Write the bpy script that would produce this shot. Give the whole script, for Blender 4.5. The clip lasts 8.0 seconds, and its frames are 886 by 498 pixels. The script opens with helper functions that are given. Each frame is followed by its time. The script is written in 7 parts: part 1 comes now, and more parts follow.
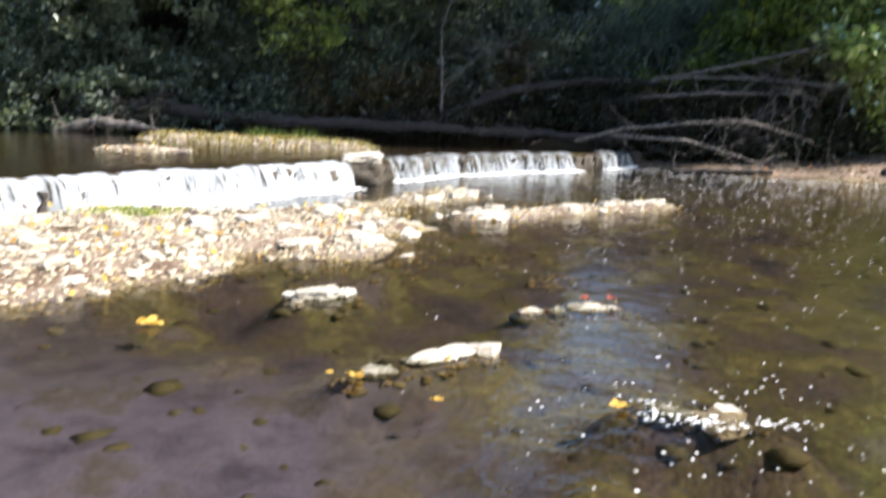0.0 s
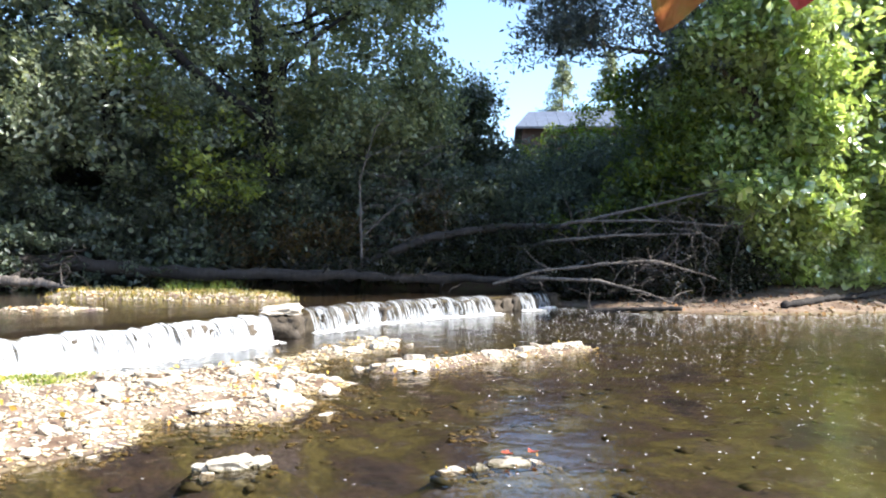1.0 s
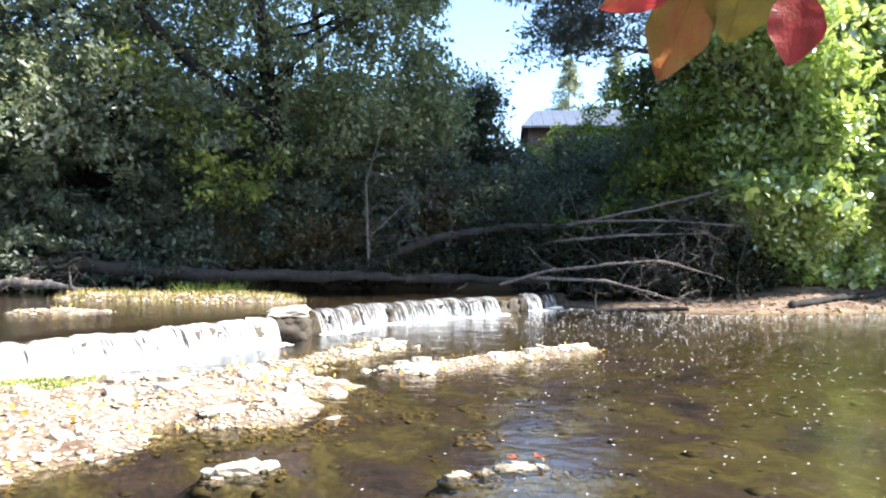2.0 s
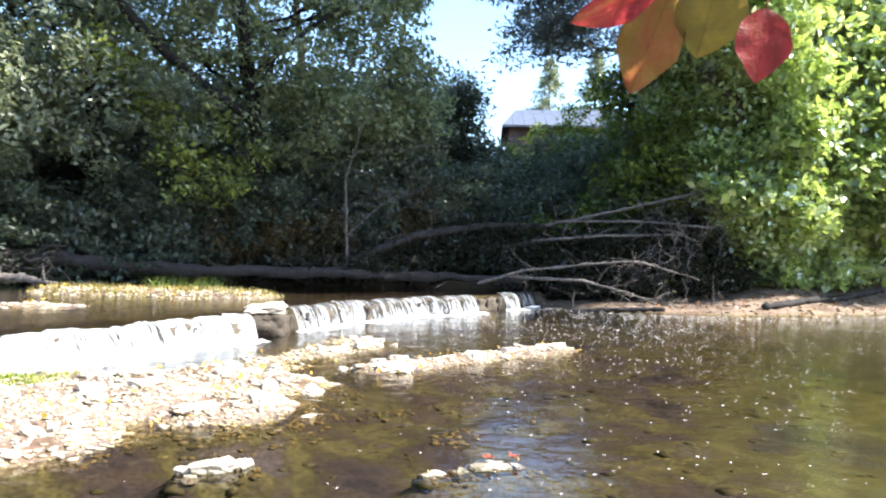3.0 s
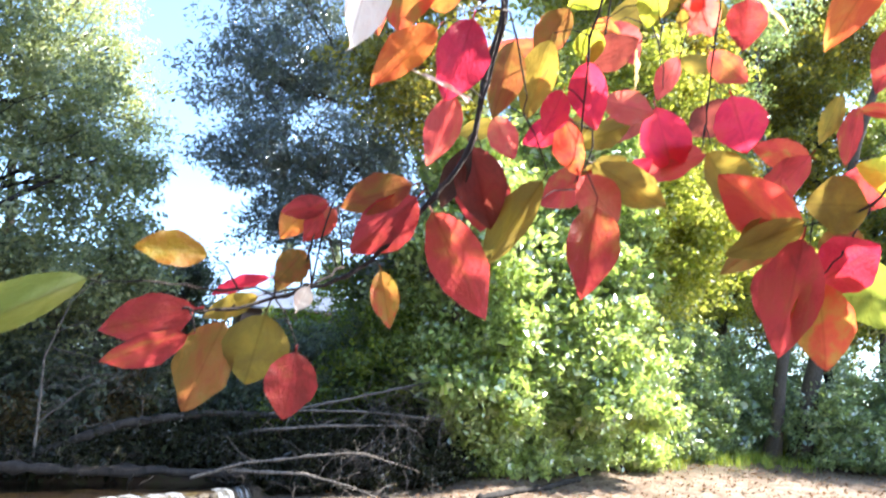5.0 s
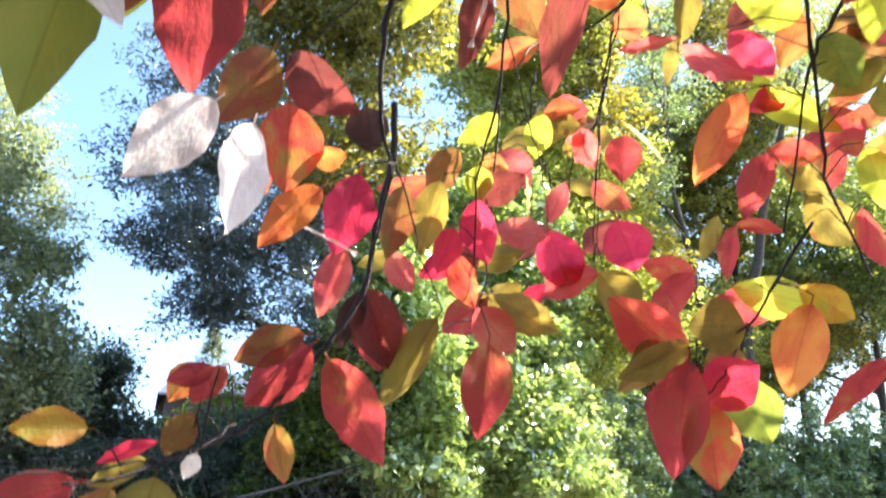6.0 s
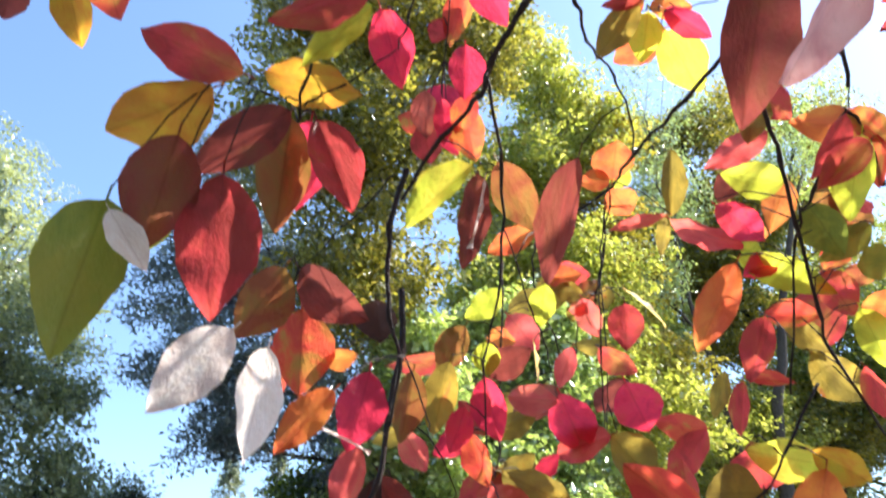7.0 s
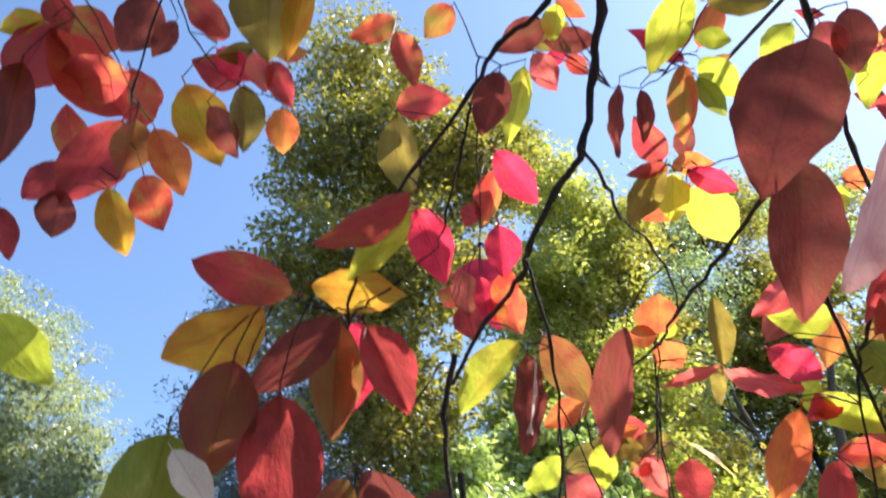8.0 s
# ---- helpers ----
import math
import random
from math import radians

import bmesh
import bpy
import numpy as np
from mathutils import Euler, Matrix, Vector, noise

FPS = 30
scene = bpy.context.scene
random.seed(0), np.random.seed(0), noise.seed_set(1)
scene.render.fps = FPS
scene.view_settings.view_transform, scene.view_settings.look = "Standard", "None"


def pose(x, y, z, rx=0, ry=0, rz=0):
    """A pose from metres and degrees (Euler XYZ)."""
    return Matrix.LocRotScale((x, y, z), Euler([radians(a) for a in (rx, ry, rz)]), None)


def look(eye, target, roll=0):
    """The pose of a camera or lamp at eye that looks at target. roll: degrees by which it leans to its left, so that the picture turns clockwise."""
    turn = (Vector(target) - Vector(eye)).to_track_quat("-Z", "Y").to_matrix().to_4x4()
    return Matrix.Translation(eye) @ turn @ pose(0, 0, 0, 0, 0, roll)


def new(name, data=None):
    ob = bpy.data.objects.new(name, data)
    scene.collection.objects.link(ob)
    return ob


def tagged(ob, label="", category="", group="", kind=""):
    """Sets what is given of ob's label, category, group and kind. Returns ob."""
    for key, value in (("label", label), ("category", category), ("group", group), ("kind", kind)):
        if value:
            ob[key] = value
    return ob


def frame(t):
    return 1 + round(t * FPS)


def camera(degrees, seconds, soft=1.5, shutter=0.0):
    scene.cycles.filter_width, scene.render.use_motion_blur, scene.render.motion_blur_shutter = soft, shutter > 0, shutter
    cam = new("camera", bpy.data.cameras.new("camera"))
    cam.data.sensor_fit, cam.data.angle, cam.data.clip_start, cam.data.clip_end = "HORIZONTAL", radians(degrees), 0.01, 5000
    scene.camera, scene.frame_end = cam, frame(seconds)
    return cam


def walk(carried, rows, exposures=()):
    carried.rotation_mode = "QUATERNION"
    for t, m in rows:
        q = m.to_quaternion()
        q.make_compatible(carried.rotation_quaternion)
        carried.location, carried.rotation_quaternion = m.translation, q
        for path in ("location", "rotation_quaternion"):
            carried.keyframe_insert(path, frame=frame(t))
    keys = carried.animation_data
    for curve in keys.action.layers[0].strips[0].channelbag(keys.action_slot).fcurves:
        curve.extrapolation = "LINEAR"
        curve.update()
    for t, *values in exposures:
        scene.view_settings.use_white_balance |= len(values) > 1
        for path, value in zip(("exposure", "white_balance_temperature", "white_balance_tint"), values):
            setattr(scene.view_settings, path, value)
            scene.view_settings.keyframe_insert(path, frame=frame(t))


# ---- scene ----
import itertools
cam = camera(61.13, 8.0, soft=2.0, shutter=0.4)
ROWS = [
    (0.0, -0.0532, 0.0630, 1.1535, 79.47, -2.09, 5.88),
    (0.5, -0.0316, 0.0629, 1.1930, 88.44, -2.17, 1.81),
    (1.0, -0.0010, 0.0392, 1.2530, 90.40, -0.47, -0.05),
    (2.3, 0.0000, 0.0040, 1.2990, 90.24, -0.30, 0.52),
    (2.5, 0.0000, 0.0000, 1.3000, 90.20, -0.30, 0.00),
    (3.0, 0.0082, 0.0060, 1.3082, 90.14, -1.06, -1.14),
    (3.5, 0.0632, -0.0066, 1.3391, 93.01, -0.08, -7.39),
    (4.0, 0.1348, -0.0356, 1.3506, 94.19, -0.63, -15.26),
    (4.2, 0.1494, -0.0493, 1.3708, 96.06, -0.49, -17.07),
    (5.3, 0.1828, -0.0963, 1.4685, 105.70, -0.93, -22.13),
    (5.5, 0.1860, -0.1003, 1.4774, 105.96, -0.09, -22.90),
    (6.0, 0.2017, -0.1425, 1.5238, 109.89, 2.38, -25.60),
    (6.5, 0.1986, -0.1803, 1.5539, 113.44, 3.27, -24.95),
    (7.0, 0.1855, -0.2100, 1.5879, 118.81, 4.43, -23.43),
    (7.5, 0.1635, -0.2181, 1.6175, 123.96, 5.70, -21.54),
    (8.0, 0.1527, -0.2438, 1.6534, 128.52, 8.40, -18.44),
]
EXPOSURES = [(0, 1.30), (1.0, 1.64), (2.5, 1.92), (3.5, 2.02), (4, 2.28), (5.5, 2.25), (6.5, 1.58), (7.2, 1.46), (8, 1.22)]
walk(cam, [(t, pose(x, y, z, rx, ry, rz)) for t, x, y, z, rx, ry, rz in ROWS], EXPOSURES)

# ---- light ----
SUN_AZ, SUN_EL = 102.0, 47.0          # degrees clockwise from straight ahead (+y), and above the horizon
world = bpy.data.worlds.new("sky")
scene.world = world
world.use_nodes = True
wn = world.node_tree
wn.nodes.clear()
sky = wn.nodes.new("ShaderNodeTexSky")
sky.sky_type = "NISHITA"
sky.sun_disc = False
sky.sun_elevation = radians(SUN_EL)
sky.sun_rotation = radians(SUN_AZ)
sky.air_density, sky.dust_density, sky.ozone_density = 1.0, 0.9, 4.4
back = wn.nodes.new("ShaderNodeBackground")
back.inputs["Strength"].default_value = 0.15
wout = wn.nodes.new("ShaderNodeOutputWorld")
wn.links.new(sky.outputs[0], back.inputs[0])
wn.links.new(back.outputs[0], wout.inputs[0])

sun = new("sun", bpy.data.lights.new("sun", "SUN"))
sun.data.energy = 5.0
sun.data.angle = radians(0.53)
sun.data.color = (1.0, 0.95, 0.86)
SUN_WAY = Vector((math.sin(radians(SUN_AZ)) * math.cos(radians(SUN_EL)), math.cos(radians(SUN_AZ)) * math.cos(radians(SUN_EL)), math.sin(radians(SUN_EL))))
sun.matrix_world = look(SUN_WAY * 40, (0, 0, 0))


# ---- materials ----
class Nodes:
    """A small builder of node materials."""

    def __init__(self, name):
        self.mat = bpy.data.materials.new(name)
        self.mat.use_nodes = True
        self.tree = self.mat.node_tree
        self.tree.nodes.clear()
        self.out = self.node("ShaderNodeOutputMaterial")

    def node(self, kind, ins=None, **props):
        n = self.tree.nodes.new(kind)
        for k, v in props.items():
            if k == "operation":
                n.operation = v
            elif k == "data_type":
                n.data_type = v
            elif k == "blend_type":
                n.blend_type = v
            elif k == "bands":
                n.bands_direction = v
            elif k == "feature":
                n.feature = v
        for k, v in (ins or {}).items():
            if isinstance(v, bpy.types.NodeSocket):
                self.tree.links.new(v, n.inputs[k])
            else:
                n.inputs[k].default_value = v
        return n

    def coords(self, kind="Object"):
        return self.node("ShaderNodeTexCoord").outputs[kind]

    def place(self):
        return self.node("ShaderNodeNewGeometry").outputs["Position"]

    def island(self):
        return self.node("ShaderNodeNewGeometry").outputs["Random Per Island"]

    def scaled(self, vec, s):
        return self.node("ShaderNodeMapping", {"Vector": vec, "Scale": s}).outputs[0]

    def noise(self, vec, scale, detail=4.0, rough=0.55, distort=0.0):
        return self.node("ShaderNodeTexNoise", {"Vector": vec, "Scale": scale, "Detail": detail, "Roughness": rough, "Distortion": distort}).outputs[0]

    def cells(self, vec, scale, feature="F1"):
        return self.node("ShaderNodeTexVoronoi", {"Vector": vec, "Scale": scale}, feature=feature)

    def ramp(self, fac, stops):
        n = self.node("ShaderNodeValToRGB", {"Fac": fac})
        e = n.color_ramp.elements
        while len(e) < len(stops):
            e.new(0.5)
        for el, (p, c) in zip(e, stops):
            el.position = p
            el.color = (*c, 1) if len(c) == 3 else c
        return n.outputs[0]

    def math(self, op, a, b=0.5):
        return self.node("ShaderNodeMath", {0: a, 1: b}, operation=op).outputs[0]

    def mix(self, fac, a, b, how="MIX"):
        def col(c):
            return (*c, 1) if isinstance(c, tuple) and len(c) == 3 else c
        return self.node("ShaderNodeMix", {0: fac, 6: col(a), 7: col(b)}, data_type="RGBA", blend_type=how).outputs[2]

    def bump(self, height, strength=0.3, distance=0.01):
        return self.node("ShaderNodeBump", {"Height": height, "Strength": strength, "Distance": distance}).outputs[0]

    def surface(self, shader):
        self.tree.links.new(shader, self.out.inputs["Surface"])
        return self.mat

    def principled(self, **ins):
        return self.node("ShaderNodeBsdfPrincipled", {k.replace("_", " "): v for k, v in ins.items()}).outputs[0]

    def blend(self, fac, a, b):
        return self.node("ShaderNodeMixShader", {0: fac, 1: a, 2: b}).outputs[0]


def rgb(*c):
    return (*c, 1.0)


def foliage(name, stops, translucent=0.45, gloss=0.10, rough=0.42, transmit=(1.0, 1.0, 0.55), boost=1.9):
    """Leaves of trees: matt both sides, light passing through, a slight waxy shine, each leaf of its own hue."""
    b = Nodes(name)
    big = b.noise(b.place(), 0.55, 2.0)
    key = b.math("ADD", b.math("MULTIPLY", b.island(), 0.65), b.math("MULTIPLY", big, 0.35))
    col = b.ramp(key, stops)
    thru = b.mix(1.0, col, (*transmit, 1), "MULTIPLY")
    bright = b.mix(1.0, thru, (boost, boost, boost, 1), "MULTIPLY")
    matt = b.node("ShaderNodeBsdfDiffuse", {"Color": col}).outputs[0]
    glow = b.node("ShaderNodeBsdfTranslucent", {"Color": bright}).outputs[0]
    shine = b.node("ShaderNodeBsdfGlossy", {"Color": rgb(0.9, 0.95, 1.0), "Roughness": rough}).outputs[0]
    fres = b.node("ShaderNodeFresnel", {"IOR": 1.4}).outputs[0]
    body = b.blend(translucent, matt, glow)
    return b.surface(b.blend(b.math("ADD", b.math("MULTIPLY", fres, 0.16), gloss * 0.15), body, shine))


# Dark, blued greens hold the wood's shade and its skylight in the colour.
LEAF_DARK = foliage("dark_leaves_toned_for_shade", [(0.2, (0.036, 0.051, 0.038)), (0.5, (0.066, 0.088, 0.060)), (0.75, (0.110, 0.138, 0.078)), (0.9, (0.18, 0.195, 0.098))], transmit=(1.0, 1.0, 0.75), gloss=0.2, rough=0.45)
# Near-black leaf colour stands in for deep shade.
LEAF_SHADE = foliage("leaves_blackened_for_shade", [(0.2, (0.010, 0.014, 0.008)), (0.5, (0.020, 0.026, 0.012)), (0.9, (0.035, 0.032, 0.018))], translucent=0.3, gloss=0.0, rough=0.6)
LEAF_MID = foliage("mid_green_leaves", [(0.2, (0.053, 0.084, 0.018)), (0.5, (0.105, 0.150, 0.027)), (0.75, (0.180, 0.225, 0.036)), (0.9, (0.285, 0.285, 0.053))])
# Greens raised towards white: sunlight and glints on the bushes put into the colour.
LEAF_LIGHT = foliage("leaves_paled_for_sunlight", [(0.2, (0.14, 0.195, 0.055)), (0.5, (0.28, 0.34, 0.105)), (0.75, (0.44, 0.49, 0.19)), (0.9, (0.62, 0.63, 0.36))], translucent=0.48, gloss=0.9, rough=0.28, boost=2.05, transmit=(0.95, 1.0, 0.62))
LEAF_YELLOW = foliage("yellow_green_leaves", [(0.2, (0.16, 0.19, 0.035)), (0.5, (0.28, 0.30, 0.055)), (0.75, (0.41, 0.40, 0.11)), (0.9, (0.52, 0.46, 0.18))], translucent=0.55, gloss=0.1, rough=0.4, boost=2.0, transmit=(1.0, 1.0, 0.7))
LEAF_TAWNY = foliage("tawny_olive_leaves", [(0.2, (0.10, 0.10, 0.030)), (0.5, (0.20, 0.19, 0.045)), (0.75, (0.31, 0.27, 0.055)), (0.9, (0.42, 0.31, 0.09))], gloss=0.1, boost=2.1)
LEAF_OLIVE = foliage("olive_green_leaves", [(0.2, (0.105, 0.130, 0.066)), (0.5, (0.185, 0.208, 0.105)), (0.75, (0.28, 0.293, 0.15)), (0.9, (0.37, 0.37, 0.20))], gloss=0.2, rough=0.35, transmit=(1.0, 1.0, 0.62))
# Darker, bluer copy of the olive leaves, with shade put into the colour.
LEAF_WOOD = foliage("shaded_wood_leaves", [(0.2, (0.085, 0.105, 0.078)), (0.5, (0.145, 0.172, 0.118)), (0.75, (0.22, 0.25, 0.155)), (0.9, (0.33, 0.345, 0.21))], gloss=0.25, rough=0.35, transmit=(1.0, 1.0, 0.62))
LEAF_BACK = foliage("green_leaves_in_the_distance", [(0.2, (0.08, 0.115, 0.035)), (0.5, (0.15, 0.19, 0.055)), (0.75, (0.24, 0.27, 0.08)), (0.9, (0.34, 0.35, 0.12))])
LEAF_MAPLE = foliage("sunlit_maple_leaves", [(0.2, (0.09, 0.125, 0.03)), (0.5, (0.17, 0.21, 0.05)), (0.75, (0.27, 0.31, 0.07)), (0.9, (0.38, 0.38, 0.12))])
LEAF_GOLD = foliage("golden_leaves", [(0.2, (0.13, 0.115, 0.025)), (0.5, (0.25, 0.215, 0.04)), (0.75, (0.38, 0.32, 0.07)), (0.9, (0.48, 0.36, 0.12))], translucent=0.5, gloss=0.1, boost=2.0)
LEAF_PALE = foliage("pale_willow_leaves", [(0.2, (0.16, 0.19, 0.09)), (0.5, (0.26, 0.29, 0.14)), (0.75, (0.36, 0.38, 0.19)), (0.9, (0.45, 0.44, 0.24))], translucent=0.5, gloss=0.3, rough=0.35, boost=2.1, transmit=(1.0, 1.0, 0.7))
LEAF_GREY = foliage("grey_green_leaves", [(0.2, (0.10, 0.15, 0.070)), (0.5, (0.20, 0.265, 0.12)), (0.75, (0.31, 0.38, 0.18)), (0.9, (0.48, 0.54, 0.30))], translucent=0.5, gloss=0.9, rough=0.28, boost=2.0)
# The blue stands for haze and sky on leaves in shade.
LEAF_BLUE = foliage("leaves_blued_for_haze", [(0.2, (0.045, 0.066, 0.078)), (0.5, (0.078, 0.104, 0.115)), (0.75, (0.11, 0.138, 0.13)), (0.9, (0.17, 0.19, 0.15))], translucent=0.4, gloss=0.8, rough=0.3)
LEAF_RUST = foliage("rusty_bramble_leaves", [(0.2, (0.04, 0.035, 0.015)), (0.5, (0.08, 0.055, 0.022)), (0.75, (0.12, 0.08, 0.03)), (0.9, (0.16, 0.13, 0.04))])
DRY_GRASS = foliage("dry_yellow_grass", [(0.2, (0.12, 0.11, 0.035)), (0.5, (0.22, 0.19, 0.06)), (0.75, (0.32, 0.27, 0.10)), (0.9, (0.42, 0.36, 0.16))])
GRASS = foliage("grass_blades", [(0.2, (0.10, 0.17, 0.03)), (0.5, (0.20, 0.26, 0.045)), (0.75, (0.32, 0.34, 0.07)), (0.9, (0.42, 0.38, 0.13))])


def bark(name, dark, light, scale=1.0, rough=0.9):
    b = Nodes(name)
    v = b.scaled(b.coords(), (9 * scale, 9 * scale, 2.0 * scale))
    n1 = b.noise(v, 3.0, 6.0, 0.65)
    n2 = b.noise(b.coords(), 1.3 * scale, 3.0)
    col = b.ramp(b.math("ADD", b.math("MULTIPLY", n1, 0.7), b.math("MULTIPLY", n2, 0.3)), [(0.35, dark), (0.65, light)])
    return b.surface(b.principled(Base_Color=col, Roughness=rough, Normal=b.bump(n1, 0.7, 0.02)))


BARK = bark("grey_brown_bark", (0.035, 0.028, 0.022), (0.13, 0.105, 0.085))
BARK_PALE = bark("pale_dead_bark", (0.02, 0.016, 0.014), (0.20, 0.17, 0.15), 0.6)
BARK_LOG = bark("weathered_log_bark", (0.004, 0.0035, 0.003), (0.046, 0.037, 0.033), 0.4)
BARK_DARK = bark("dark_wet_bark", (0.006, 0.005, 0.005), (0.028, 0.023, 0.021))
BARK_TWIG = bark("dark_red_twig_bark", (0.010, 0.005, 0.005), (0.035, 0.015, 0.014), 14.0, 0.6)


def ground_material():
    """Creek bed and banks: bedrock with brown algae under water, gravel and sand at the edges, leaf litter above."""
    b = Nodes("creek_bed_and_bank")
    p = b.place()
    xyz = b.node("ShaderNodeSeparateXYZ", {0: p})
    z = xyz.outputs[2]
    open_x = b.node("ShaderNodeMapRange", {"Value": xyz.outputs[0], "From Min": 6.5, "From Max": 9.5}).outputs[0]
    open_y = b.node("ShaderNodeMapRange", {"Value": xyz.outputs[1], "From Min": 17.6, "From Max": 16.6}).outputs[0]
    off_near = b.node("ShaderNodeMapRange", {"Value": xyz.outputs[1], "From Min": 0.9, "From Max": 1.5}).outputs[0]
    open_bank = b.math("MULTIPLY", b.math("MULTIPLY", b.math("MAXIMUM", open_x, open_y), off_near), 0.45)
    n_big = b.noise(p, 0.62, 4.0, 0.62, 1.2)
    n_mid = b.noise(p, 2.2, 5.0, 0.6)
    n_fine = b.noise(p, 16.0, 5.0, 0.65)
    wet = b.ramp(b.math("ADD", b.math("MULTIPLY", n_big, 0.6), b.math("MULTIPLY", n_mid, 0.4)),
                 [(0.33, (0.018, 0.014, 0.021)), (0.40, (0.056, 0.043, 0.060)), (0.45, (0.074, 0.054, 0.054)), (0.50, (0.076, 0.066, 0.034)), (0.54, (0.145, 0.130, 0.058)), (0.58, (0.086, 0.070, 0.052)), (0.65, (0.145, 0.122, 0.145)), (0.74, (0.052, 0.042, 0.062))])
    grit = b.noise(p, 34.0, 4.0, 0.7)
    wet = b.mix(0.55, wet, b.mix(1.0, wet, b.ramp(grit, [(0.38, (0.22, 0.22, 0.24)), (0.62, (2.0, 1.95, 1.75))]), "MULTIPLY"))
    amber = b.ramp(b.math("ADD", b.math("MULTIPLY", n_big, 0.6), b.math("MULTIPLY", n_mid, 0.4)),
                   [(0.33, (0.018, 0.015, 0.008)), (0.44, (0.055, 0.044, 0.010)), (0.50, (0.14, 0.112, 0.016)), (0.55, (0.052, 0.060, 0.012)), (0.62, (0.11, 0.090, 0.018)), (0.7, (0.04, 0.042, 0.018))])
    silty = b.node("ShaderNodeMapRange", {"Value": b.math("ADD", xyz.outputs[0], b.math("MULTIPLY", n_big, 3.0)), "From Min": 3.4, "From Max": 6.6}).outputs[0]
    wet = b.mix(silty, wet, amber)      # yellowish silt in the slack water downstream
    sheen_x = b.node("ShaderNodeMapRange", {"Value": b.math("ADD", xyz.outputs[0], b.math("MULTIPLY", n_big, 1.5)), "From Min": 0.9, "From Max": 0.0}).outputs[0]
    sheen_y = b.node("ShaderNodeMapRange", {"Value": xyz.outputs[1], "From Min": 3.9, "From Max": 2.9}).outputs[0]
    sky_sheen = b.ramp(n_mid, [(0.35, (0.075, 0.064, 0.11)), (0.5, (0.16, 0.142, 0.235)), (0.6, (0.11, 0.092, 0.10)), (0.7, (0.19, 0.17, 0.27))])
    wet = b.mix(b.math("MULTIPLY", sheen_x, sheen_y), wet, sky_sheen)      # mauve sheen of reflected sky, painted on the bed by the near bank
    stone = b.cells(p, 11.0)
    sand = b.ramp(b.math("ADD", b.math("MULTIPLY", stone.outputs["Distance"], 0.35), b.math("MULTIPLY", n_fine, 0.65)),
                  [(0.25, (0.10, 0.066, 0.046)), (0.5, (0.21, 0.152, 0.112)), (0.8, (0.33, 0.265, 0.205))])
    patch = b.ramp(n_mid, [(0.42, (1.0, 1.0, 1.0)), (0.60, (0.50, 0.42, 0.36))])
    sand = b.mix(1.0, sand, patch, "MULTIPLY")      # brown patches painted for the shade that lies on the beach
    litter = b.ramp(b.math("ADD", b.math("MULTIPLY", n_mid, 0.6), b.math("MULTIPLY", n_fine, 0.4)), [(0.3, (0.018, 0.013, 0.010)), (0.48, (0.06, 0.036, 0.022)), (0.58, (0.05, 0.05, 0.016)), (0.75, (0.14, 0.085, 0.05))])
    above = b.node("ShaderNodeAttribute")
    above.attribute_name = "above_water"
    deep = b.node("ShaderNodeMapRange", {"Value": b.math("ADD", above.outputs["Fac"], b.math("MULTIPLY", n_big, 0.18)), "From Min": -0.14, "From Max": -0.36, "To Max": 1.0}).outputs[0]
    wet = b.mix(deep, wet, b.mix(1.0, wet, (0.22, 0.25, 0.17), "MULTIPLY"))      # bed darkened with depth, for the light lost in deeper water
    zz = b.math("ADD", z, b.math("MULTIPLY", n_mid, 0.10))
    za = b.math("ADD", above.outputs["Fac"], b.math("MULTIPLY", n_mid, 0.10))
    dry = b.node("ShaderNodeMapRange", {"Value": za, "From Min": 0.02, "From Max": 0.09}).outputs[0]
    high = b.node("ShaderNodeMapRange", {"Value": b.math("SUBTRACT", zz, open_bank), "From Min": 0.06, "From Max": 0.32}).outputs[0]
    col = b.mix(high, b.mix(dry, wet, sand), litter)
    h = b.math("ADD", b.math("MULTIPLY", n_fine, 0.4), b.math("MULTIPLY", n_mid, 0.6))
    return b.surface(b.principled(Base_Color=col, Roughness=0.85, Normal=b.bump(h, 0.6, 0.05)))


def water_material(name, tint, ripple, near_scale):
    """Clear, tea-coloured stream water: what lies below shows through, the surface mirrors the sky by its angle."""
    b = Nodes(name)
    p = b.place()
    q = b.scaled(p, (1.0, 1.15, 1.0))
    w1 = b.noise(q, near_scale, 3.0, 0.5, 0.4)
    w2 = b.noise(q, near_scale * 4.2, 3.0, 0.55, 0.8)
    w3 = b.noise(q, near_scale * 13.0, 2.0, 0.5, 0.3)
    h = b.math("ADD", b.math("ADD", b.math("MULTIPLY", w1, 0.64), b.math("MULTIPLY", w2, 0.32)), b.math("MULTIPLY", w3, 0.09))
    nor = b.bump(h, ripple, 0.06)
    through_it = b.node("ShaderNodeBsdfTransparent", {"Color": (*tint, 1)}).outputs[0]
    mirror = b.node("ShaderNodeBsdfGlossy", {"Color": rgb(1, 1, 1), "Roughness": 0.04, "Normal": nor}).outputs[0]
    fres = b.node("ShaderNodeFresnel", {"IOR": 1.33, "Normal": nor}).outputs[0]
    return b.surface(b.blend(fres, through_it, mirror))


WATER = water_material("tea_coloured_water", (0.60, 0.565, 0.49), 0.36, 1.5)
WATER_UP = water_material("upper_pool_water", (0.52, 0.46, 0.38), 0.22, 2.0)


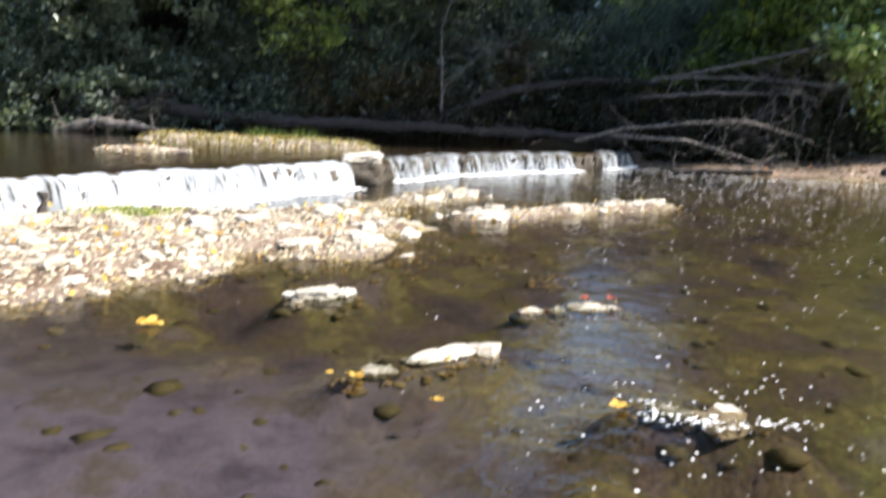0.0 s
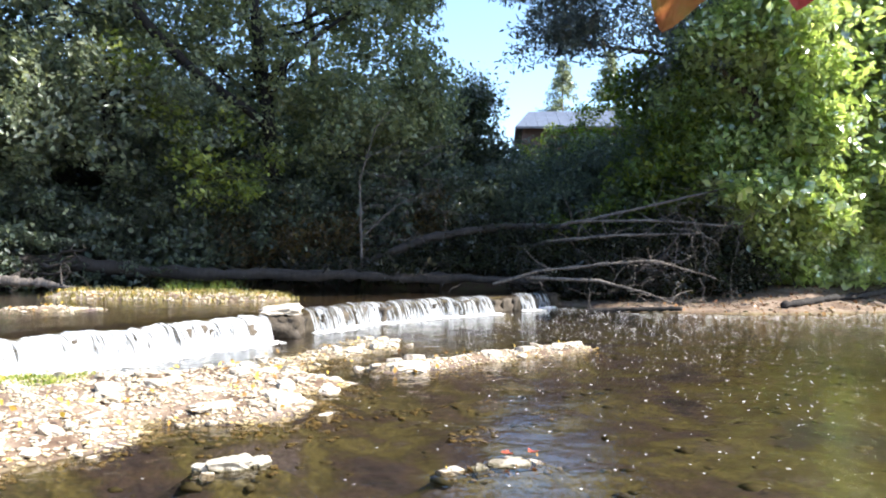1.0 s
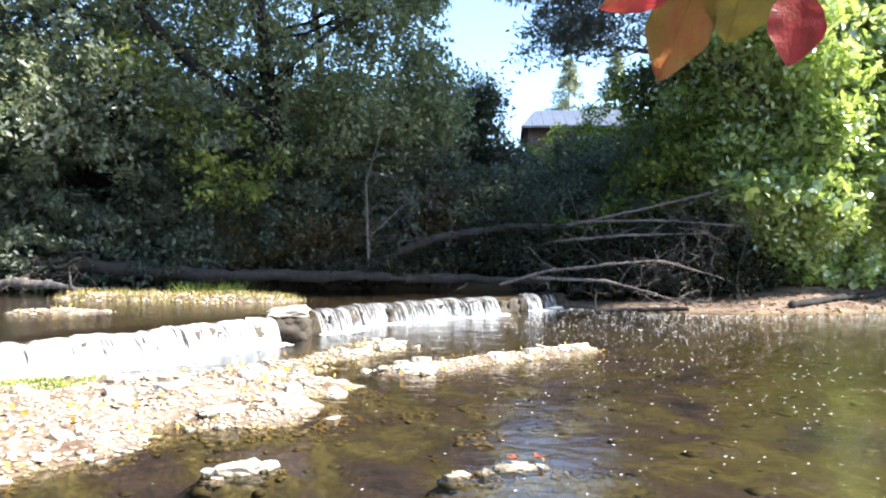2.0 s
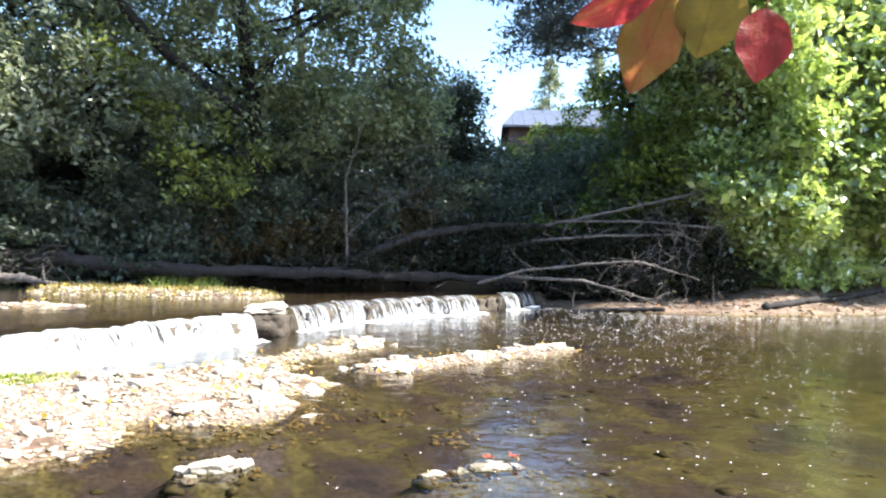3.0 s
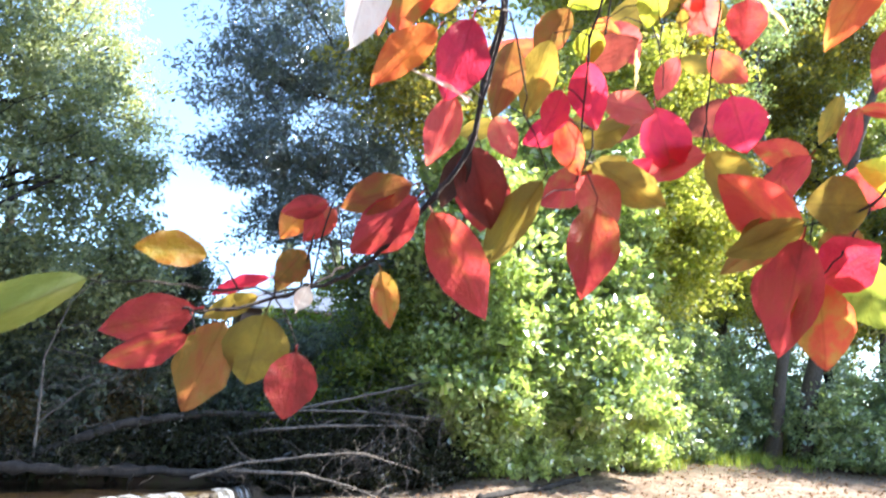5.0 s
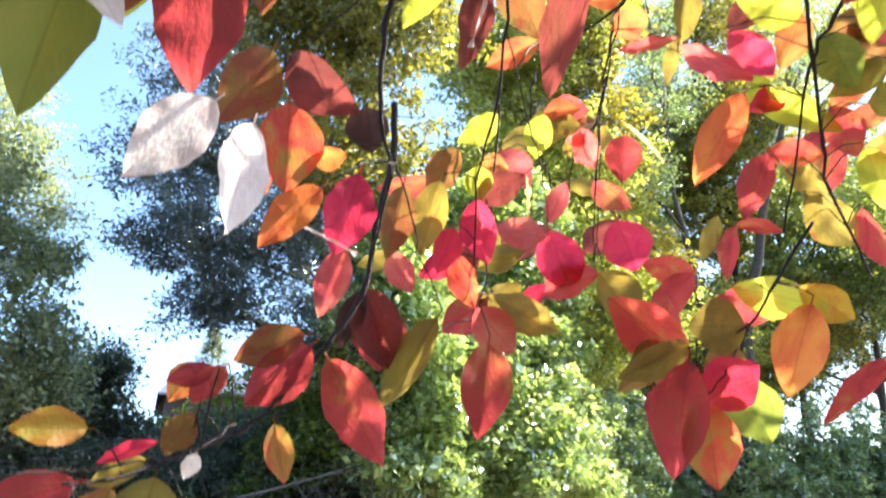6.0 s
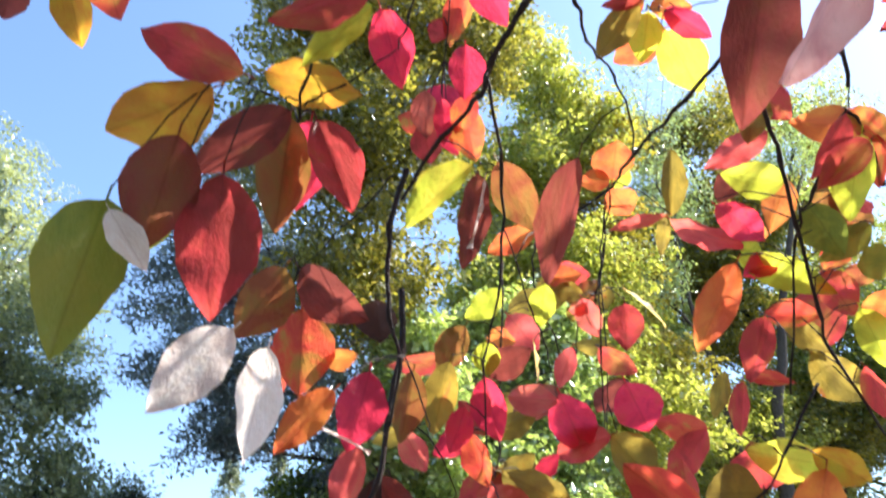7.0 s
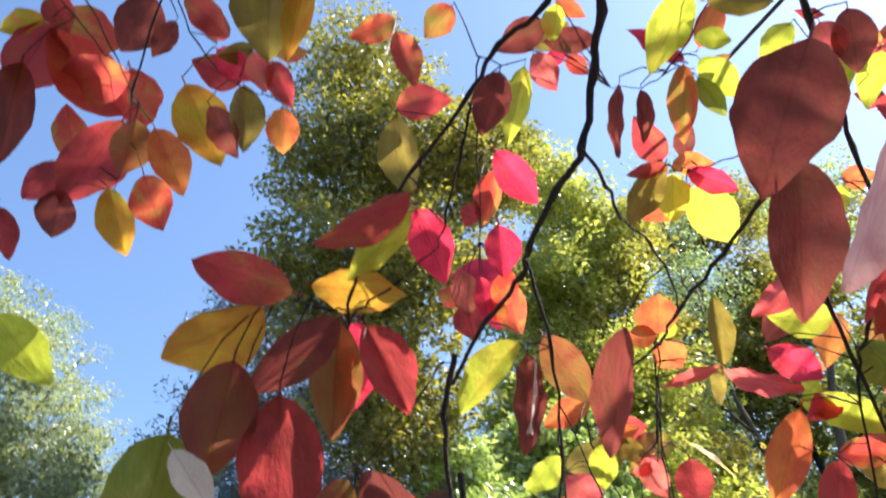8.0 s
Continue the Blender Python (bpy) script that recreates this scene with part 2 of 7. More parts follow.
def fall_material(name, thin, white_of):
    b = Nodes(name)
    p = b.coords("UV")
    streak = b.noise(b.scaled(p, (5.5, 0.7, 1.0)), 5.0, 4.0, 0.6)
    drop = b.node("ShaderNodeMapRange", {"Value": b.node("ShaderNodeSeparateXYZ", {0: p}).outputs[1], "From Min": -0.05, "From Max": -0.36, "To Min": 0.0, "To Max": 0.08}).outputs[0]
    wide = b.noise(b.scaled(p, (1.6, 0.15, 1.0)), 2.0, 2.0)
    a = b.math("ADD", b.math("ADD", b.math("MULTIPLY", streak, 0.85), b.math("MULTIPLY", wide, 0.45)), drop)
    cover = b.node("ShaderNodeMapRange", {"Value": a, "From Min": thin, "From Max": thin + 0.14}).outputs[0]
    white = b.node("ShaderNodeBsdfDiffuse", {"Color": rgb(white_of, white_of * 1.05, white_of * 1.12)}).outputs[0]
    glow = b.node("ShaderNodeBsdfTranslucent", {"Color": rgb(0.5, 0.54, 0.58)}).outputs[0]
    clear = b.node("ShaderNodeBsdfTransparent", {"Color": rgb(0.85, 0.85, 0.8)}).outputs[0]
    return b.surface(b.blend(cover, clear, b.blend(0.35, white, glow)))


FALL = fall_material("falling_white_water", 0.515, 0.54)
# Thinner strands, and a greyer white that holds the shade on those falls.
FALL_THIN = fall_material("thin_water_greyed_for_shade", 0.60, 0.38)


def foam_material():
    b = Nodes("white_foam_and_glints")
    n = b.noise(b.place(), 30.0, 3.0)
    return b.surface(b.principled(Base_Color=b.ramp(n, [(0.3, (0.62, 0.63, 0.62)), (0.7, (0.9, 0.9, 0.9))]), Roughness=0.55))


FOAM = foam_material()


def rock(name, dark, light, scale=1.0, waterline=None):
    b = Nodes(name)
    p = b.coords()
    oi = b.node("ShaderNodeObjectInfo").outputs["Random"]
    n1 = b.noise(p, 3.0 * scale, 6.0, 0.65)
    n2 = b.noise(p, 24.0 * scale, 4.0, 0.6)
    k = b.math("ADD", b.math("ADD", b.math("MULTIPLY", n1, 0.55), b.math("MULTIPLY", n2, 0.25)), b.math("MULTIPLY", oi, 0.2))
    col = b.ramp(k, [(0.32, dark), (0.68, light)])
    if waterline is not None:       # algae up to the water's edge
        z = b.node("ShaderNodeSeparateXYZ", {0: b.place()}).outputs[2]
        wet = b.node("ShaderNodeMapRange", {"Value": b.math("ADD", z, b.math("MULTIPLY", b.math("SUBTRACT", n1, 0.5), 0.05)), "From Min": waterline, "From Max": waterline + 0.02, "To Min": 1.0, "To Max": 0.0}).outputs[0]
        col = b.mix(wet, col, b.ramp(n2, [(0.3, (0.04, 0.034, 0.018)), (0.7, (0.12, 0.10, 0.05))]))
    return b.surface(b.principled(Base_Color=col, Roughness=0.8, Normal=b.bump(b.math("ADD", n1, b.math("MULTIPLY", n2, 0.4)), 0.6, 0.03)))


ROCK_POOL = rock("pale_pool_stone", (0.30, 0.26, 0.20), (0.66, 0.62, 0.55), 1.6, 0.006)
ROCK_PALE = rock("pale_limestone", (0.26, 0.22, 0.17), (0.55, 0.50, 0.43))
ROCK_DARK = rock("wet_dark_ledge_rock", (0.025, 0.020, 0.016), (0.10, 0.078, 0.055))


def pebble_material():
    b = Nodes("creek_pebbles")
    p = b.place()
    patch = b.noise(p, 1.3, 3.0)
    k = b.math("ADD", b.math("MULTIPLY", b.island(), 0.7), b.math("MULTIPLY", patch, 0.3))
    col = b.ramp(k, [(0.14, (0.17, 0.115, 0.06)), (0.32, (0.44, 0.36, 0.25)), (0.5, (0.62, 0.55, 0.45)), (0.62, (0.46, 0.32, 0.13)), (0.72, (0.34, 0.29, 0.14)), (0.85, (0.72, 0.68, 0.60))])
    n = b.noise(p, 40.0, 4.0)
    col = b.mix(0.4, col, b.ramp(n, [(0.3, (0.2, 0.16, 0.11)), (0.7, (0.72, 0.66, 0.56))]))
    z = b.node("ShaderNodeSeparateXYZ", {0: p}).outputs[2]
    wet = b.node("ShaderNodeMapRange", {"Value": b.math("ADD", z, b.math("MULTIPLY", b.math("SUBTRACT", patch, 0.5), 0.12)), "From Min": -0.01, "From Max": 0.045, "To Min": 0.85, "To Max": 0.0}).outputs[0]
    col = b.mix(wet, col, b.mix(1.0, col, (0.50, 0.42, 0.20), "MULTIPLY"))
    return b.surface(b.principled(Base_Color=col, Roughness=0.75, Normal=b.bump(n, 0.5, 0.012)))


PEBBLE = pebble_material()


def bed_stone_material():
    b = Nodes("algae_covered_stones")
    col = b.ramp(b.island(), [(0.1, (0.06, 0.045, 0.035)), (0.5, (0.10, 0.085, 0.04)), (0.9, (0.15, 0.125, 0.07))])
    n = b.noise(b.place(), 30.0, 4.0)
    return b.surface(b.principled(Base_Color=b.mix(b.math("MULTIPLY", n, 0.6), col, (0.06, 0.055, 0.02)), Roughness=0.8))


BED_STONE = bed_stone_material()


# ---- builders ----
def mesh_of(name, verts, faces, material, smooth=False, uv=None):
    """A mesh from arrays: verts (n, 3), faces (m, 3 or 4)."""
    verts = np.asarray(verts, dtype=np.float32)
    faces = np.asarray(faces, dtype=np.int32)
    me = bpy.data.meshes.new(name)
    k = faces.shape[1]
    me.vertices.add(len(verts))
    me.vertices.foreach_set("co", verts.ravel())
    me.loops.add(faces.size)
    me.loops.foreach_set("vertex_index", faces.ravel())
    me.polygons.add(len(faces))
    me.polygons.foreach_set("loop_start", np.arange(0, faces.size, k, dtype=np.int32))
    if uv is not None:
        layer = me.uv_layers.new(name="UVMap")
        layer.data.foreach_set("uv", np.asarray(uv, dtype=np.float32)[faces.ravel()].ravel())
    if smooth:
        me.polygons.foreach_set("use_smooth", np.ones(len(faces), dtype=bool))
    me.update()
    me.validate()
    if material:
        me.materials.append(material)
    return me


def part(name, me, parent=None, label=""):
    ob = new(name, me)
    if parent:
        ob.parent = parent
    if label:
        ob["label"] = label
    return ob


def anchor(name, at, label, category, group="", kind=""):
    ob = new(name)
    ob.location = at
    ob.empty_display_size = 0.1
    return tagged(ob, label, category, group, kind)


def tube(paths, sides=7):
    """Tapered tubes in arrays; paths: lists of (point, radius)."""
    verts, faces, base = [], [], 0
    ang = np.linspace(0, 2 * np.pi, sides, endpoint=False)
    for path in paths:
        pts = np.array([q[0] for q in path], dtype=float)
        rad = np.array([q[1] for q in path], dtype=float)
        tan = np.gradient(pts, axis=0)
        tan /= np.linalg.norm(tan, axis=1)[:, None] + 1e-9
        ref = np.array([0.0, 0.0, 1.0]) if abs(tan[0][2]) < 0.8 else np.array([1.0, 0.0, 0.0])
        for i in range(len(pts)):
            a = np.cross(tan[i], ref)
            a /= np.linalg.norm(a) + 1e-9
            c = np.cross(tan[i], a)
            ref = np.cross(a, tan[i])
            verts.append(pts[i] + rad[i] * (np.cos(ang)[:, None] * a + np.sin(ang)[:, None] * c))
        n = len(pts)
        for i in range(n - 1):
            for j in range(sides):
                k = (j + 1) % sides
                faces.append((base + i * sides + j, base + i * sides + k, base + (i + 1) * sides + k, base + (i + 1) * sides + j))
        verts.append(pts[[0, -1]])
        for j in range(sides):
            k = (j + 1) % sides
            faces.append((base + n * sides, base + k, base + j, base + n * sides))
            faces.append((base + n * sides + 1, base + (n - 1) * sides + j, base + (n - 1) * sides + k, base + n * sides + 1))
        base += n * sides + 2
    return np.concatenate(verts), faces


def tube_mesh(name, paths, material, sides=7):
    verts, faces = tube(paths, sides)
    me = bpy.data.meshes.new(name)
    me.from_pydata([tuple(v) for v in verts], [], [tuple(dict.fromkeys(f)) for f in faces])
    for p in me.polygons:
        p.use_smooth = True
    me.materials.append(material)
    me.update()
    return me


def wander(rng, a, b, r0, r1, n=8, sway=0.06, sag=0.0):
    """A crooked path from a to b with radii from r0 to r1."""
    a, b = np.array(a, float), np.array(b, float)
    d = np.linalg.norm(b - a)
    out, off = [], np.zeros(3)
    for i in range(n):
        s = i / (n - 1)
        off = off + rng.normal(0, sway * d / n, 3)
        q = a + (b - a) * s + off * (1 if i else 0) + np.array([0, 0, sag * math.sin(math.pi * s)])
        out.append((q, r0 + (r1 - r0) * s ** 0.8))
    return out


def leaf_cloud(rng, centres, spread, per, size, droop=0.35, slim=0.5, order=0.6):
    """Leaves, each a folded blade of four corners, in tufts round the centres; a tuft's leaves lie much the same way."""
    m = len(centres)
    c = np.repeat(np.asarray(centres, float), per, axis=0)
    n = len(c)
    sp = np.repeat(np.broadcast_to(np.asarray(spread, float), (m,)), per)
    u = rng.normal(0, 1, (n, 3))
    u /= np.linalg.norm(u, axis=1)[:, None]
    c = c + u * (rng.random(n) ** 0.4 * 1.7 * sp)[:, None] * np.array([1, 1, 0.6])
    lay = rng.normal(0, 0.6, (m, 3)) + [0, 0, 0.35] + np.array(SUN_WAY) * 0.85      # leaves turn to the light
    nor = np.repeat(lay, per, axis=0) * order + rng.normal(0, 0.55, (n, 3))
    d = np.cross(nor, rng.normal(0, 1, (n, 3)))
    d /= np.linalg.norm(d, axis=1)[:, None] + 1e-9
    d[:, 2] -= droop * rng.random(n)
    d /= np.linalg.norm(d, axis=1)[:, None]
    side = np.cross(d, nor)
    side /= np.linalg.norm(side, axis=1)[:, None] + 1e-9
    up = np.cross(side, d)
    ln = size * rng.uniform(0.6, 1.35, n)[:, None]
    wd = ln * slim * rng.uniform(0.8, 1.2, n)[:, None]
    v = np.stack([c, c + d * ln * 0.45 + side * wd * 0.5 + up * ln * 0.10, c + d * ln, c + d * ln * 0.45 - side * wd * 0.5 + up * ln * 0.10], 1).reshape(-1, 3)
    i = np.arange(n)[:, None] * 4
    f = np.concatenate([i + [0, 1, 2], i + [0, 2, 3]], 1).reshape(-1, 3)
    return v, f


def joined(*clouds):
    vs, fs, k = [], [], 0
    for v, f in clouds:
        vs.append(v)
        fs.append(f + k)
        k += len(v)
    return np.concatenate(vs), np.concatenate(fs)


def dome(az, el, rng_m):
    """A place in the direction az (clockwise from +y), el above the horizon, rng_m metres away over the ground."""
    return np.array([rng_m * math.sin(radians(az)), rng_m * math.cos(radians(az)), 1.4 + rng_m * math.tan(radians(el))])


def tree(name, seed, base, blobs, leaf, size, label, trunk_r=0.22, bark_mat=None, tufts=150, per=62, spread=0.42, lean=(0, 0), category="tree", hollow=0.45, group="", slim=0.5, core=1.0, trunk_top=None, limbs=(), stout=1.0):
    """A tapered trunk with limbs, and a crown of tufts of leaves in uneven clumps. blobs: (x, y, z, rx, ry, rz, share)."""
    rng = np.random.default_rng(seed)
    size = size * 1.75
    bark_mat = bark_mat or BARK
    base = np.array(base, float)
    root = anchor(name, base, label, category, group)
    top = max(blobs, key=lambda q: q[2])
    crown_top = np.array([top[0] * 0.5 + base[0] * 0.5 + lean[0], top[1] * 0.5 + base[1] * 0.5 + lean[1], top[2] + top[5] * 0.3])
    if trunk_top is not None:
        crown_top = np.array(trunk_top, float)
    stem = wander(rng, base - [0, 0, 0.3], crown_top, trunk_r, trunk_r * 0.18, 12, 0.10)
    stem[0] = (stem[0][0], trunk_r * 1.5)
    paths = [stem]
    for r0, r1, *way in limbs:
        for a, b, k in zip(way, way[1:], range(len(way))):
            q = (r1 - r0) / (len(way) - 1)
            paths.append(wander(rng, a, b, r0 + q * k, r0 + q * (k + 1), 6, 0.05))
    tips, inner = [], []
    for bx, by, bz, rx, ry, rz, share in blobs:
        mid = np.array([bx, by, bz])
        k = min(range(2, 11), key=lambda i: abs(stem[i][0][2] - (bz - rz * 0.9)))
        limb = wander(rng, stem[k][0], mid, stem[k][1] * 0.6 * stout, 0.035 * stout, 8, 0.16)
        paths.append(limb)
        m = max(6, int(tufts * share))
        u = rng.normal(0, 1, (m, 3))
        u /= np.linalg.norm(u, axis=1)[:, None]
        rad = hollow + (1 - hollow) * rng.random(m) ** 0.5
        wob = 1 + 0.28 * np.sin(u[:, 0] * 5 + seed) * np.cos(u[:, 1] * 6 + u[:, 2] * 4 + seed)
        pts = mid + u * (rad * wob)[:, None] * np.array([rx, ry, rz])
        keep = pts[:, 2] > base[2] + 0.1
        pts = pts[keep]
        tips.append(pts)
        w = rng.normal(0, 1, (max(4, int(m * 0.35 * core)), 3))
        w /= np.linalg.norm(w, axis=1)[:, None]
        inner.append(mid + w * (rng.random(len(w)) ** 0.5 * 0.68)[:, None] * np.array([rx, ry, rz]))
        for q in pts[:: max(1, len(pts) // 9)]:
            j = rng.integers(3, 8)
            paths.append(wander(rng, limb[j][0], q, max(0.02 * stout, limb[j][1] * 0.5), 0.008 * stout, 6, 0.2))
    tips = np.concatenate(tips)
    v, f = leaf_cloud(rng, tips - base, spread * rng.uniform(0.6, 1.4, len(tips)), per, size, slim=slim)
    if core > 0:
        inner = np.concatenate(inner)
        v, f = joined((v, f), leaf_cloud(rng, inner - base, 0.4, 22, size * 1.35, slim=0.7, order=0.2))
    trunk = part("trunk", tube_mesh("trunk", [[(q - base, r) for q, r in p] for p in paths], bark_mat, 7), root)
    crown = part("crown", mesh_of("crown", v, f, leaf), root)
    return root


def conifer(name, seed, base, height, spread, leaf, label):
    """A pointed tree: whorls of drooping boughs round a straight trunk."""
    rng = np.random.default_rng(seed)
    base = np.array(base, float)
    root = anchor(name, base, label, "conifer")
    paths = [[(np.array([0, 0, -0.3]), 0.22), (np.array([0, 0, height * 0.5]), 0.13), (np.array([0, 0, height]), 0.015)]]
    pts = []
    for k in range(150):
        s = 0.12 + 0.87 * rng.random() ** 0.8
        out = spread * (1 - s) ** 0.8 * rng.uniform(0.5, 1.15) + 0.08
        a = rng.uniform(0, 6.28)
        tip = np.array([out * math.cos(a), out * math.sin(a), height * s - 0.25 * out])
        if k % 4 == 0:
            paths.append(wander(rng, (0, 0, height * s), tip, 0.03, 0.006, 4, 0.05))
        pts += [tip * [q, q, 1] + [0, 0, 0.12 * (1 - q)] for q in (1.0, 0.72, 0.42)]
    part("trunk", tube_mesh("trunk", paths, BARK, 6), root)
    v, f = leaf_cloud(rng, np.array(pts), 0.16, 16, 0.30, 0.5, 0.3)
    part("crown", mesh_of("crown", v, f, leaf), root)
    return root


def bush(name, seed, base, size_xyz, leaf, size, label, tufts=120, per=40, spread=0.22, category="bush", group="", slim=0.5):
    """Many thin stems from one foot, leaves down to the ground."""
    rng = np.random.default_rng(seed)
    size, per = size * 1.7, int(per * 1.25)
    base = np.array(base, float)
    root = anchor(name, base, label, category, group)
    sx, sy, sz = size_xyz
    u = rng.normal(0, 1, (tufts, 3))
    u /= np.linalg.norm(u, axis=1)[:, None]
    u[:, 2] = np.abs(u[:, 2])
    rad = 0.35 + 0.65 * rng.random(tufts) ** 0.5
    wob = 1 + 0.3 * np.sin(u[:, 0] * 6 + seed * 1.7) * np.cos(u[:, 1] * 5 + u[:, 2] * 5)
    pts = u * (rad * wob)[:, None] * np.array([sx, sy, sz]) + [0, 0, 0.15]
    for q in pts[:: max(1, tufts // 5)]:
        part("stem", tube_mesh("stem", [wander(rng, (rng.normal(0, 0.15), rng.normal(0, 0.15), -0.2), q * 0.92, 0.03, 0.006, 6, 0.15)], BARK, 5), root)
    v, f = joined(leaf_cloud(rng, pts, spread * rng.uniform(0.6, 1.4, len(pts)), per, size, slim=slim), leaf_cloud(rng, pts[::3] * 0.62, 0.3, 14, size * 1.7, slim=0.7, order=0.2))
    part("crown", mesh_of("crown", v, f, leaf), root)
    return root


# ---- the creek: ground, ledge, water ----
UP = 0.37                                   # level of the upper pool above the lower one
LEDGE_A = np.array([-4.32, 7.33])
LEDGE_U = np.array([0.530, 0.848])
LEDGE_N = np.array([-0.848, 0.530])         # points upstream


def along(x, y):
    """How far along the ledge a place lies, and how far upstream of it."""
    dx, dy = x - LEDGE_A[0], y - LEDGE_A[1]
    t = dx * LEDGE_U[0] + dy * LEDGE_U[1]
    bow = 0.75 * np.exp(-((t - 6.6) / 3.0) ** 2)
    ragged = 0.07 * np.sin(t * 3.1) + 0.05 * np.sin(t * 7.3 + 1.0) + 0.03 * np.sin(t * 17.0)
    return t, dx * LEDGE_N[0] + dy * LEDGE_N[1] - bow - ragged


def ledge_point(t, up=0.0):
    bow = 0.75 * np.exp(-((t - 6.6) / 3.0) ** 2)
    ragged = 0.07 * np.sin(t * 3.1) + 0.05 * np.sin(t * 7.3 + 1.0) + 0.03 * np.sin(t * 17.0)
    q = LEDGE_A + LEDGE_U * t + LEDGE_N * (bow + ragged + up)
    return float(q[0]), float(q[1])


def smooth01(v):
    v = np.clip(v, 0, 1)
    return v * v * (3 - 2 * v)


def capsule(x, y, a, b, r):
    """1 on the line from a to b, falling to 0 at the distance r."""
    ax, ay = a
    bx, by = b
    s = np.clip(((x - ax) * (bx - ax) + (y - ay) * (by - ay)) / ((bx - ax) ** 2 + (by - ay) ** 2), 0, 1)
    d = np.hypot(x - ax - s * (bx - ax), y - ay - s * (by - ay))
    return smooth01(1.0 - d / r)


def far_bank(x):
    """Where the far water's edge runs."""
    return np.interp(x, [-60, -14, -8, -2, 2.4, 3.6, 4.5, 5.4, 7.1, 9.0, 11.0, 16, 22, 40, 90], [24, 19.6, 19.2, 19.0, 18.9, 18.1, 16.8, 16.5, 16.35, 16.8, 17.5, 17.4, 18.0, 19.0, 17])


def waves(x, y, k, s):
    return np.sin(x * k + s) * np.cos(y * k * 1.1 - s * 0.7) + 0.5 * np.sin(x * k * 2.3 - y * k * 1.9 + s) + 0.3 * np.cos(x * k * 4.1 + y * k * 3.7 + 2 * s)


SHOALS = [(-1.2, 4.45, 0.15, 0.05, 0.55, -0.02), (-0.45, 3.35, 0.28, 0.22, 0.5, -0.02), (0.35, 4.5, 0.25, 0.12, 0.6, -0.02), (0.72, 2.98, 0.25, -0.05, 0.42, -0.03), (0.0, 6.6, 0.5, 0.3, 0.5, -0.08)]


def ground_z(x, y):
    x, y = np.asarray(x, float), np.asarray(y, float)
    t, s = along(x, y)
    bed = -0.17 - 0.30 * smooth01((x - 2.5) / 6) - 0.10 * smooth01((y - 9) / 5) * smooth01((x + 1) / 3) + 0.035 * waves(x, y, 1.1, 0.4) + 0.02 * waves(x, y, 3.1, 1.7)
    bed = bed - 0.30 * smooth01((x - 0.2) / 1.6) * smooth01((4.6 - y) / 1.8)
    bar = np.maximum(capsule(x, y, (-5.6, 3.6), (-3.3, 6.3), 2.1), 0.86 * capsule(x, y, (-3.2, 5.9), (-2.0, 7.0), 1.7))
    bar = np.maximum(bar, capsule(x, y, (-4.6, 3.0), (-3.1, 5.2), 2.0))
    bar = np.maximum(bar, 0.72 * capsule(x, y, (-2.5, 6.0), (-1.65, 6.1), 1.55))
    bar = np.maximum(bar, 0.75 * capsule(x, y, (-2.3, 6.6), (-1.4, 7.2), 1.15))
    bar = np.maximum(bar, 0.66 * capsule(x, y, (-0.55, 8.15), (1.75, 10.05), 0.75))
    bar = np.maximum(bar, 0.50 * capsule(x, y, (-1.9, 8.0), (-0.9, 10.6), 1.7))
    low = np.maximum(bed, -0.20 + 0.34 * np.minimum(1, bar * 1.25) + 0.018 * waves(x, y, 4.3, 0.9) * np.minimum(1, bar * 3))
    low = np.where(bar > 0.03, low, bed)
    for cx, cy, ex, ey, r, top in SHOALS:
        low = np.maximum(low, -0.30 + (0.30 + top) * capsule(x, y, (cx - ex, cy - ey), (cx + ex, cy + ey), r) + 0.012 * waves(x, y, 6.0, 0.3))
    upper = UP - 0.10 + 0.02 * waves(x, y, 1.9, 2.2)
    isle = capsule(x, y, (-7.0, 14.9), (-3.6, 14.2), 1.35)
    isle = np.maximum(isle, 0.6 * capsule(x, y, (-6.3, 11.2), (-5.4, 11.4), 0.7))
    upper = np.maximum(upper, UP - 0.12 + 0.21 * np.minimum(1, isle * 1.3) + 0.015 * waves(x, y, 5.0, 0.2))
    step = smooth01((s + 0.05) / 0.14)
    end = smooth01((t - 13.5) / 1.0)
    z = low * (1 - step) + np.where(end > 0, low * end + upper * (1 - end), upper) * step
    d = y - far_bank(x)
    bank = np.interp(d, [-1.2, 0, 1.0, 2.6, 4.2, 7, 14, 26, 60, 400], [-0.5, 0, 0.17, 0.46, 0.80, 1.25, 2.2, 4.2, 5.0, 6.0])
    steep = np.interp(d, [-1.2, 0, 0.5, 1.2, 2.5, 7, 14, 26, 60, 400], [-0.5, 0.38, 0.75, 1.2, 1.6, 2.0, 2.8, 4.2, 5.0, 6.0])
    spit = np.interp(d, [-1.2, 0, 0.6, 1.6, 2.9, 3.7, 4.6, 7, 14, 26, 60, 400], [-0.5, 0, 0.10, 0.19, 0.30, 0.8, 1.3, 1.7, 2.6, 4.2, 5.0, 6.0])
    bank = spit + (bank - spit) * smooth01((x - 6.5) / 3.0)
    w = smooth01((x - 1.2) / 2.2)
    far = steep * (1 - w) + bank * w + 0.05 * waves(x, y, 0.9, 3.0) * smooth01(d / 1.5)
    z = np.where(d > -1.2, np.maximum(z, far), z)
    near = np.interp(1.0 - y, [-1.0, 0, 0.8, 3, 12, 60, 400], [-0.35, 0.0, 0.12, 0.3, 1.2, 2.5, 5.0])
    z = np.where(y < 2.0, np.maximum(z, near + 0.02 * waves(x, y, 2.0, 1.0)), z)
    left = np.interp(-16 - x, [-2, 0, 3, 10, 400], [-0.5, 0.4, 1.0, 2.0, 5.0])
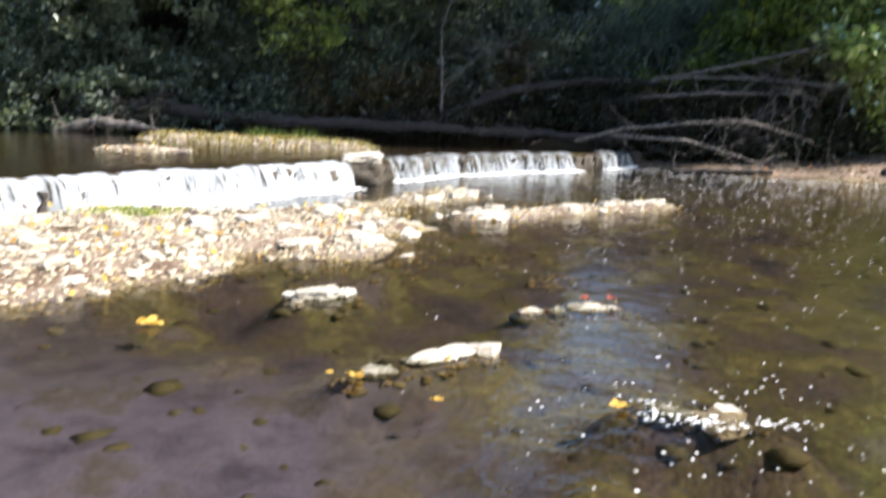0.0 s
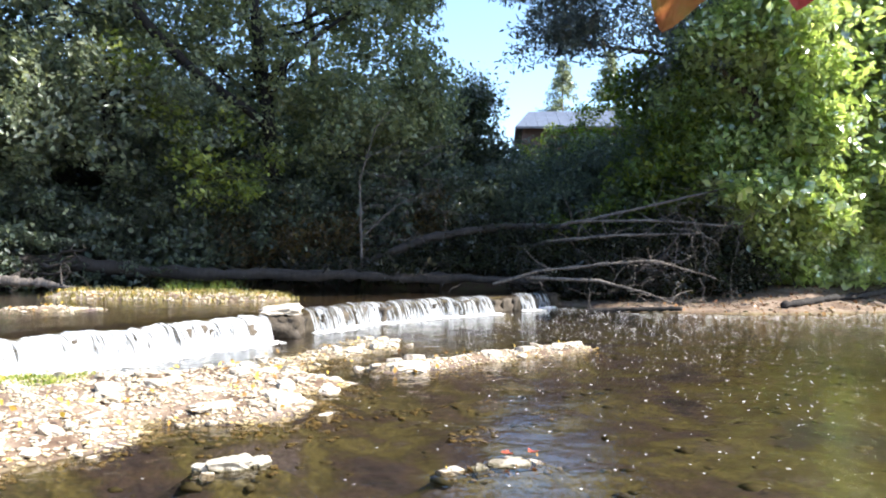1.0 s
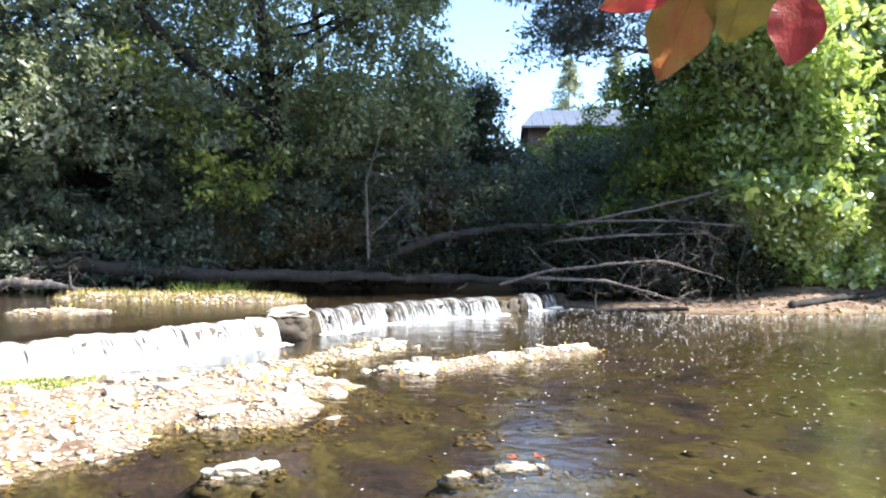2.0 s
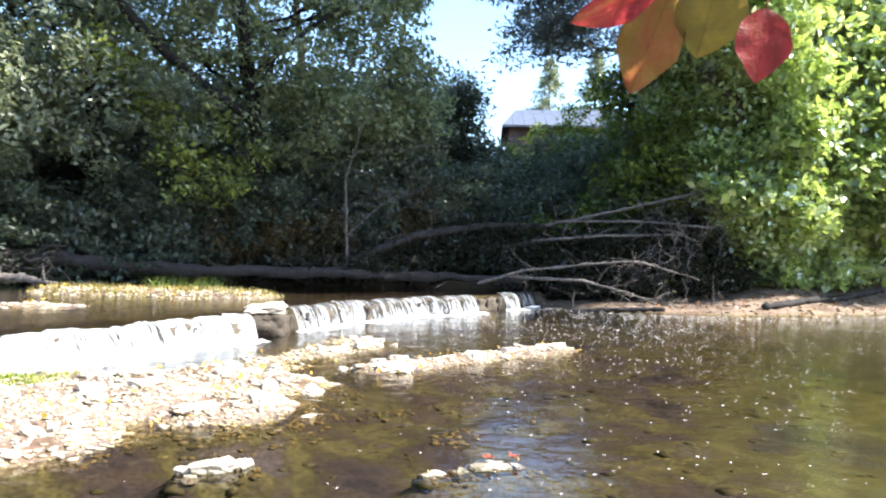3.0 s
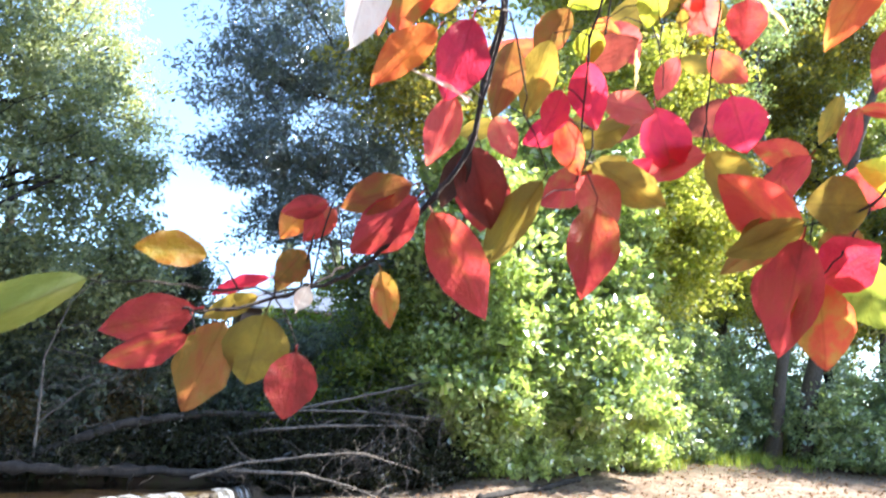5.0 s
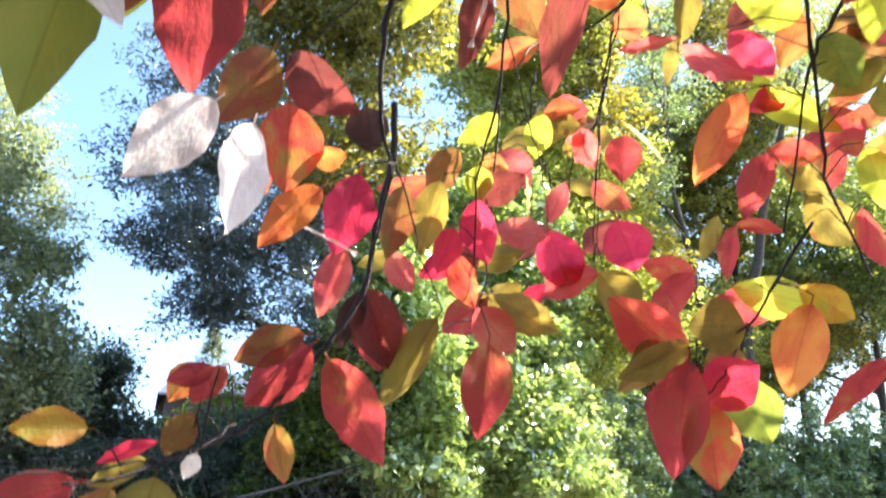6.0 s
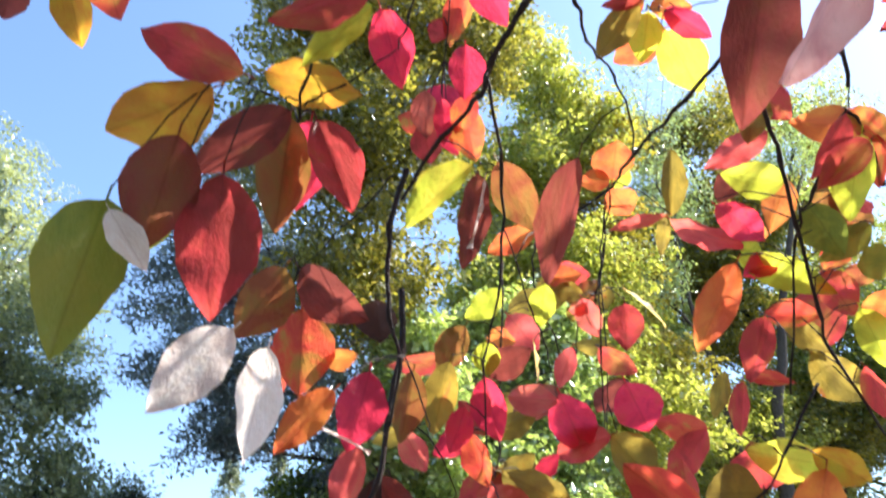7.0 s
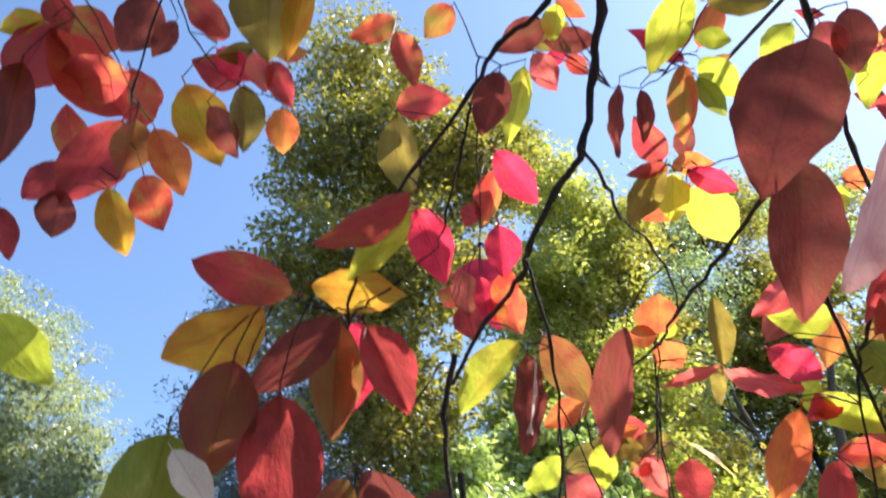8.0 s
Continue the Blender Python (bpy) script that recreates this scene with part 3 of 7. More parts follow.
    z = np.where(x < -14, np.maximum(z, left), z)
    return z


def gz(x, y):
    return float(ground_z(np.array([x]), np.array([y]))[0])


def grid_lines(lo, hi, step, reach, growth=1.28):
    mid = list(np.arange(lo, hi + step * 0.5, step))
    out, w, a = [], step, lo
    while a > -reach:
        w *= growth
        a -= w
        out.append(a)
    out.reverse()
    tail, w, a = [], step, hi
    while a < reach:
        w *= growth
        a += w
        tail.append(a)
    return np.array(out + mid + tail)


def build_ground():
    gx, gy = grid_lines(-8.0, 9.0, 0.085, 900), grid_lines(1.0, 21.0, 0.085, 900)
    X, Y = np.meshgrid(gx, gy)
    Z = ground_z(X, Y)
    v = np.stack([X.ravel(), Y.ravel(), Z.ravel()], 1)
    nx, ny = len(gx), len(gy)
    i = (np.arange(ny - 1)[:, None] * nx + np.arange(nx - 1)[None, :]).ravel()
    f = np.stack([i, i + 1, i + nx + 1, i + nx], 1)
    me = mesh_of("ground", v, f, ground_material(), smooth=True)
    t, s = along(X.ravel(), Y.ravel())
    level = np.where((s > 0) & (t < 14), UP, 0.0)
    me.attributes.new("above_water", "FLOAT", "POINT").data.foreach_set("value", (Z.ravel() - level).astype(np.float32))
    ob = new("ground", me)
    tagged(ob, "brown creek bed rising to sandy and leafy banks", "ground", kind="structure")


build_ground()


def build_water():
    gx, gy = np.linspace(-15, 90, 60), np.linspace(0.2, 20, 30)
    X, Y = np.meshgrid(gx, gy)
    v = np.stack([X.ravel(), Y.ravel(), np.zeros(X.size)], 1)
    i = (np.arange(29)[:, None] * 60 + np.arange(59)[None, :]).ravel()
    ob = new("water", mesh_of("water", v, np.stack([i, i + 1, i + 61, i + 60], 1), WATER, smooth=True))
    tagged(ob, "shallow clear brown creek water with ripples", "water", kind="structure")
    ts = np.arange(-14, 14.0, 0.1)
    rows = [0.0, 0.06, 0.25, 0.8, 2.0, 5.0, 9.0, 16.0]
    v, f = [], []
    for t in ts:
        for r in rows:
            x, y = ledge_point(t, r)
            v.append((x, y, UP - (0.035 if r == 0.0 else 0.012 if r < 0.1 else 0.0)))
    k = len(rows)
    for a in range(len(ts) - 1):
        for b in range(k - 1):
            f.append((a * k + b, (a + 1) * k + b, (a + 1) * k + b + 1, a * k + b + 1))
    ob = new("water_upper", mesh_of("water_upper", v, f, WATER_UP, smooth=True))
    tagged(ob, "calm upper pool above the rock ledge", "water", kind="structure")


build_water()


def curtain(name, t0, t1, label, seed, gaps=(), water=FALL):
    """Water falling over the ledge: a bulging, fluted sheet that breaks into strands, with foam at its foot."""
    rng = np.random.default_rng(seed)
    root = anchor(name, (*ledge_point((t0 + t1) / 2), 0.0), label, "waterfall")
    ox, oy, _ = root.location
    ts = np.arange(t0, t1, 0.022)
    prof = np.array([(0.10, 0.015), (0.0, -0.005), (-0.06, -0.03), (-0.11, -0.09), (-0.15, -0.18), (-0.18, -0.28), (-0.20, -0.385)])
    flute = np.convolve(rng.normal(0, 1, len(ts) + 8), np.ones(5) / 5, "same")[4:-4]
    v, uv, keep = [], [], []
    for i, t in enumerate(ts):
        for j, (up, dz) in enumerate(prof):
            fl = flute[i] * 0.04 * (j / 6)
            x, y = ledge_point(t, up - fl)
            v.append((x - ox, y - oy, UP + dz + (0.008 * math.sin(t * 5.3 + seed) + 0.012 * math.sin(t * 19.7) * math.sin(t * 7.1)) * (1 - j / 6) - 0.01))
            uv.append((t, dz))
        keep.append(not any(a < t < b for a, b in gaps))
    k = len(prof)
    for kept, run in itertools.groupby(range(len(ts) - 1), lambda i: keep[i]):
        run = list(run)
        if kept:
            a = run[0] * k
            f = [(i * k + j - a, (i + 1) * k + j - a, (i + 1) * k + j + 1 - a, i * k + j + 1 - a) for i in run for j in range(k - 1)]
            b = (run[-1] + 2) * k
            part("falling_sheet", mesh_of("falling_sheet", v[a:b], f, water, smooth=True, uv=uv[a:b]), root)
    # a churned strip at the foot
    vs, fs, n = [], [], 0
    for t in np.arange(t0, t1, 0.012):
        if any(a < t < b for a, b in gaps):
            continue
        for _ in range(2):
            up = -0.17 - abs(rng.normal(0, 0.11))
            x, y = ledge_point(t, up)
            r = rng.uniform(0.012, 0.05) * math.exp(-abs(up + 0.17) * 2)
            for a in range(6):
                vs.append((x - ox + r * 1.6 * math.cos(a * 1.047), y - oy + r * math.sin(a * 1.047), 0.004))
            vs.append((x - ox, y - oy, 0.004 + r * 0.5))
            for a in range(6):
                fs.append((n + a, n + (a + 1) % 6, n + 6))
            n += 7
    tagged(part("foam", mesh_of("foam", vs, fs, FOAM, smooth=True), root, "white churned foam"), kind="stuff")


curtain("waterfall", -3.2, 3.85, "low white waterfall spilling over a rock ledge", 3)
curtain("waterfall", 5.0, 10.35, "thin white waterfall beside a square boulder", 5, gaps=[(5.45, 5.49), (6.32, 6.37)], water=FALL_THIN)
curtain("waterfall", 11.35, 13.0, "narrow trickle of falling water under driftwood", 8, gaps=[(11.75, 12.3), (12.45, 12.65), (12.8, 12.9)], water=FALL_THIN)


def rock_mesh(name, seed, size, material, boxy=0.5, cuts=3):
    """A worn stone: a box swollen and chipped."""
    rng = random.Random(seed)
    bm = bmesh.new()
    bmesh.ops.create_cube(bm, size=2.0)
    bmesh.ops.subdivide_edges(bm, edges=bm.edges[:], cuts=cuts, use_grid_fill=True)
    off = Vector((rng.uniform(0, 50), rng.uniform(0, 50), rng.uniform(0, 50)))
    for v in bm.verts:
        r = v.co.normalized()
        q = v.co * boxy * 0.8 + r * (1 - boxy)
        k = 1 + 0.30 * noise.noise(q * 1.2 + off) + 0.20 * noise.noise(q * 2.6 + off) + 0.16 * noise.noise(q * 4.5 + off) + 0.08 * noise.noise(q * 9.0 + off)
        v.co = Vector((q.x * size[0], q.y * size[1], q.z * size[2])) * k
    me = bpy.data.meshes.new(name)
    bm.to_mesh(me)
    bm.free()
    for p in me.polygons:
        p.use_smooth = material is ROCK_DARK
    me.materials.append(material)
    return me


def stone(name, seed, at, size, label, material=None, boxy=0.5, turn=0.0, category="stone", group=""):
    ob = new(name, rock_mesh(name, seed, size, material or ROCK_PALE, boxy, 5))
    ob.location = at
    ob.rotation_euler = (0.05, -0.04, turn)
    return tagged(ob, label, category, group)


ROCK_SLAB = rock("cream_slabs", (0.34, 0.27, 0.19), (0.72, 0.66, 0.57), 1.0)

# the square block that splits the fall
bx, by = ledge_point(4.42, -0.05)
# One boulder in two tones: dark block for its shaded front, pale sunlit top.
stone("boulder", 4, (bx, by, 0.14), (0.33, 0.33, 0.24), "square dark boulder standing in the fall", ROCK_DARK, 0.95, 0.2, "boulder")
stone("capstone", 9, (bx - 0.02, by + 0.02, 0.40), (0.34, 0.33, 0.07), "sunlit top of the boulder, put in as a pale slab", ROCK_PALE, 0.8, 0.25)

# ledge blocks under the falls
for k in range(46):
    t = -3.4 + k * 0.37
    x, y = ledge_point(t, 0.10 + 0.02 * math.sin(k * 2.1))
    if 3.95 < t < 4.9:
        continue
    stone("ledge_block", 100 + k, (x, y, 0.12 + 0.02 * math.sin(k * 1.3)), (0.24 + 0.05 * math.sin(k * 3.3), 0.17, 0.20), "wet dark ledge rock under the fall", ROCK_DARK, 0.75, 1.0 + 0.2 * math.sin(k * 1.9), group="ledge blocks")

# single stones in the lower pool
STONES = "stones in the lower pool"
for k, (x, y, sx, sy, sz, turn, words) in enumerate([
        (-1.22, 4.42, 0.155, 0.10, 0.07, 0.3, "pale sunlit stone standing out of the water"), (-1.08, 4.50, 0.09, 0.07, 0.06, 1.2, "small pale stone beside a larger one"),
        (-1.36, 4.36, 0.07, 0.05, 0.045, 0.2, "small pale stone beside a larger one"), (-0.38, 3.44, 0.20, 0.075, 0.05, 0.75, "long pale stone just breaking the surface"),
        (-0.62, 3.20, 0.10, 0.05, 0.045, 0.5, "small yellowish stone just breaking the surface"), (-0.20, 3.60, 0.11, 0.05, 0.04, 0.9, "low pale stone just breaking the surface"),
        (0.42, 4.55, 0.15, 0.085, 0.05, 0.2, "flat tan stone awash with red leaves on it"), (0.22, 4.44, 0.08, 0.05, 0.045, 0.9, "small tan stone awash"),
        (0.60, 2.98, 0.11, 0.06, 0.05, -0.4, "small stone with broken white water round it"), (0.80, 2.92, 0.07, 0.04, 0.045, 0.3, "small stone with broken white water round it")]):
    stone("stone", 21 + k * 7, (x, y, max(gz(x, y), -0.06) + 0.004), (sx, sy, sz), words, ROCK_POOL, 0.45, turn, group=STONES)
stone("stone", 25, (-1.02, 6.85, max(-0.03, gz(-1.02, 6.85)) + 0.008), (0.10, 0.075, 0.045), "pale rounded stone at the edge of the gravel", ROCK_SLAB, 0.3, 0.9, group=STONES)
stone("stone", 26, (-0.35, 8.1, max(-0.03, gz(-0.35, 8.1)) + 0.008), (0.24, 0.14, 0.05), "flat pale slab at the tip of the gravel bar", ROCK_SLAB, 0.3, 0.4, group=STONES)
stone("stone", 27, (-1.75, 5.75, max(-0.03, gz(-1.75, 5.75)) + 0.008), (0.15, 0.10, 0.04), "flat pale slab on the gravel", ROCK_SLAB, 0.3, 0.6, group=STONES)
stone("stone", 28, (-1.25, 6.25, max(-0.03, gz(-1.25, 6.25)) + 0.008), (0.12, 0.10, 0.04), "flat pale slab on the gravel", ROCK_SLAB, 0.3, 0.1, group=STONES)
stone("stone", 29, (1.5, 17.6, 0.06), (0.28, 0.2, 0.18), "dark rock at the foot of the driftwood", ROCK_DARK, group=STONES)

def pebbles(name, seed, count, where, low, high, label, sink=0.3, flat=0.36, material=None):
    """Loose stones lying on the ground, joined."""
    rng = np.random.default_rng(seed)
    ico = bmesh.new()
    bmesh.ops.create_icosphere(ico, subdivisions=1, radius=1.0)
    ico.verts.ensure_lookup_table()
    bv = np.array([v.co[:] for v in ico.verts])
    bf = np.array([[v.index for v in f.verts] for f in ico.faces])
    ico.free()
    xy = where(rng, count)
    n = len(xy)
    r = np.exp(rng.uniform(np.log(low), np.log(high), n))
    z = ground_z(xy[:, 0], xy[:, 1])
    ang = rng.uniform(0, 6.28, n)
    st = rng.uniform(0.65, 1.0, n)
    sh = bv[None] * (1 + rng.normal(0, 0.22, (n, len(bv), 1)))
    lx, ly, lz = sh[..., 0] * r[:, None], sh[..., 1] * (r * st)[:, None], sh[..., 2] * (r * flat)[:, None]
    px = xy[:, :1] + lx * np.cos(ang)[:, None] - ly * np.sin(ang)[:, None]
    py = xy[:, 1:] + lx * np.sin(ang)[:, None] + ly * np.cos(ang)[:, None]
    pz = (z + r * flat * sink)[:, None] + lz
    v = np.stack([px, py, pz], 2).reshape(-1, 3)
    f = (bf[None] + (np.arange(n) * len(bv))[:, None, None]).reshape(-1, 3)
    ob = new(name, mesh_of(name, v, f, material or PEBBLE))
    return tagged(ob, label, "gravel", kind="stuff")


def on_bar(rng, count):
    x, y = rng.uniform(-6.5, 2.4, count * 4), rng.uniform(2.6, 11.4, count * 4)
    z = ground_z(x, y)
    t, s = along(x, y)
    ok = (z > -0.045) & (s < -0.25) & (y > 2.4)
    return np.stack([x[ok], y[ok]], 1)[:count]


def on_bed(rng, count):
    x, y = rng.uniform(-4.5, 9, count * 2), rng.uniform(1.6, 17, count * 2)
    z = ground_z(x, y)
    t, s = along(x, y)
    ok = (z < -0.03) & (s < -0.3)
    return np.stack([x[ok], y[ok]], 1)[:count]


def on_shoal(rng, count):
    x, y = rng.uniform(-4.5, 2.4, count * 8), rng.uniform(4.0, 11.6, count * 8)
    z = ground_z(x, y)
    t, s = along(x, y)
    ok = (z > -0.12) & (z < 0.0) & (s < -0.2) & (y > 5.0)
    return np.stack([x[ok], y[ok]], 1)[:count]


def on_isle(rng, count):
    x, y = rng.uniform(-8.6, -2.2, count * 6), rng.uniform(10.5, 16.2, count * 6)
    z = ground_z(x, y)
    t, s = along(x, y)
    ok = (z > UP - 0.02) & (s > 0.2)
    return np.stack([x[ok], y[ok]], 1)[:count]


def on_beach(rng, count):
    x, y = rng.uniform(4.0, 30, count * 3), rng.uniform(15.5, 23, count * 3)
    d = y - far_bank(x)
    ok = (d > -0.15) & (d < 4.5)
    return np.stack([x[ok], y[ok]], 1)[:count]


pebbles("gravel_bar", 11, 19000, on_bar, 0.007, 0.036, "pale sunlit gravel of the bar", flat=0.30)
pebbles("wet_gravel", 15, 2000, on_shoal, 0.010, 0.042, "olive and cream stones of the wet shoal beside the bar", 0.1, 0.3)


def bar_slabs():
    """The flat stones that lie on the gravel bar, singly."""
    rng = np.random.default_rng(16)
    shapes = [rock_mesh("slab", 400 + k, (1.0, 0.72 + 0.05 * (k % 5), 0.30 + 0.06 * (k % 3)), ROCK_SLAB, 0.35 + 0.05 * (k % 4), 1) for k in range(12)]
    xy = on_bar(rng, 900)
    xy = np.concatenate([xy[(xy[:, 1] < 7.6) & (xy[:, 0] > -4.6)][:210], xy[xy[:, 1] >= 7.6][:80]])
    root = anchor("slab_scatter", (-3.3, 6.0, gz(-3.3, 6.0)), "scatter of flat cream slabs on the gravel bar", "stones")
    for k, (x, y) in enumerate(xy):
        r = 0.035 + 0.10 * rng.random() ** 2.2
        ob = part("slab", shapes[k % 12], root)
        ob.location = Vector((x, y, gz(x, y) + 0.012)) - root.location
        ob.rotation_euler = (rng.normal(0, 0.14), rng.normal(0, 0.14), rng.uniform(0, 6.28))
        ob.scale = (r, r, r)


bar_slabs()
pebbles("bed_stones", 12, 1700, on_bed, 0.015, 0.11, "brown algae-covered stones lying under the water", -0.5, 0.26, BED_STONE)
pebbles("isle_gravel", 13, 2200, on_isle, 0.012, 0.05, "tan gravel of the low islet in the upper pool")
pebbles("beach_gravel", 14, 1500, on_beach, 0.015, 0.06, "tan gravel on the sandy far beach", material=BED_STONE)


def grass(name, seed, spots, per, height, label, mat=None):
    """Blades in tufts, joined."""
    rng = np.random.default_rng(seed)
    c = np.repeat(np.asarray(spots, float), per, axis=0)
    n = len(c)
    c[:, :2] += rng.normal(0, 0.09, (n, 2))
    z = ground_z(c[:, 0], c[:, 1])
    root = np.stack([c[:, 0], c[:, 1], z - 0.02], 1)
    h = height * rng.uniform(0.5, 1.3, n)
    out = rng.normal(0, 0.45, (n, 2)) * h[:, None]
    side = rng.normal(0, 1, (n, 2))
    side = side / np.linalg.norm(side, axis=1)[:, None] * 0.008
    mid = root + np.concatenate([out * 0.35, (h * 0.65)[:, None]], 1)
    tip = root + np.concatenate([out, h[:, None]], 1)
    s3 = np.concatenate([side, np.zeros((n, 1))], 1)
    v = np.stack([root - s3, root + s3, mid + s3 * 0.8, mid - s3 * 0.8, tip], 1).reshape(-1, 3)
    i = np.arange(n)[:, None] * 5
    f = np.concatenate([i + [0, 1, 2], i + [0, 2, 3], i + [3, 2, 4]], 1).reshape(-1, 3)
    ob = new(name, mesh_of(name, v, f, mat or GRASS))
    return tagged(ob, label, "grass", kind="stuff")


rg = np.random.default_rng(31)
spots = on_isle(rg, 150)
grass("grass", 32, spots[spots[:, 1] > 13.2], 16, 0.11, "yellowed grass tufts on the islet", DRY_GRASS)
grass("grass", 35, np.stack([rg.uniform(-4.0, -3.2, 40), rg.uniform(6.2, 6.9, 40)], 1), 26, 0.05, "bright green moss and weed on the wet gravel")
grass("grass", 33, np.stack([rg.uniform(-6.0, -4.6, 30), rg.uniform(16.2, 17.4, 30)], 1), 14, 0.34, "bright green grass clump beside the fallen log")
bank_x = rg.uniform(8.5, 30, 700)
grass("grass", 34, np.stack([bank_x, far_bank(bank_x) + 3.4 + 4.6 * rg.random(700) ** 0.7], 1), 22, 0.40, "sunlit grass at the top of the sandy bank")


def flecks():
    """Foam flecks and bubbles drifting on the lower pool, in streaks; sun glints are added as white flecks too."""
    rng = np.random.default_rng(41)
    vs, fs, n = [], [], 0
    for i in range(2750):
        k = rng.random()
        if i >= 1950:         # sun glints as white flecks, in a band under the far beach
            x = rng.uniform(2.2, 15)
            y = float(far_bank(x)) - 0.35 - rng.exponential(0.75) - 0.12 * max(0.0, 6 - x)
        elif i >= 1350:         # lines of bubbles and glints, as flecks, drawn out down the current
            q = rng.random()
            x, y = 1.6 + 9.5 * q + rng.normal(0, 0.5), 11.2 + 3.6 * math.sin(q * 2.6) + 1.1 * (i % 4 - 1) + rng.normal(0, 0.16)
        elif k < 0.55:
            x, y = rng.normal(3.2, 1.6), rng.uniform(4, 16)
            x += (y - 10) * 0.22
        elif k < 0.85:
            x, y = rng.uniform(-0.5, 14), rng.uniform(9, 17.5)
        else:
            x, y = rng.normal(1.0, 0.5), rng.normal(2.9, 0.35)
        if 1100 <= i < 1350:         # broken water round the small stone and along the eddies
            q = rng.random()
            x, y = (0.52 + 0.6 * q ** 1.5 + rng.normal(0, 0.05), 2.98 - 0.10 * math.sin(q * 3.0) + rng.normal(0, 0.05 * (1.3 - q))) if i < 1240 else (1.75 + 0.3 * q + rng.normal(0, 0.05), 3.05 - 0.5 * q + rng.normal(0, 0.05))
        if (gz(x, y) > -0.04 and not 1100 <= i < 1350) or along(x, y)[1] > -0.3 or y < 1.8:
            continue
        r = (abs(rng.normal(0, 0.004)) + 0.001 + 0.0014 * y) * (0.65 if i >= 1350 else 0.8)
        a0, st = rng.uniform(0, 6.28), rng.uniform(0.35, 1.0)
        if 1100 <= i < 1350:
            r *= rng.uniform(0.5, 1.9)
        for a in range(6):
            q = a0 + a * 1.047
            vs.append((x + r * math.cos(q), y + r * st * math.sin(q), 0.004))
        vs.append((x, y, 0.004 + r * 0.12))
        for a in range(6):
            fs.append((n + a, n + (a + 1) % 6, n + 6))
        n += 7
    ob = new("foam_flecks", mesh_of("foam_flecks", vs, fs, FOAM, smooth=True))
    tagged(ob, "white flecks for foam, bubbles and sun glints on the water", "foam", kind="stuff")


flecks()


def fallen_leaves(name, seed, where, count, size, lift, label, mat):
    """Dead leaves lying flat, joined."""
    rng = np.random.default_rng(seed)
    xy = where(rng, count)
    c = np.stack([xy[:, 0], xy[:, 1], ground_z(xy[:, 0], xy[:, 1]) + lift], 1)
    c[:, 2] = np.maximum(c[:, 2], 0.006)
    v, f = leaf_cloud(rng, c, 0.002, 1, size, 0.0, 0.6, 2.5)
    tagged(new(name, mesh_of(name, v, f, mat)), label, "leaves", kind="stuff")


BEACH_LITTER = foliage("brown_beach_litter", [(0.2, (0.10, 0.045, 0.025)), (0.5, (0.20, 0.10, 0.05)), (0.75, (0.28, 0.17, 0.08)), (0.9, (0.24, 0.08, 0.04))], translucent=0.1, gloss=0.0)
FALLEN = foliage("fallen_leaves", [(0.2, (0.20, 0.10, 0.03)), (0.5, (0.42, 0.26, 0.06)), (0.75, (0.50, 0.38, 0.08)), (0.9, (0.36, 0.12, 0.05))], translucent=0.2)
fallen_leaves("fallen_leaves", 43, on_bar, 280, 0.06, 0.05, "yellow and tan dead leaves on the gravel", FALLEN)
fallen_leaves("fallen_leaves", 44, on_beach, 2200, 0.10, 0.03, "brown dead leaves strewn on the beach", BEACH_LITTER)
fallen_leaves("fallen_leaves", 45, on_isle, 170, 0.07, 0.03, "yellow dead leaves on the islet", FALLEN)


def pool_leaf(seed, at, size, turn, label, mat):
    """One curled dead leaf with pointed lobes, afloat or stranded."""
    rng = random.Random(seed)
    bm = bmesh.new()
    rim = []
    for k in range(20):
        a = k / 20 * 2 * math.pi
        r = size * (0.55 + 0.45 * abs(math.cos(a * 2.5))) * (0.45 if k == 10 else 1.0)
        rim.append(bm.verts.new((r * math.cos(a), r * 0.85 * math.sin(a), 0.35 * r * abs(math.sin(a)) ** 1.5 + rng.uniform(0, 0.12) * size)))
    mid = bm.verts.new((0, 0, 0))
    for k in range(20):
        bm.faces.new((mid, rim[k], rim[(k + 1) % 20]))
    bmesh.ops.solidify(bm, geom=bm.faces[:], thickness=0.0015)
    me = bpy.data.meshes.new("fallen_leaf")
    bm.to_mesh(me)
    bm.free()
    me.materials.append(mat)
    ob = new("fallen_leaf", me)
    ob.location = at
    ob.rotation_euler = (0.1, 0.05, turn)
    tagged(ob, label, "leaf", "fallen leaves on the pool")


def plain_leaf(name, dark, light):
    b = Nodes(name)
    n = b.noise(b.coords(), 25.0, 4.0)
    return b.surface(b.principled(Base_Color=b.ramp(n, [(0.35, dark), (0.65, light)]), Roughness=0.5))


DEAD_YELLOW = plain_leaf("dead_yellow_leaf", (0.55, 0.30, 0.04), (0.80, 0.58, 0.14))
DEAD_RED = plain_leaf("dead_red_leaf", (0.30, 0.05, 0.03), (0.52, 0.12, 0.05))
pool_leaf(1, (-1.90, 3.62, 0.012), 0.075, 0.4, "curled yellow leaf stranded in the shallow water", DEAD_YELLOW)
pool_leaf(2, (-0.70, 3.06, 0.022), 0.055, 2.1, "yellow leaf caught on a small stone", DEAD_YELLOW)
pool_leaf(3, (0.56, 4.62, 0.05), 0.045, 1.2, "red leaf lying on a flat stone", DEAD_RED)
pool_leaf(4, (0.40, 4.58, 0.05), 0.04, 0.2, "red leaf lying on a flat stone", DEAD_RED)
pool_leaf(5, (-0.33, 2.89, 0.008), 0.035, 2.8, "small tan leaf afloat", DEAD_YELLOW)
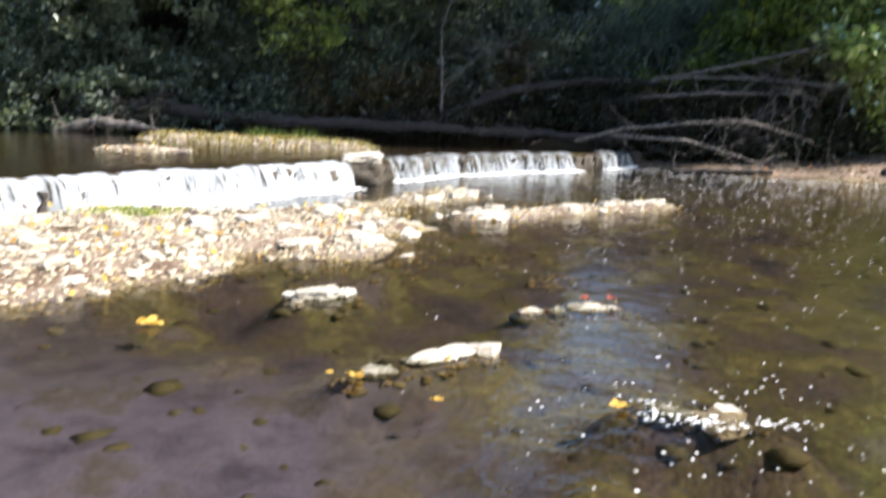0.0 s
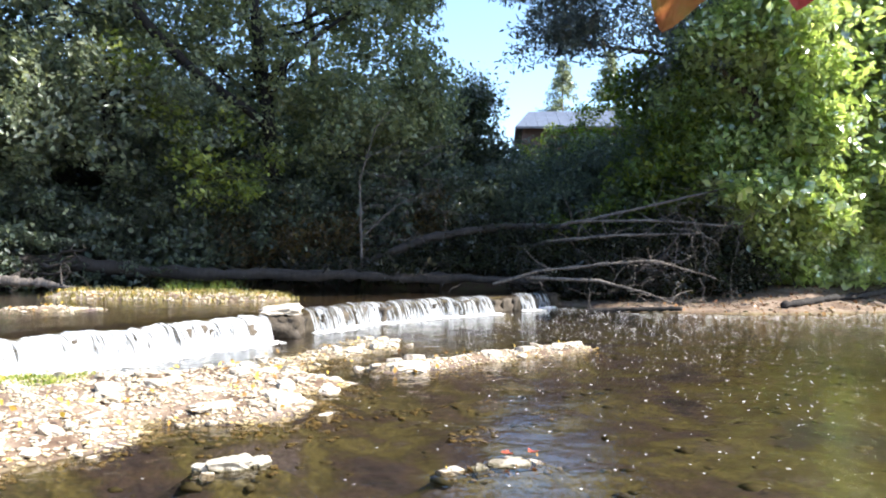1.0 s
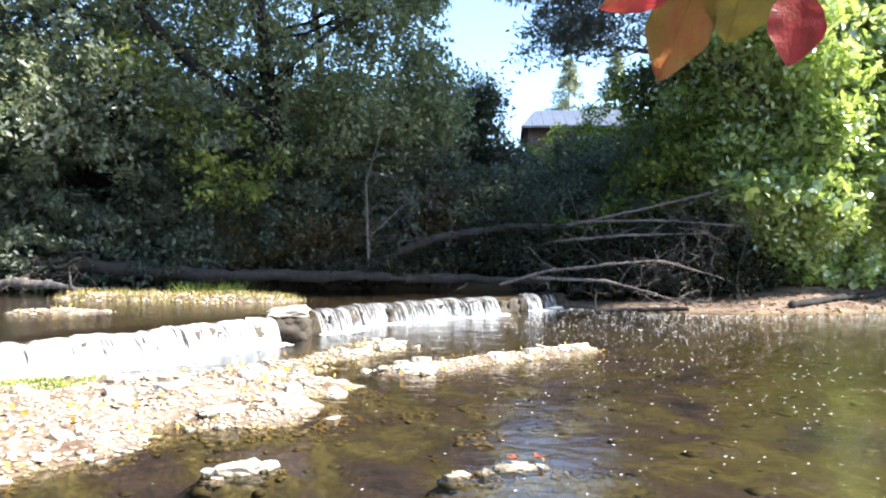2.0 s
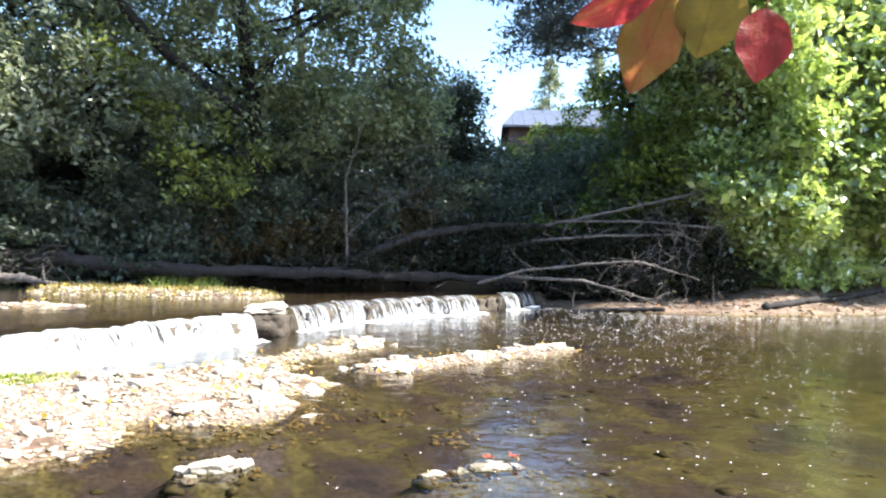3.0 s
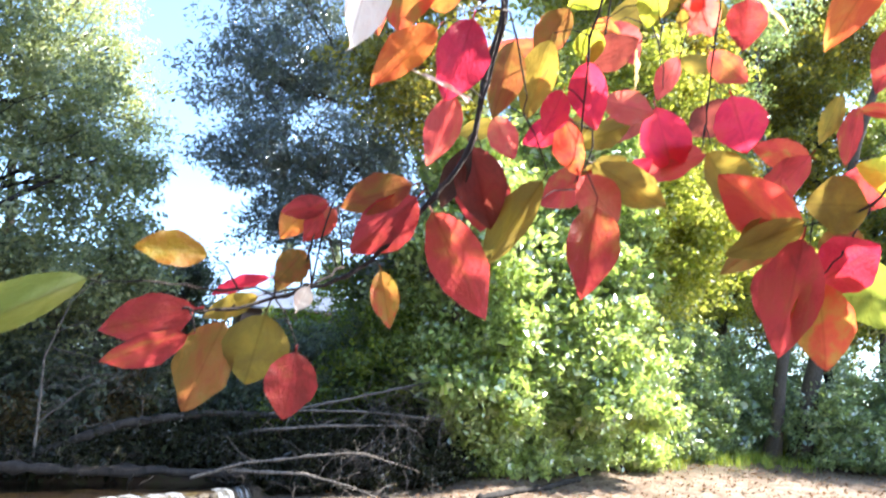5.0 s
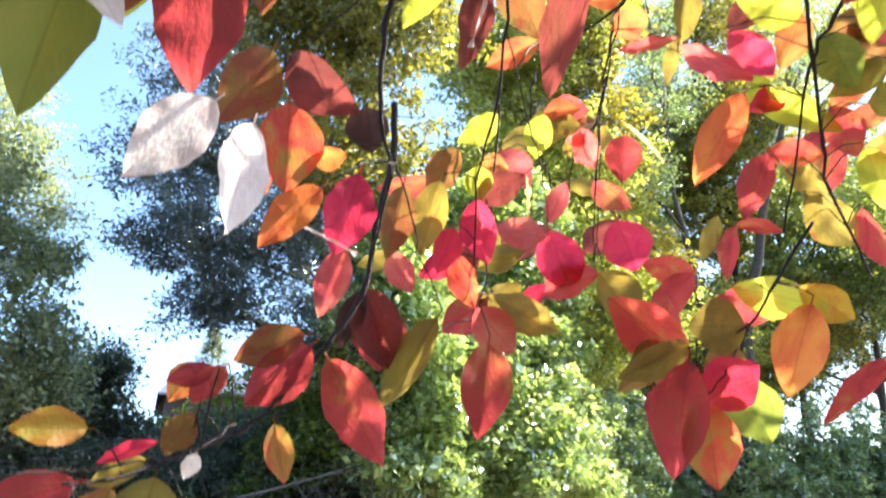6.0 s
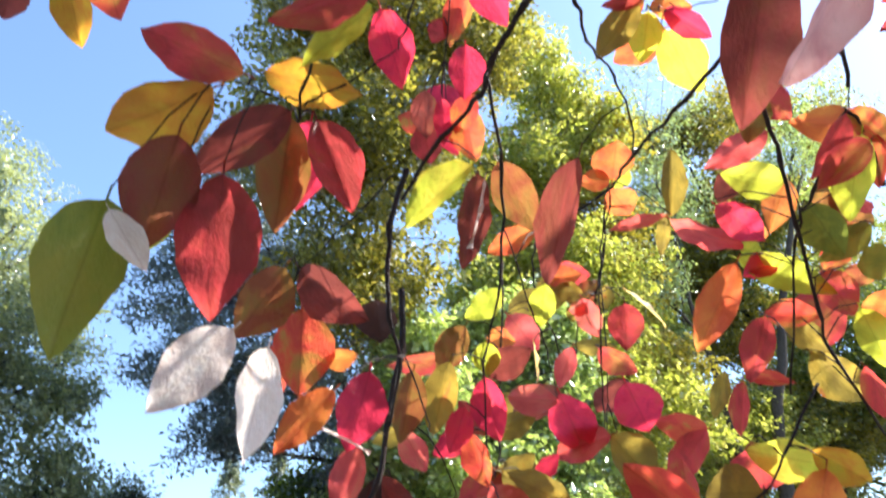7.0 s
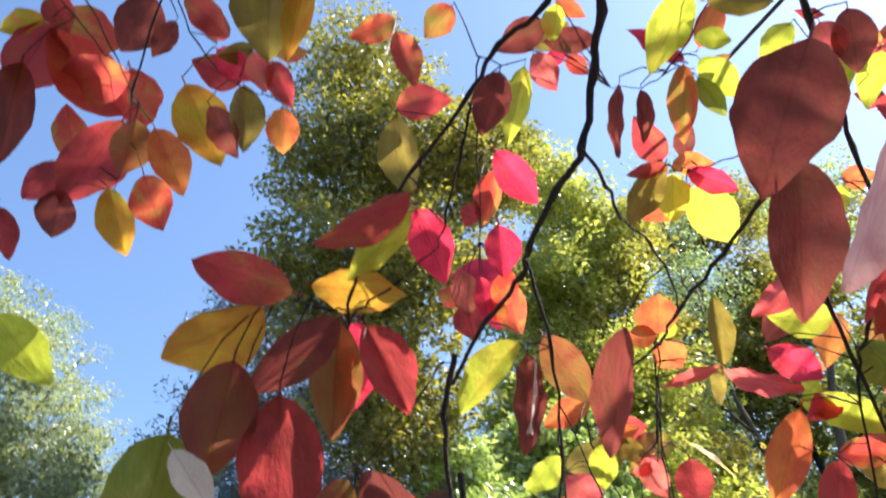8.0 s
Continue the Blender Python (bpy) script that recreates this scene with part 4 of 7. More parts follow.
pool_leaf(6, (0.40, 2.96, 0.012), 0.05, 0.9, "yellow-green leaf beside the broken water", DEAD_YELLOW)


# ---- driftwood ----
def log(name, seed, points, label, material=None, twigs=0, category="log", sides=14, rough=0.15, twig_len=0.7):
    """A fallen trunk through the points (x, y, z, r), knobbly, with broken side twigs."""
    rng = np.random.default_rng(seed)
    pts = np.array(points, float)
    s = np.linspace(0, len(pts) - 1, max(16, len(pts) * 12))
    dense = np.stack([np.interp(s, np.arange(len(pts)), pts[:, i]) for i in range(4)], 1)
    ln = np.linalg.norm(pts[-1, :3] - pts[0, :3])
    dense[1:-1, :3] += np.cumsum(rng.normal(0, 1, (len(dense) - 2, 3)), 0) * 0.0028 * ln / 4 * np.linspace(1, 1, len(dense) - 2)[:, None]
    dense[:, 3] *= 1 + rng.normal(0, rough, len(dense)) + 0.25 * (rng.random(len(dense)) > 0.85)
    base = dense[0, :3].copy()
    root = anchor(name, base, label, category)
    me = tube_mesh("trunk", [[(q[:3] - base, q[3]) for q in dense]], material or BARK_LOG, sides)
    r_mean = float(dense[:, 3].mean())
    for v in me.vertices:
        q = v.co / max(0.05, r_mean)
        v.co += v.normal * r_mean * (0.35 * noise.noise(Vector((q.x * 0.25, q.y * 0.25, q.z * 0.8)) + Vector((seed, 0, 0))) + 0.18 * noise.noise(q * 1.3))
    part("trunk", me, root)
    for k in range(twigs):
        i = rng.integers(1, len(dense) - 1)
        d = rng.normal(0, 1, 3)
        d[2] = abs(d[2]) * 0.8
        d = d / np.linalg.norm(d) * twig_len * rng.uniform(0.4, 1.3)
        part("twig", tube_mesh("twig", [wander(rng, dense[i, :3] - base, dense[i, :3] - base + d, min(0.03, dense[i, 3] * 0.45), 0.005, 6, 0.25)], material or BARK_LOG, 5), root)
    return root


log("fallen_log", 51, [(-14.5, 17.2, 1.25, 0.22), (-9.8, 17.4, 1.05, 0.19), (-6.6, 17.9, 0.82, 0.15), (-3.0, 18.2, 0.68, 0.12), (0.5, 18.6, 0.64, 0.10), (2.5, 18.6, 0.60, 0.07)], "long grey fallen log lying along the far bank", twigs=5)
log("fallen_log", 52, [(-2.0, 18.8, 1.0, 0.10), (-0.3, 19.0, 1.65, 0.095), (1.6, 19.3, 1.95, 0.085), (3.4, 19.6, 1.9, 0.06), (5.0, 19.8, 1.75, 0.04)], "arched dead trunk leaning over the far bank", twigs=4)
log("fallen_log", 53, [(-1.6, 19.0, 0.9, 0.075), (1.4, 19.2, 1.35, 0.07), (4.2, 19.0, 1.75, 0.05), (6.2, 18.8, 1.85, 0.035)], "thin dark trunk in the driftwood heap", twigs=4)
log("dead_branch", 54, [(-10.6, 16.4, 0.30, 0.13), (-9.6, 16.3, 0.60, 0.10), (-8.6, 16.2, 0.55, 0.08), (-7.8, 16.0, 0.42, 0.05)], "pale stub of driftwood beside the log", BARK_PALE, 3, "branch")
log("dead_branch", 55, [(1.2, 17.9, 0.55, 0.034), (2.3, 17.8, 0.85, 0.034), (3.9, 17.6, 1.05, 0.031), (5.0, 17.5, 1.10, 0.024), (6.3, 17.2, 0.72, 0.010)], "pale bare branch over the driftwood", BARK_PALE, 7, "branch")
log("dead_branch", 56, [(2.0, 17.9, 0.72, 0.041), (3.6, 17.5, 0.66, 0.034), (4.6, 17.0, 0.40, 0.027), (5.1, 16.7, 0.18, 0.017)], "bare branch dipping to the water's edge", BARK_PALE, 5, "branch")
log("dead_branch", 57, [(3.0, 19.2, 2.0, 0.040), (4.5, 18.8, 2.35, 0.036), (6.2, 18.5, 2.75, 0.028), (7.4, 18.3, 3.0, 0.016)], "grey dead limb rising through the bushes", BARK_PALE, 8, "branch")
log("dead_branch", 58, [(3.2, 18.9, 2.1, 0.032), (5.0, 18.5, 2.15, 0.028), (7.3, 18.2, 2.0, 0.016)], "grey dead limb through the bushes", BARK_PALE, 8, "branch")
log("dead_branch", 59, [(2.6, 18.8, 1.6, 0.040), (4.4, 18.3, 1.75, 0.032), (6.2, 18.1, 1.8, 0.016)], "dead limb over the dark hollow of the bank", BARK_PALE, 8, "branch")
log("dead_branch", 60, [(5.0, 18.3, 0.9, 0.03), (5.5, 18.1, 1.5, 0.03), (5.9, 18.0, 2.1, 0.015)], "tangle of twigs in the driftwood", BARK_LOG, 16, "branch", twig_len=0.6)
log("driftwood_pole", 61, [(x, y, gz(x, y) + 0.07, 0.075) for x, y in ((7.7, 17.0), (9.1, 17.85), (10.5, 18.7), (12.1, 19.7))], "dark driftwood pole lying on the sandy beach", BARK_DARK, 1, "log")
log("driftwood_pole", 62, [(3.3, 17.2, -0.02, 0.06), (4.3, 16.85, 0.05, 0.055), (5.3, 16.6, 0.09, 0.04)], "short log half in the water", BARK_LOG, 2, "log")
sap = log("dead_sapling", 63, [(-2.0, 18.7, 0.7, 0.035), (-2.05, 18.7, 1.9, 0.03), (-2.1, 18.7, 3.0, 0.022), (-1.7, 18.6, 4.3, 0.012), (-1.3, 18.6, 4.8, 0.006)], "bare pale sapling with forked twigs", BARK_PALE, 12, "sapling", twig_len=0.9)
part("limb", tube_mesh("limb", [wander(np.random.default_rng(64), (-0.02, 0, 0.95), (0.85, -0.1, 1.75), 0.026, 0.014, 8, 0.08), wander(np.random.default_rng(65), (0.85, -0.1, 1.75), (1.9, 0.0, 2.15), 0.014, 0.006, 8, 0.08), wander(np.random.default_rng(66), (0.05, -0.1, 2.6), (1.2, -0.3, 2.35), 0.016, 0.006, 8, 0.12), wander(np.random.default_rng(67), (0.1, -0.1, 2.9), (0.9, -0.2, 3.4), 0.014, 0.005, 8, 0.12)], BARK_PALE, 5), sap)



def brushwood(name, seed, at, size, count, label, material, thick=0.014):
    """Washed-up twigs, tangled."""
    rng = np.random.default_rng(seed)
    root = anchor(name, at, label, "brushwood")
    for k in range(count):
        a = rng.uniform(-1, 1, 3) * size
        d = rng.normal(0, 1, 3) * [1, 0.6, 0.45]
        d = d / np.linalg.norm(d) * rng.uniform(0.3, 1.3)
        r = thick * rng.uniform(0.5, 1.4)
        paths = [wander(rng, a, a + d, r, r * 0.3, 7, 0.35)]
        for _ in range(2):
            q = paths[0][rng.integers(2, 6)][0]
            paths.append(wander(rng, q, q + rng.normal(0, 0.22, 3), r * 0.6, r * 0.2, 5, 0.3))
        part("twig", tube_mesh("twig", paths, material, 5), root)


brushwood("brushwood", 71, (5.6, 18.2, 1.3), (1.0, 0.4, 0.75), 46, "tangle of grey twigs caught in the driftwood", BARK_PALE)
brushwood("brushwood", 77, (5.6, 17.2, 0.14), (1.5, 0.35, 0.04), 18, "bleached twigs washed up on the sandy spit", BARK_PALE, 0.010)
brushwood("brushwood", 72, (3.4, 18.2, 0.75), (1.7, 0.4, 0.35), 34, "dark twigs under the driftwood", BARK_LOG, 0.018)
brushwood("brushwood", 73, (6.4, 18.6, 2.3), (1.2, 0.4, 0.5), 30, "dead grey twigs at the edge of the bushes", BARK_PALE, 0.012)
brushwood("brushwood", 74, (-0.8, 18.9, 2.6), (1.0, 0.4, 1.2), 30, "bare grey twigs round the dead sapling", BARK_PALE, 0.011)
brushwood("brushwood", 75, (-9.6, 17.0, 0.75), (1.3, 0.4, 0.3), 26, "broken roots and twigs at the end of the log", BARK_LOG, 0.035)
brushwood("brushwood", 76, (-2.5, 18.3, 0.75), (3.0, 0.3, 0.25), 30, "twigs along the fallen log", BARK_LOG, 0.014)


# ---- far house ----
def build_house():
    b = Nodes("sheet_metal_roof")
    n = b.noise(b.coords(), 3.0, 3.0)
    roof_mat = b.surface(b.principled(Base_Color=b.ramp(n, [(0.3, (0.065, 0.078, 0.105)), (0.7, (0.125, 0.142, 0.18))]), Roughness=0.5, Metallic=0.0))
    b = Nodes("brown_wall_boards")
    n = b.noise(b.scaled(b.coords(), (1, 1, 14)), 2.0, 3.0)
    wall_mat = b.surface(b.principled(Base_Color=b.ramp(n, [(0.3, (0.10, 0.06, 0.045)), (0.7, (0.17, 0.10, 0.075))]), Roughness=0.8))
    b = Nodes("dark_window_glass")
    glass_mat = b.surface(b.principled(Base_Color=rgb(0.03, 0.035, 0.04), Roughness=0.08))
    ox, oy, oz = 4.9, 46.0, 4.2
    root = anchor("house", (ox, oy, oz), "house with a pale metal roof among the trees", "house")
    L, W, H, RH = 10.0, 8.0, 4.85, 1.75

    def box(name, x0, x1, y0, y1, z0, z1, mat, parent):
        v = [(x, y, z) for x in (x0, x1) for y in (y0, y1) for z in (z0, z1)]
        f = [(0, 1, 3, 2), (4, 6, 7, 5), (0, 4, 5, 1), (2, 3, 7, 6), (0, 2, 6, 4), (1, 5, 7, 3)]
        return part(name, mesh_of(name, v, f, mat), parent)

    box("wall", 0, L, 0, 0.25, 0, H, wall_mat, root)
    box("wall", 0, L, W - 0.25, W, 0, H, wall_mat, root)
    box("wall", 0, 0.25, 0.25, W - 0.25, 0, H, wall_mat, root)
    box("wall", L - 0.25, L, 0.25, W - 0.25, 0, H, wall_mat, root)
    root.rotation_euler = (0, 0, -0.08)
    # roof, hipped steeply at its ends
    o, hip = 0.5, 0.45
    eave = [(-o, -o, H), (L + o, -o, H), (L + o, W + o, H), (-o, W + o, H)]
    ridge = [(hip, W / 2, H + RH), (L - hip, W / 2, H + RH)]
    for q in ([eave[0], eave[1], ridge[1], ridge[0]], [eave[2], eave[3], ridge[0], ridge[1]], [eave[3], eave[0], ridge[0]], [eave[1], eave[2], ridge[1]]):
        n = len(q)
        me = bpy.data.meshes.new("roof_slope")
        me.from_pydata([(x, y, z - 0.12) for x, y, z in q] + q, [], [tuple(reversed(range(n))), tuple(range(n, 2 * n))] + [(i, (i + 1) % n, n + (i + 1) % n, n + i) for i in range(n)])
        me.materials.append(roof_mat)
        part("roof_slope", me, root)
    for k in range(1, 16):
        x = -o + k * (L + 2 * o) / 16
        reach = min(1.0, (x + o) / (hip + o), (L + o - x) / (hip + o))
        part("seam", tube_mesh("seam", [[(np.array([x, -o, H + 0.01]), 0.018), (np.array([x, -o + (W / 2 + o) * reach, H + 0.01 + RH * reach]), 0.018)]], roof_mat, 4), root)
    for x in (1.2, 3.8, 6.4):
        w = box("window", x, x + 1.3, -0.04, 0.0, 1.4, 2.9, roof_mat, root)
        box("pane", x + 0.1, x + 1.2, -0.06, -0.04, 1.5, 2.8, glass_mat, w)


build_house()


# ---- trees and bushes ----
def blob(az, el, r, rx, rz, share, ry=None):
    x, y, z = dome(az, el, r)
    return (x, y, z, rx, ry or rx, rz, share)


def foot(az, r):
    x, y = r * math.sin(radians(az)), r * math.cos(radians(az))
    return (x, y, gz(x, y))


# the wood on the far bank, upstream
tree("tree", 201, foot(-12.5, 22), [blob(-13, 27, 21.5, 2.4, 2.2, 0.5), blob(-9, 22, 21.5, 2.4, 1.8, 0.5), blob(-15, 22, 21.5, 2.8, 2.4, 0.6), blob(-6.0, 19, 21.5, 2.2, 1.8, 0.5), blob(-11, 15, 21, 3.2, 1.8, 0.45), blob(-18, 14, 21, 2.8, 1.8, 0.7), blob(-2.6, 17, 22, 1.0, 1.3, 0.2)], LEAF_OLIVE, 0.095, "tall leafy tree on the far bank with a dark forked trunk", 0.20, BARK_DARK, core=0.06, hollow=0.2, spread=0.34, trunk_top=dome(-15.5, 24, 20.4), limbs=[(0.20, 0.13, dome(-12.6, 2, 20.8), dome(-13, 8, 20.6), dome(-13.7, 13, 20.2), dome(-14.3, 18, 20.0)), (0.13, 0.13, dome(-13.4, 9, 20.6), dome(-17, 11.5, 20.4), dome(-19.1, 13.1, 20.0), dome(-21.2, 15, 19.6), dome(-23.5, 17.4, 19.6)), (0.09, 0.03, dome(-13.6, 12, 20), dome(-9, 16, 20), dome(-5, 19, 20))])
tree("tree", 202, foot(-24, 22), [blob(-25, 26, 22, 3.4, 3.0, 0.7), blob(-22, 18, 21.5, 3.2, 2.2, 0.8), blob(-28, 16, 21.5, 3.0, 2.4, 0.8), blob(-31, 20, 22, 2.8, 2.6, 0.5), blob(-24, 10, 21, 3.2, 1.8, 1.0), blob(-30, 8, 21, 3.0, 1.8, 0.9)], LEAF_WOOD, 0.10, "broad leafy tree shading the upper pool", 0.26, BARK_DARK, core=0.08, hollow=0.2, spread=0.34)
tree("tree", 203, foot(-4.5, 22), [blob(-4, 12, 21.5, 2.0, 1.3, 0.35), blob(-1.6, 12, 22, 0.9, 1.2, 0.22), blob(-6, 10.5, 21, 2.2, 1.2, 0.4), blob(-2.5, 9.0, 21.5, 1.2, 1.1, 0.3), blob(-8.5, 8.5, 20.8, 2.2, 1.3, 0.5)], LEAF_OLIVE, 0.09, "leafy tree beside the open sky", 0.18, core=0.15)
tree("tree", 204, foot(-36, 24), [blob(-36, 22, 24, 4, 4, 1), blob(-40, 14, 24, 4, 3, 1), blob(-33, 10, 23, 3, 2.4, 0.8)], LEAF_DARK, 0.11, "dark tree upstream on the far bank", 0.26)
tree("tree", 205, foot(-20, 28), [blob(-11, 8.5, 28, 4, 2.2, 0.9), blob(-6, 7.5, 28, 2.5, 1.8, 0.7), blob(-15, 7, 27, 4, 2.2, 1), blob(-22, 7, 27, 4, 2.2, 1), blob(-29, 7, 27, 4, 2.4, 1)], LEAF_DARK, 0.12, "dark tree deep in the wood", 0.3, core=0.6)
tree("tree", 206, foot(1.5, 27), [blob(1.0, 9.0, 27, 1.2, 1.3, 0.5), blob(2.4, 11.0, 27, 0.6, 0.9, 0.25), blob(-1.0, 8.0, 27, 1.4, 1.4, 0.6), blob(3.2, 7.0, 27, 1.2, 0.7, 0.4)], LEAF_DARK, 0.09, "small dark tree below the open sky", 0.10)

tree("tree", 207, foot(-10, 26), [blob(-9.5, 31, 25, 2.2, 2.0, 0.55), blob(-12.5, 33, 25, 2.2, 2.2, 0.55), blob(-6.8, 27.5, 24.5, 1.9, 1.7, 0.5), blob(-4.6, 24, 24, 1.5, 1.4, 0.4), blob(-2.8, 21, 24, 1.1, 1.2, 0.25), blob(-9, 24.5, 24, 2.0, 1.6, 0.45)], LEAF_PALE, 0.085, "airy pale green tree rising behind the wood", 0.22, core=0, hollow=0.1, spread=0.30, per=52, slim=0.4, limbs=[(0.07, 0.025, dome(-10.5, 22, 25), dome(-7, 25, 24.4), dome(-4.5, 27, 24)), (0.06, 0.02, dome(-10.5, 25, 25), dome(-8, 29, 24.4), dome(-6, 31.5, 24)), (0.06, 0.02, dome(-10.5, 19, 25), dome(-5.5, 21.5, 24), dome(-2.5, 22.5, 24))])

tree("maple", 208, foot(-17, 20.4), [blob(-19.2, 8.2, 19.4, 0.5, 0.3, 0.12), blob(-18.0, 6.2, 19.2, 0.6, 0.3, 0.16), blob(-16.2, 5.2, 19.1, 0.7, 0.3, 0.16), blob(-14.4, 4.0, 19.2, 0.5, 0.25, 0.12), blob(-17.6, 3.6, 19.3, 0.5, 0.3, 0.1), blob(-20.6, 9.8, 19.4, 0.6, 0.3, 0.1), blob(-23.5, 13.2, 19.4, 1.0, 0.5, 0.2), blob(-21.5, 12.0, 19.6, 0.7, 0.4, 0.12), blob(-16.5, 8.5, 19.8, 0.8, 0.5, 0.12), blob(-12.5, 6.5, 19.8, 0.7, 0.4, 0.1)], LEAF_MAPLE, 0.10, "young yellow-green maple catching the sun before the wood", 0.045, core=0.0, spread=0.26, tufts=100, per=14, stout=0.4, hollow=0.1)

# downstream
tree("tree", 211, foot(21, 24), [blob(20, 52, 17.5, 2.5, 2.8, 0.7), blob(16.5, 46, 17.5, 2.5, 2.4, 0.8), blob(25, 46, 17.5, 2.8, 2.6, 0.9), blob(32, 44, 18, 1.8, 2.2, 0.5), blob(14, 38, 17.5, 2.3, 1.9, 0.7), blob(22, 37, 17.5, 2.6, 2.1, 0.8), blob(19, 28, 18, 2.2, 1.7, 0.6)], LEAF_TAWNY, 0.115, "very tall broad tree with a sunlit crown", 0.34, slim=0.45, core=0.9, tufts=210, per=48, spread=0.36)
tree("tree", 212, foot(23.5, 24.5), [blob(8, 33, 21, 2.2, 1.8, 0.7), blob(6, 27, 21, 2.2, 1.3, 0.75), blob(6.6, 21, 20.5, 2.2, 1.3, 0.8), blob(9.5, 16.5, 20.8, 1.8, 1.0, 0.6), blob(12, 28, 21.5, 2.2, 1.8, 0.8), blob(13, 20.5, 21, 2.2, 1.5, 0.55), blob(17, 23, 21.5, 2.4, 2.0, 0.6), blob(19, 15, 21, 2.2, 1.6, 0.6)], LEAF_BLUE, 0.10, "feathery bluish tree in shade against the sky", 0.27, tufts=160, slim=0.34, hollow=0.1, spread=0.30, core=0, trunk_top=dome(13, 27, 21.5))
tree("tree", 213, foot(36, 30), [blob(37, 40, 27, 1.99, 2.34, 0.4), blob(36, 33, 27, 2.81, 2.57, 0.6), blob(38, 25, 27, 2.81, 2.57, 0.7), blob(33, 26, 26.5, 2.57, 2.34, 0.7), blob(36, 17, 26.5, 3.28, 2.34, 0.9), blob(31, 19, 26, 2.81, 2.11, 0.8), blob(40, 15, 27, 2.81, 2.57, 0.7), blob(34, 12, 26.5, 3.04, 1.87, 0.8), blob(29.5, 23, 25, 2.11, 2.11, 0.5), blob(40, 37, 27.5, 1.75, 1.87, 0.35), blob(35, 43, 26.5, 2.11, 1.87, 0.4), blob(31, 34, 26, 2.34, 2.11, 0.5)], LEAF_YELLOW, 0.125, "tall tree turning yellow in full sun", 0.22, core=0.8, hollow=0.25, tufts=200, per=50)
spray = random.Random(214)
SPRAYS = []
for k in range(72):
    el = 2.0 + 22.0 * ((k * 0.5698 + 0.1) % 1)
    near = 19.3 + 0.6 * (k % 6) if el > 13 else 20.2 + 0.45 * (k % 6)      # the boughs overhang, the foot stands back from the beach
    az = 22.5 + 14.0 * ((k * 0.7549) % 1)
    if az > 27:
        near = max(near, (18.9 + 0.4 * (k % 3)) / math.cos(radians(az)))
    SPRAYS.append(blob(az, el, near, spray.uniform(0.7, 1.25), spray.uniform(0.45, 0.85), 0.24))
tree("tree", 228, foot(38, 33), [blob(31 + 12.5 * ((k * 0.7549) % 1), 12 + 24 * ((k * 0.5698) % 1), 28 + 0.6 * (k % 5), 1.9, 1.5, 0.34) for k in range(26)], LEAF_GOLD, 0.14, "golden yellow autumn tree filling the far bank", 0.2, core=0.5, spread=0.36, tufts=130, per=38, stout=0.6, hollow=0.2)
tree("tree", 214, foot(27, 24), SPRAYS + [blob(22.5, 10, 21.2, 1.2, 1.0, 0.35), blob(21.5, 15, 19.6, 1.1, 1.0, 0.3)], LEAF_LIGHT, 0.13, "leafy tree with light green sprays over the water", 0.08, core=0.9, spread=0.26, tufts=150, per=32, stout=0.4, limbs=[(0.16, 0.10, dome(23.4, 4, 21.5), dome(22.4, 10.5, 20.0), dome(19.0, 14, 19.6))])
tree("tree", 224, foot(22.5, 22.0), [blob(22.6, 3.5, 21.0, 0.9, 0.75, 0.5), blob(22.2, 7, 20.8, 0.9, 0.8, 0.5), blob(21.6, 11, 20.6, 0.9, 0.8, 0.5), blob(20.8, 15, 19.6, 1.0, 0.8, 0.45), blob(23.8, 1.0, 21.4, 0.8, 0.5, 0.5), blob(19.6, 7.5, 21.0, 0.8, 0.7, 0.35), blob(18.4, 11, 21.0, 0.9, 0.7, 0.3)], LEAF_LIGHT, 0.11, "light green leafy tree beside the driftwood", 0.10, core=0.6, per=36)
tree("tree", 227, foot(19.5, 23.5), [blob(19, 9, 21.8, 1.7, 1.4, 0.6), blob(20.5, 13, 21.8, 1.6, 1.5, 0.6), blob(17.5, 6, 21, 1.4, 1.2, 0.5), blob(15.5, 11, 22.5, 1.4, 1.2, 0.4)], LEAF_MID, 0.10, "green leafy tree in half shade", 0.12, core=0.8)
tree("tree", 225, foot(48, 39), [blob(44, 12, 38, 2.8, 2.6, 0.6), blob(48, 20, 39, 2.8, 3.0, 0.6), blob(45.5, 28, 39, 2.4, 2.6, 0.4), blob(52, 12, 39, 3.0, 2.6, 0.7), blob(50, 28, 40, 2.6, 2.6, 0.45), blob(41, 20, 38, 2.2, 2.4, 0.5), blob(46, 33.5, 39, 2.0, 1.8, 0.3), blob(50.5, 34, 39, 2.2, 1.8, 0.3), blob(43.5, 24, 38, 2.4, 2.2, 0.5), blob(48, 25, 38, 2.4, 2.2, 0.5), blob(53, 27, 39, 2.4, 2.2, 0.4)], LEAF_TAWNY, 0.15, "tall autumn tree thinning at the top", 0.26, BARK_DARK, spread=0.5, core=0.7, tufts=190)
tree("tree", 226, foot(57, 54), [blob(57, 12, 54, 4.4, 4.2, 0.8), blob(55, 22, 54, 4.0, 4.2, 0.7), blob(61, 19, 54, 4.2, 4.4, 0.7), blob(63, 10, 54, 4.4, 3.6, 0.8), blob(58, 31, 54, 3.4, 3.6, 0.5), blob(53, 33, 54, 2.8, 3.0, 0.4)], LEAF_TAWNY, 0.16, "autumn tree behind the bank", 0.3, spread=0.65, core=0.5)
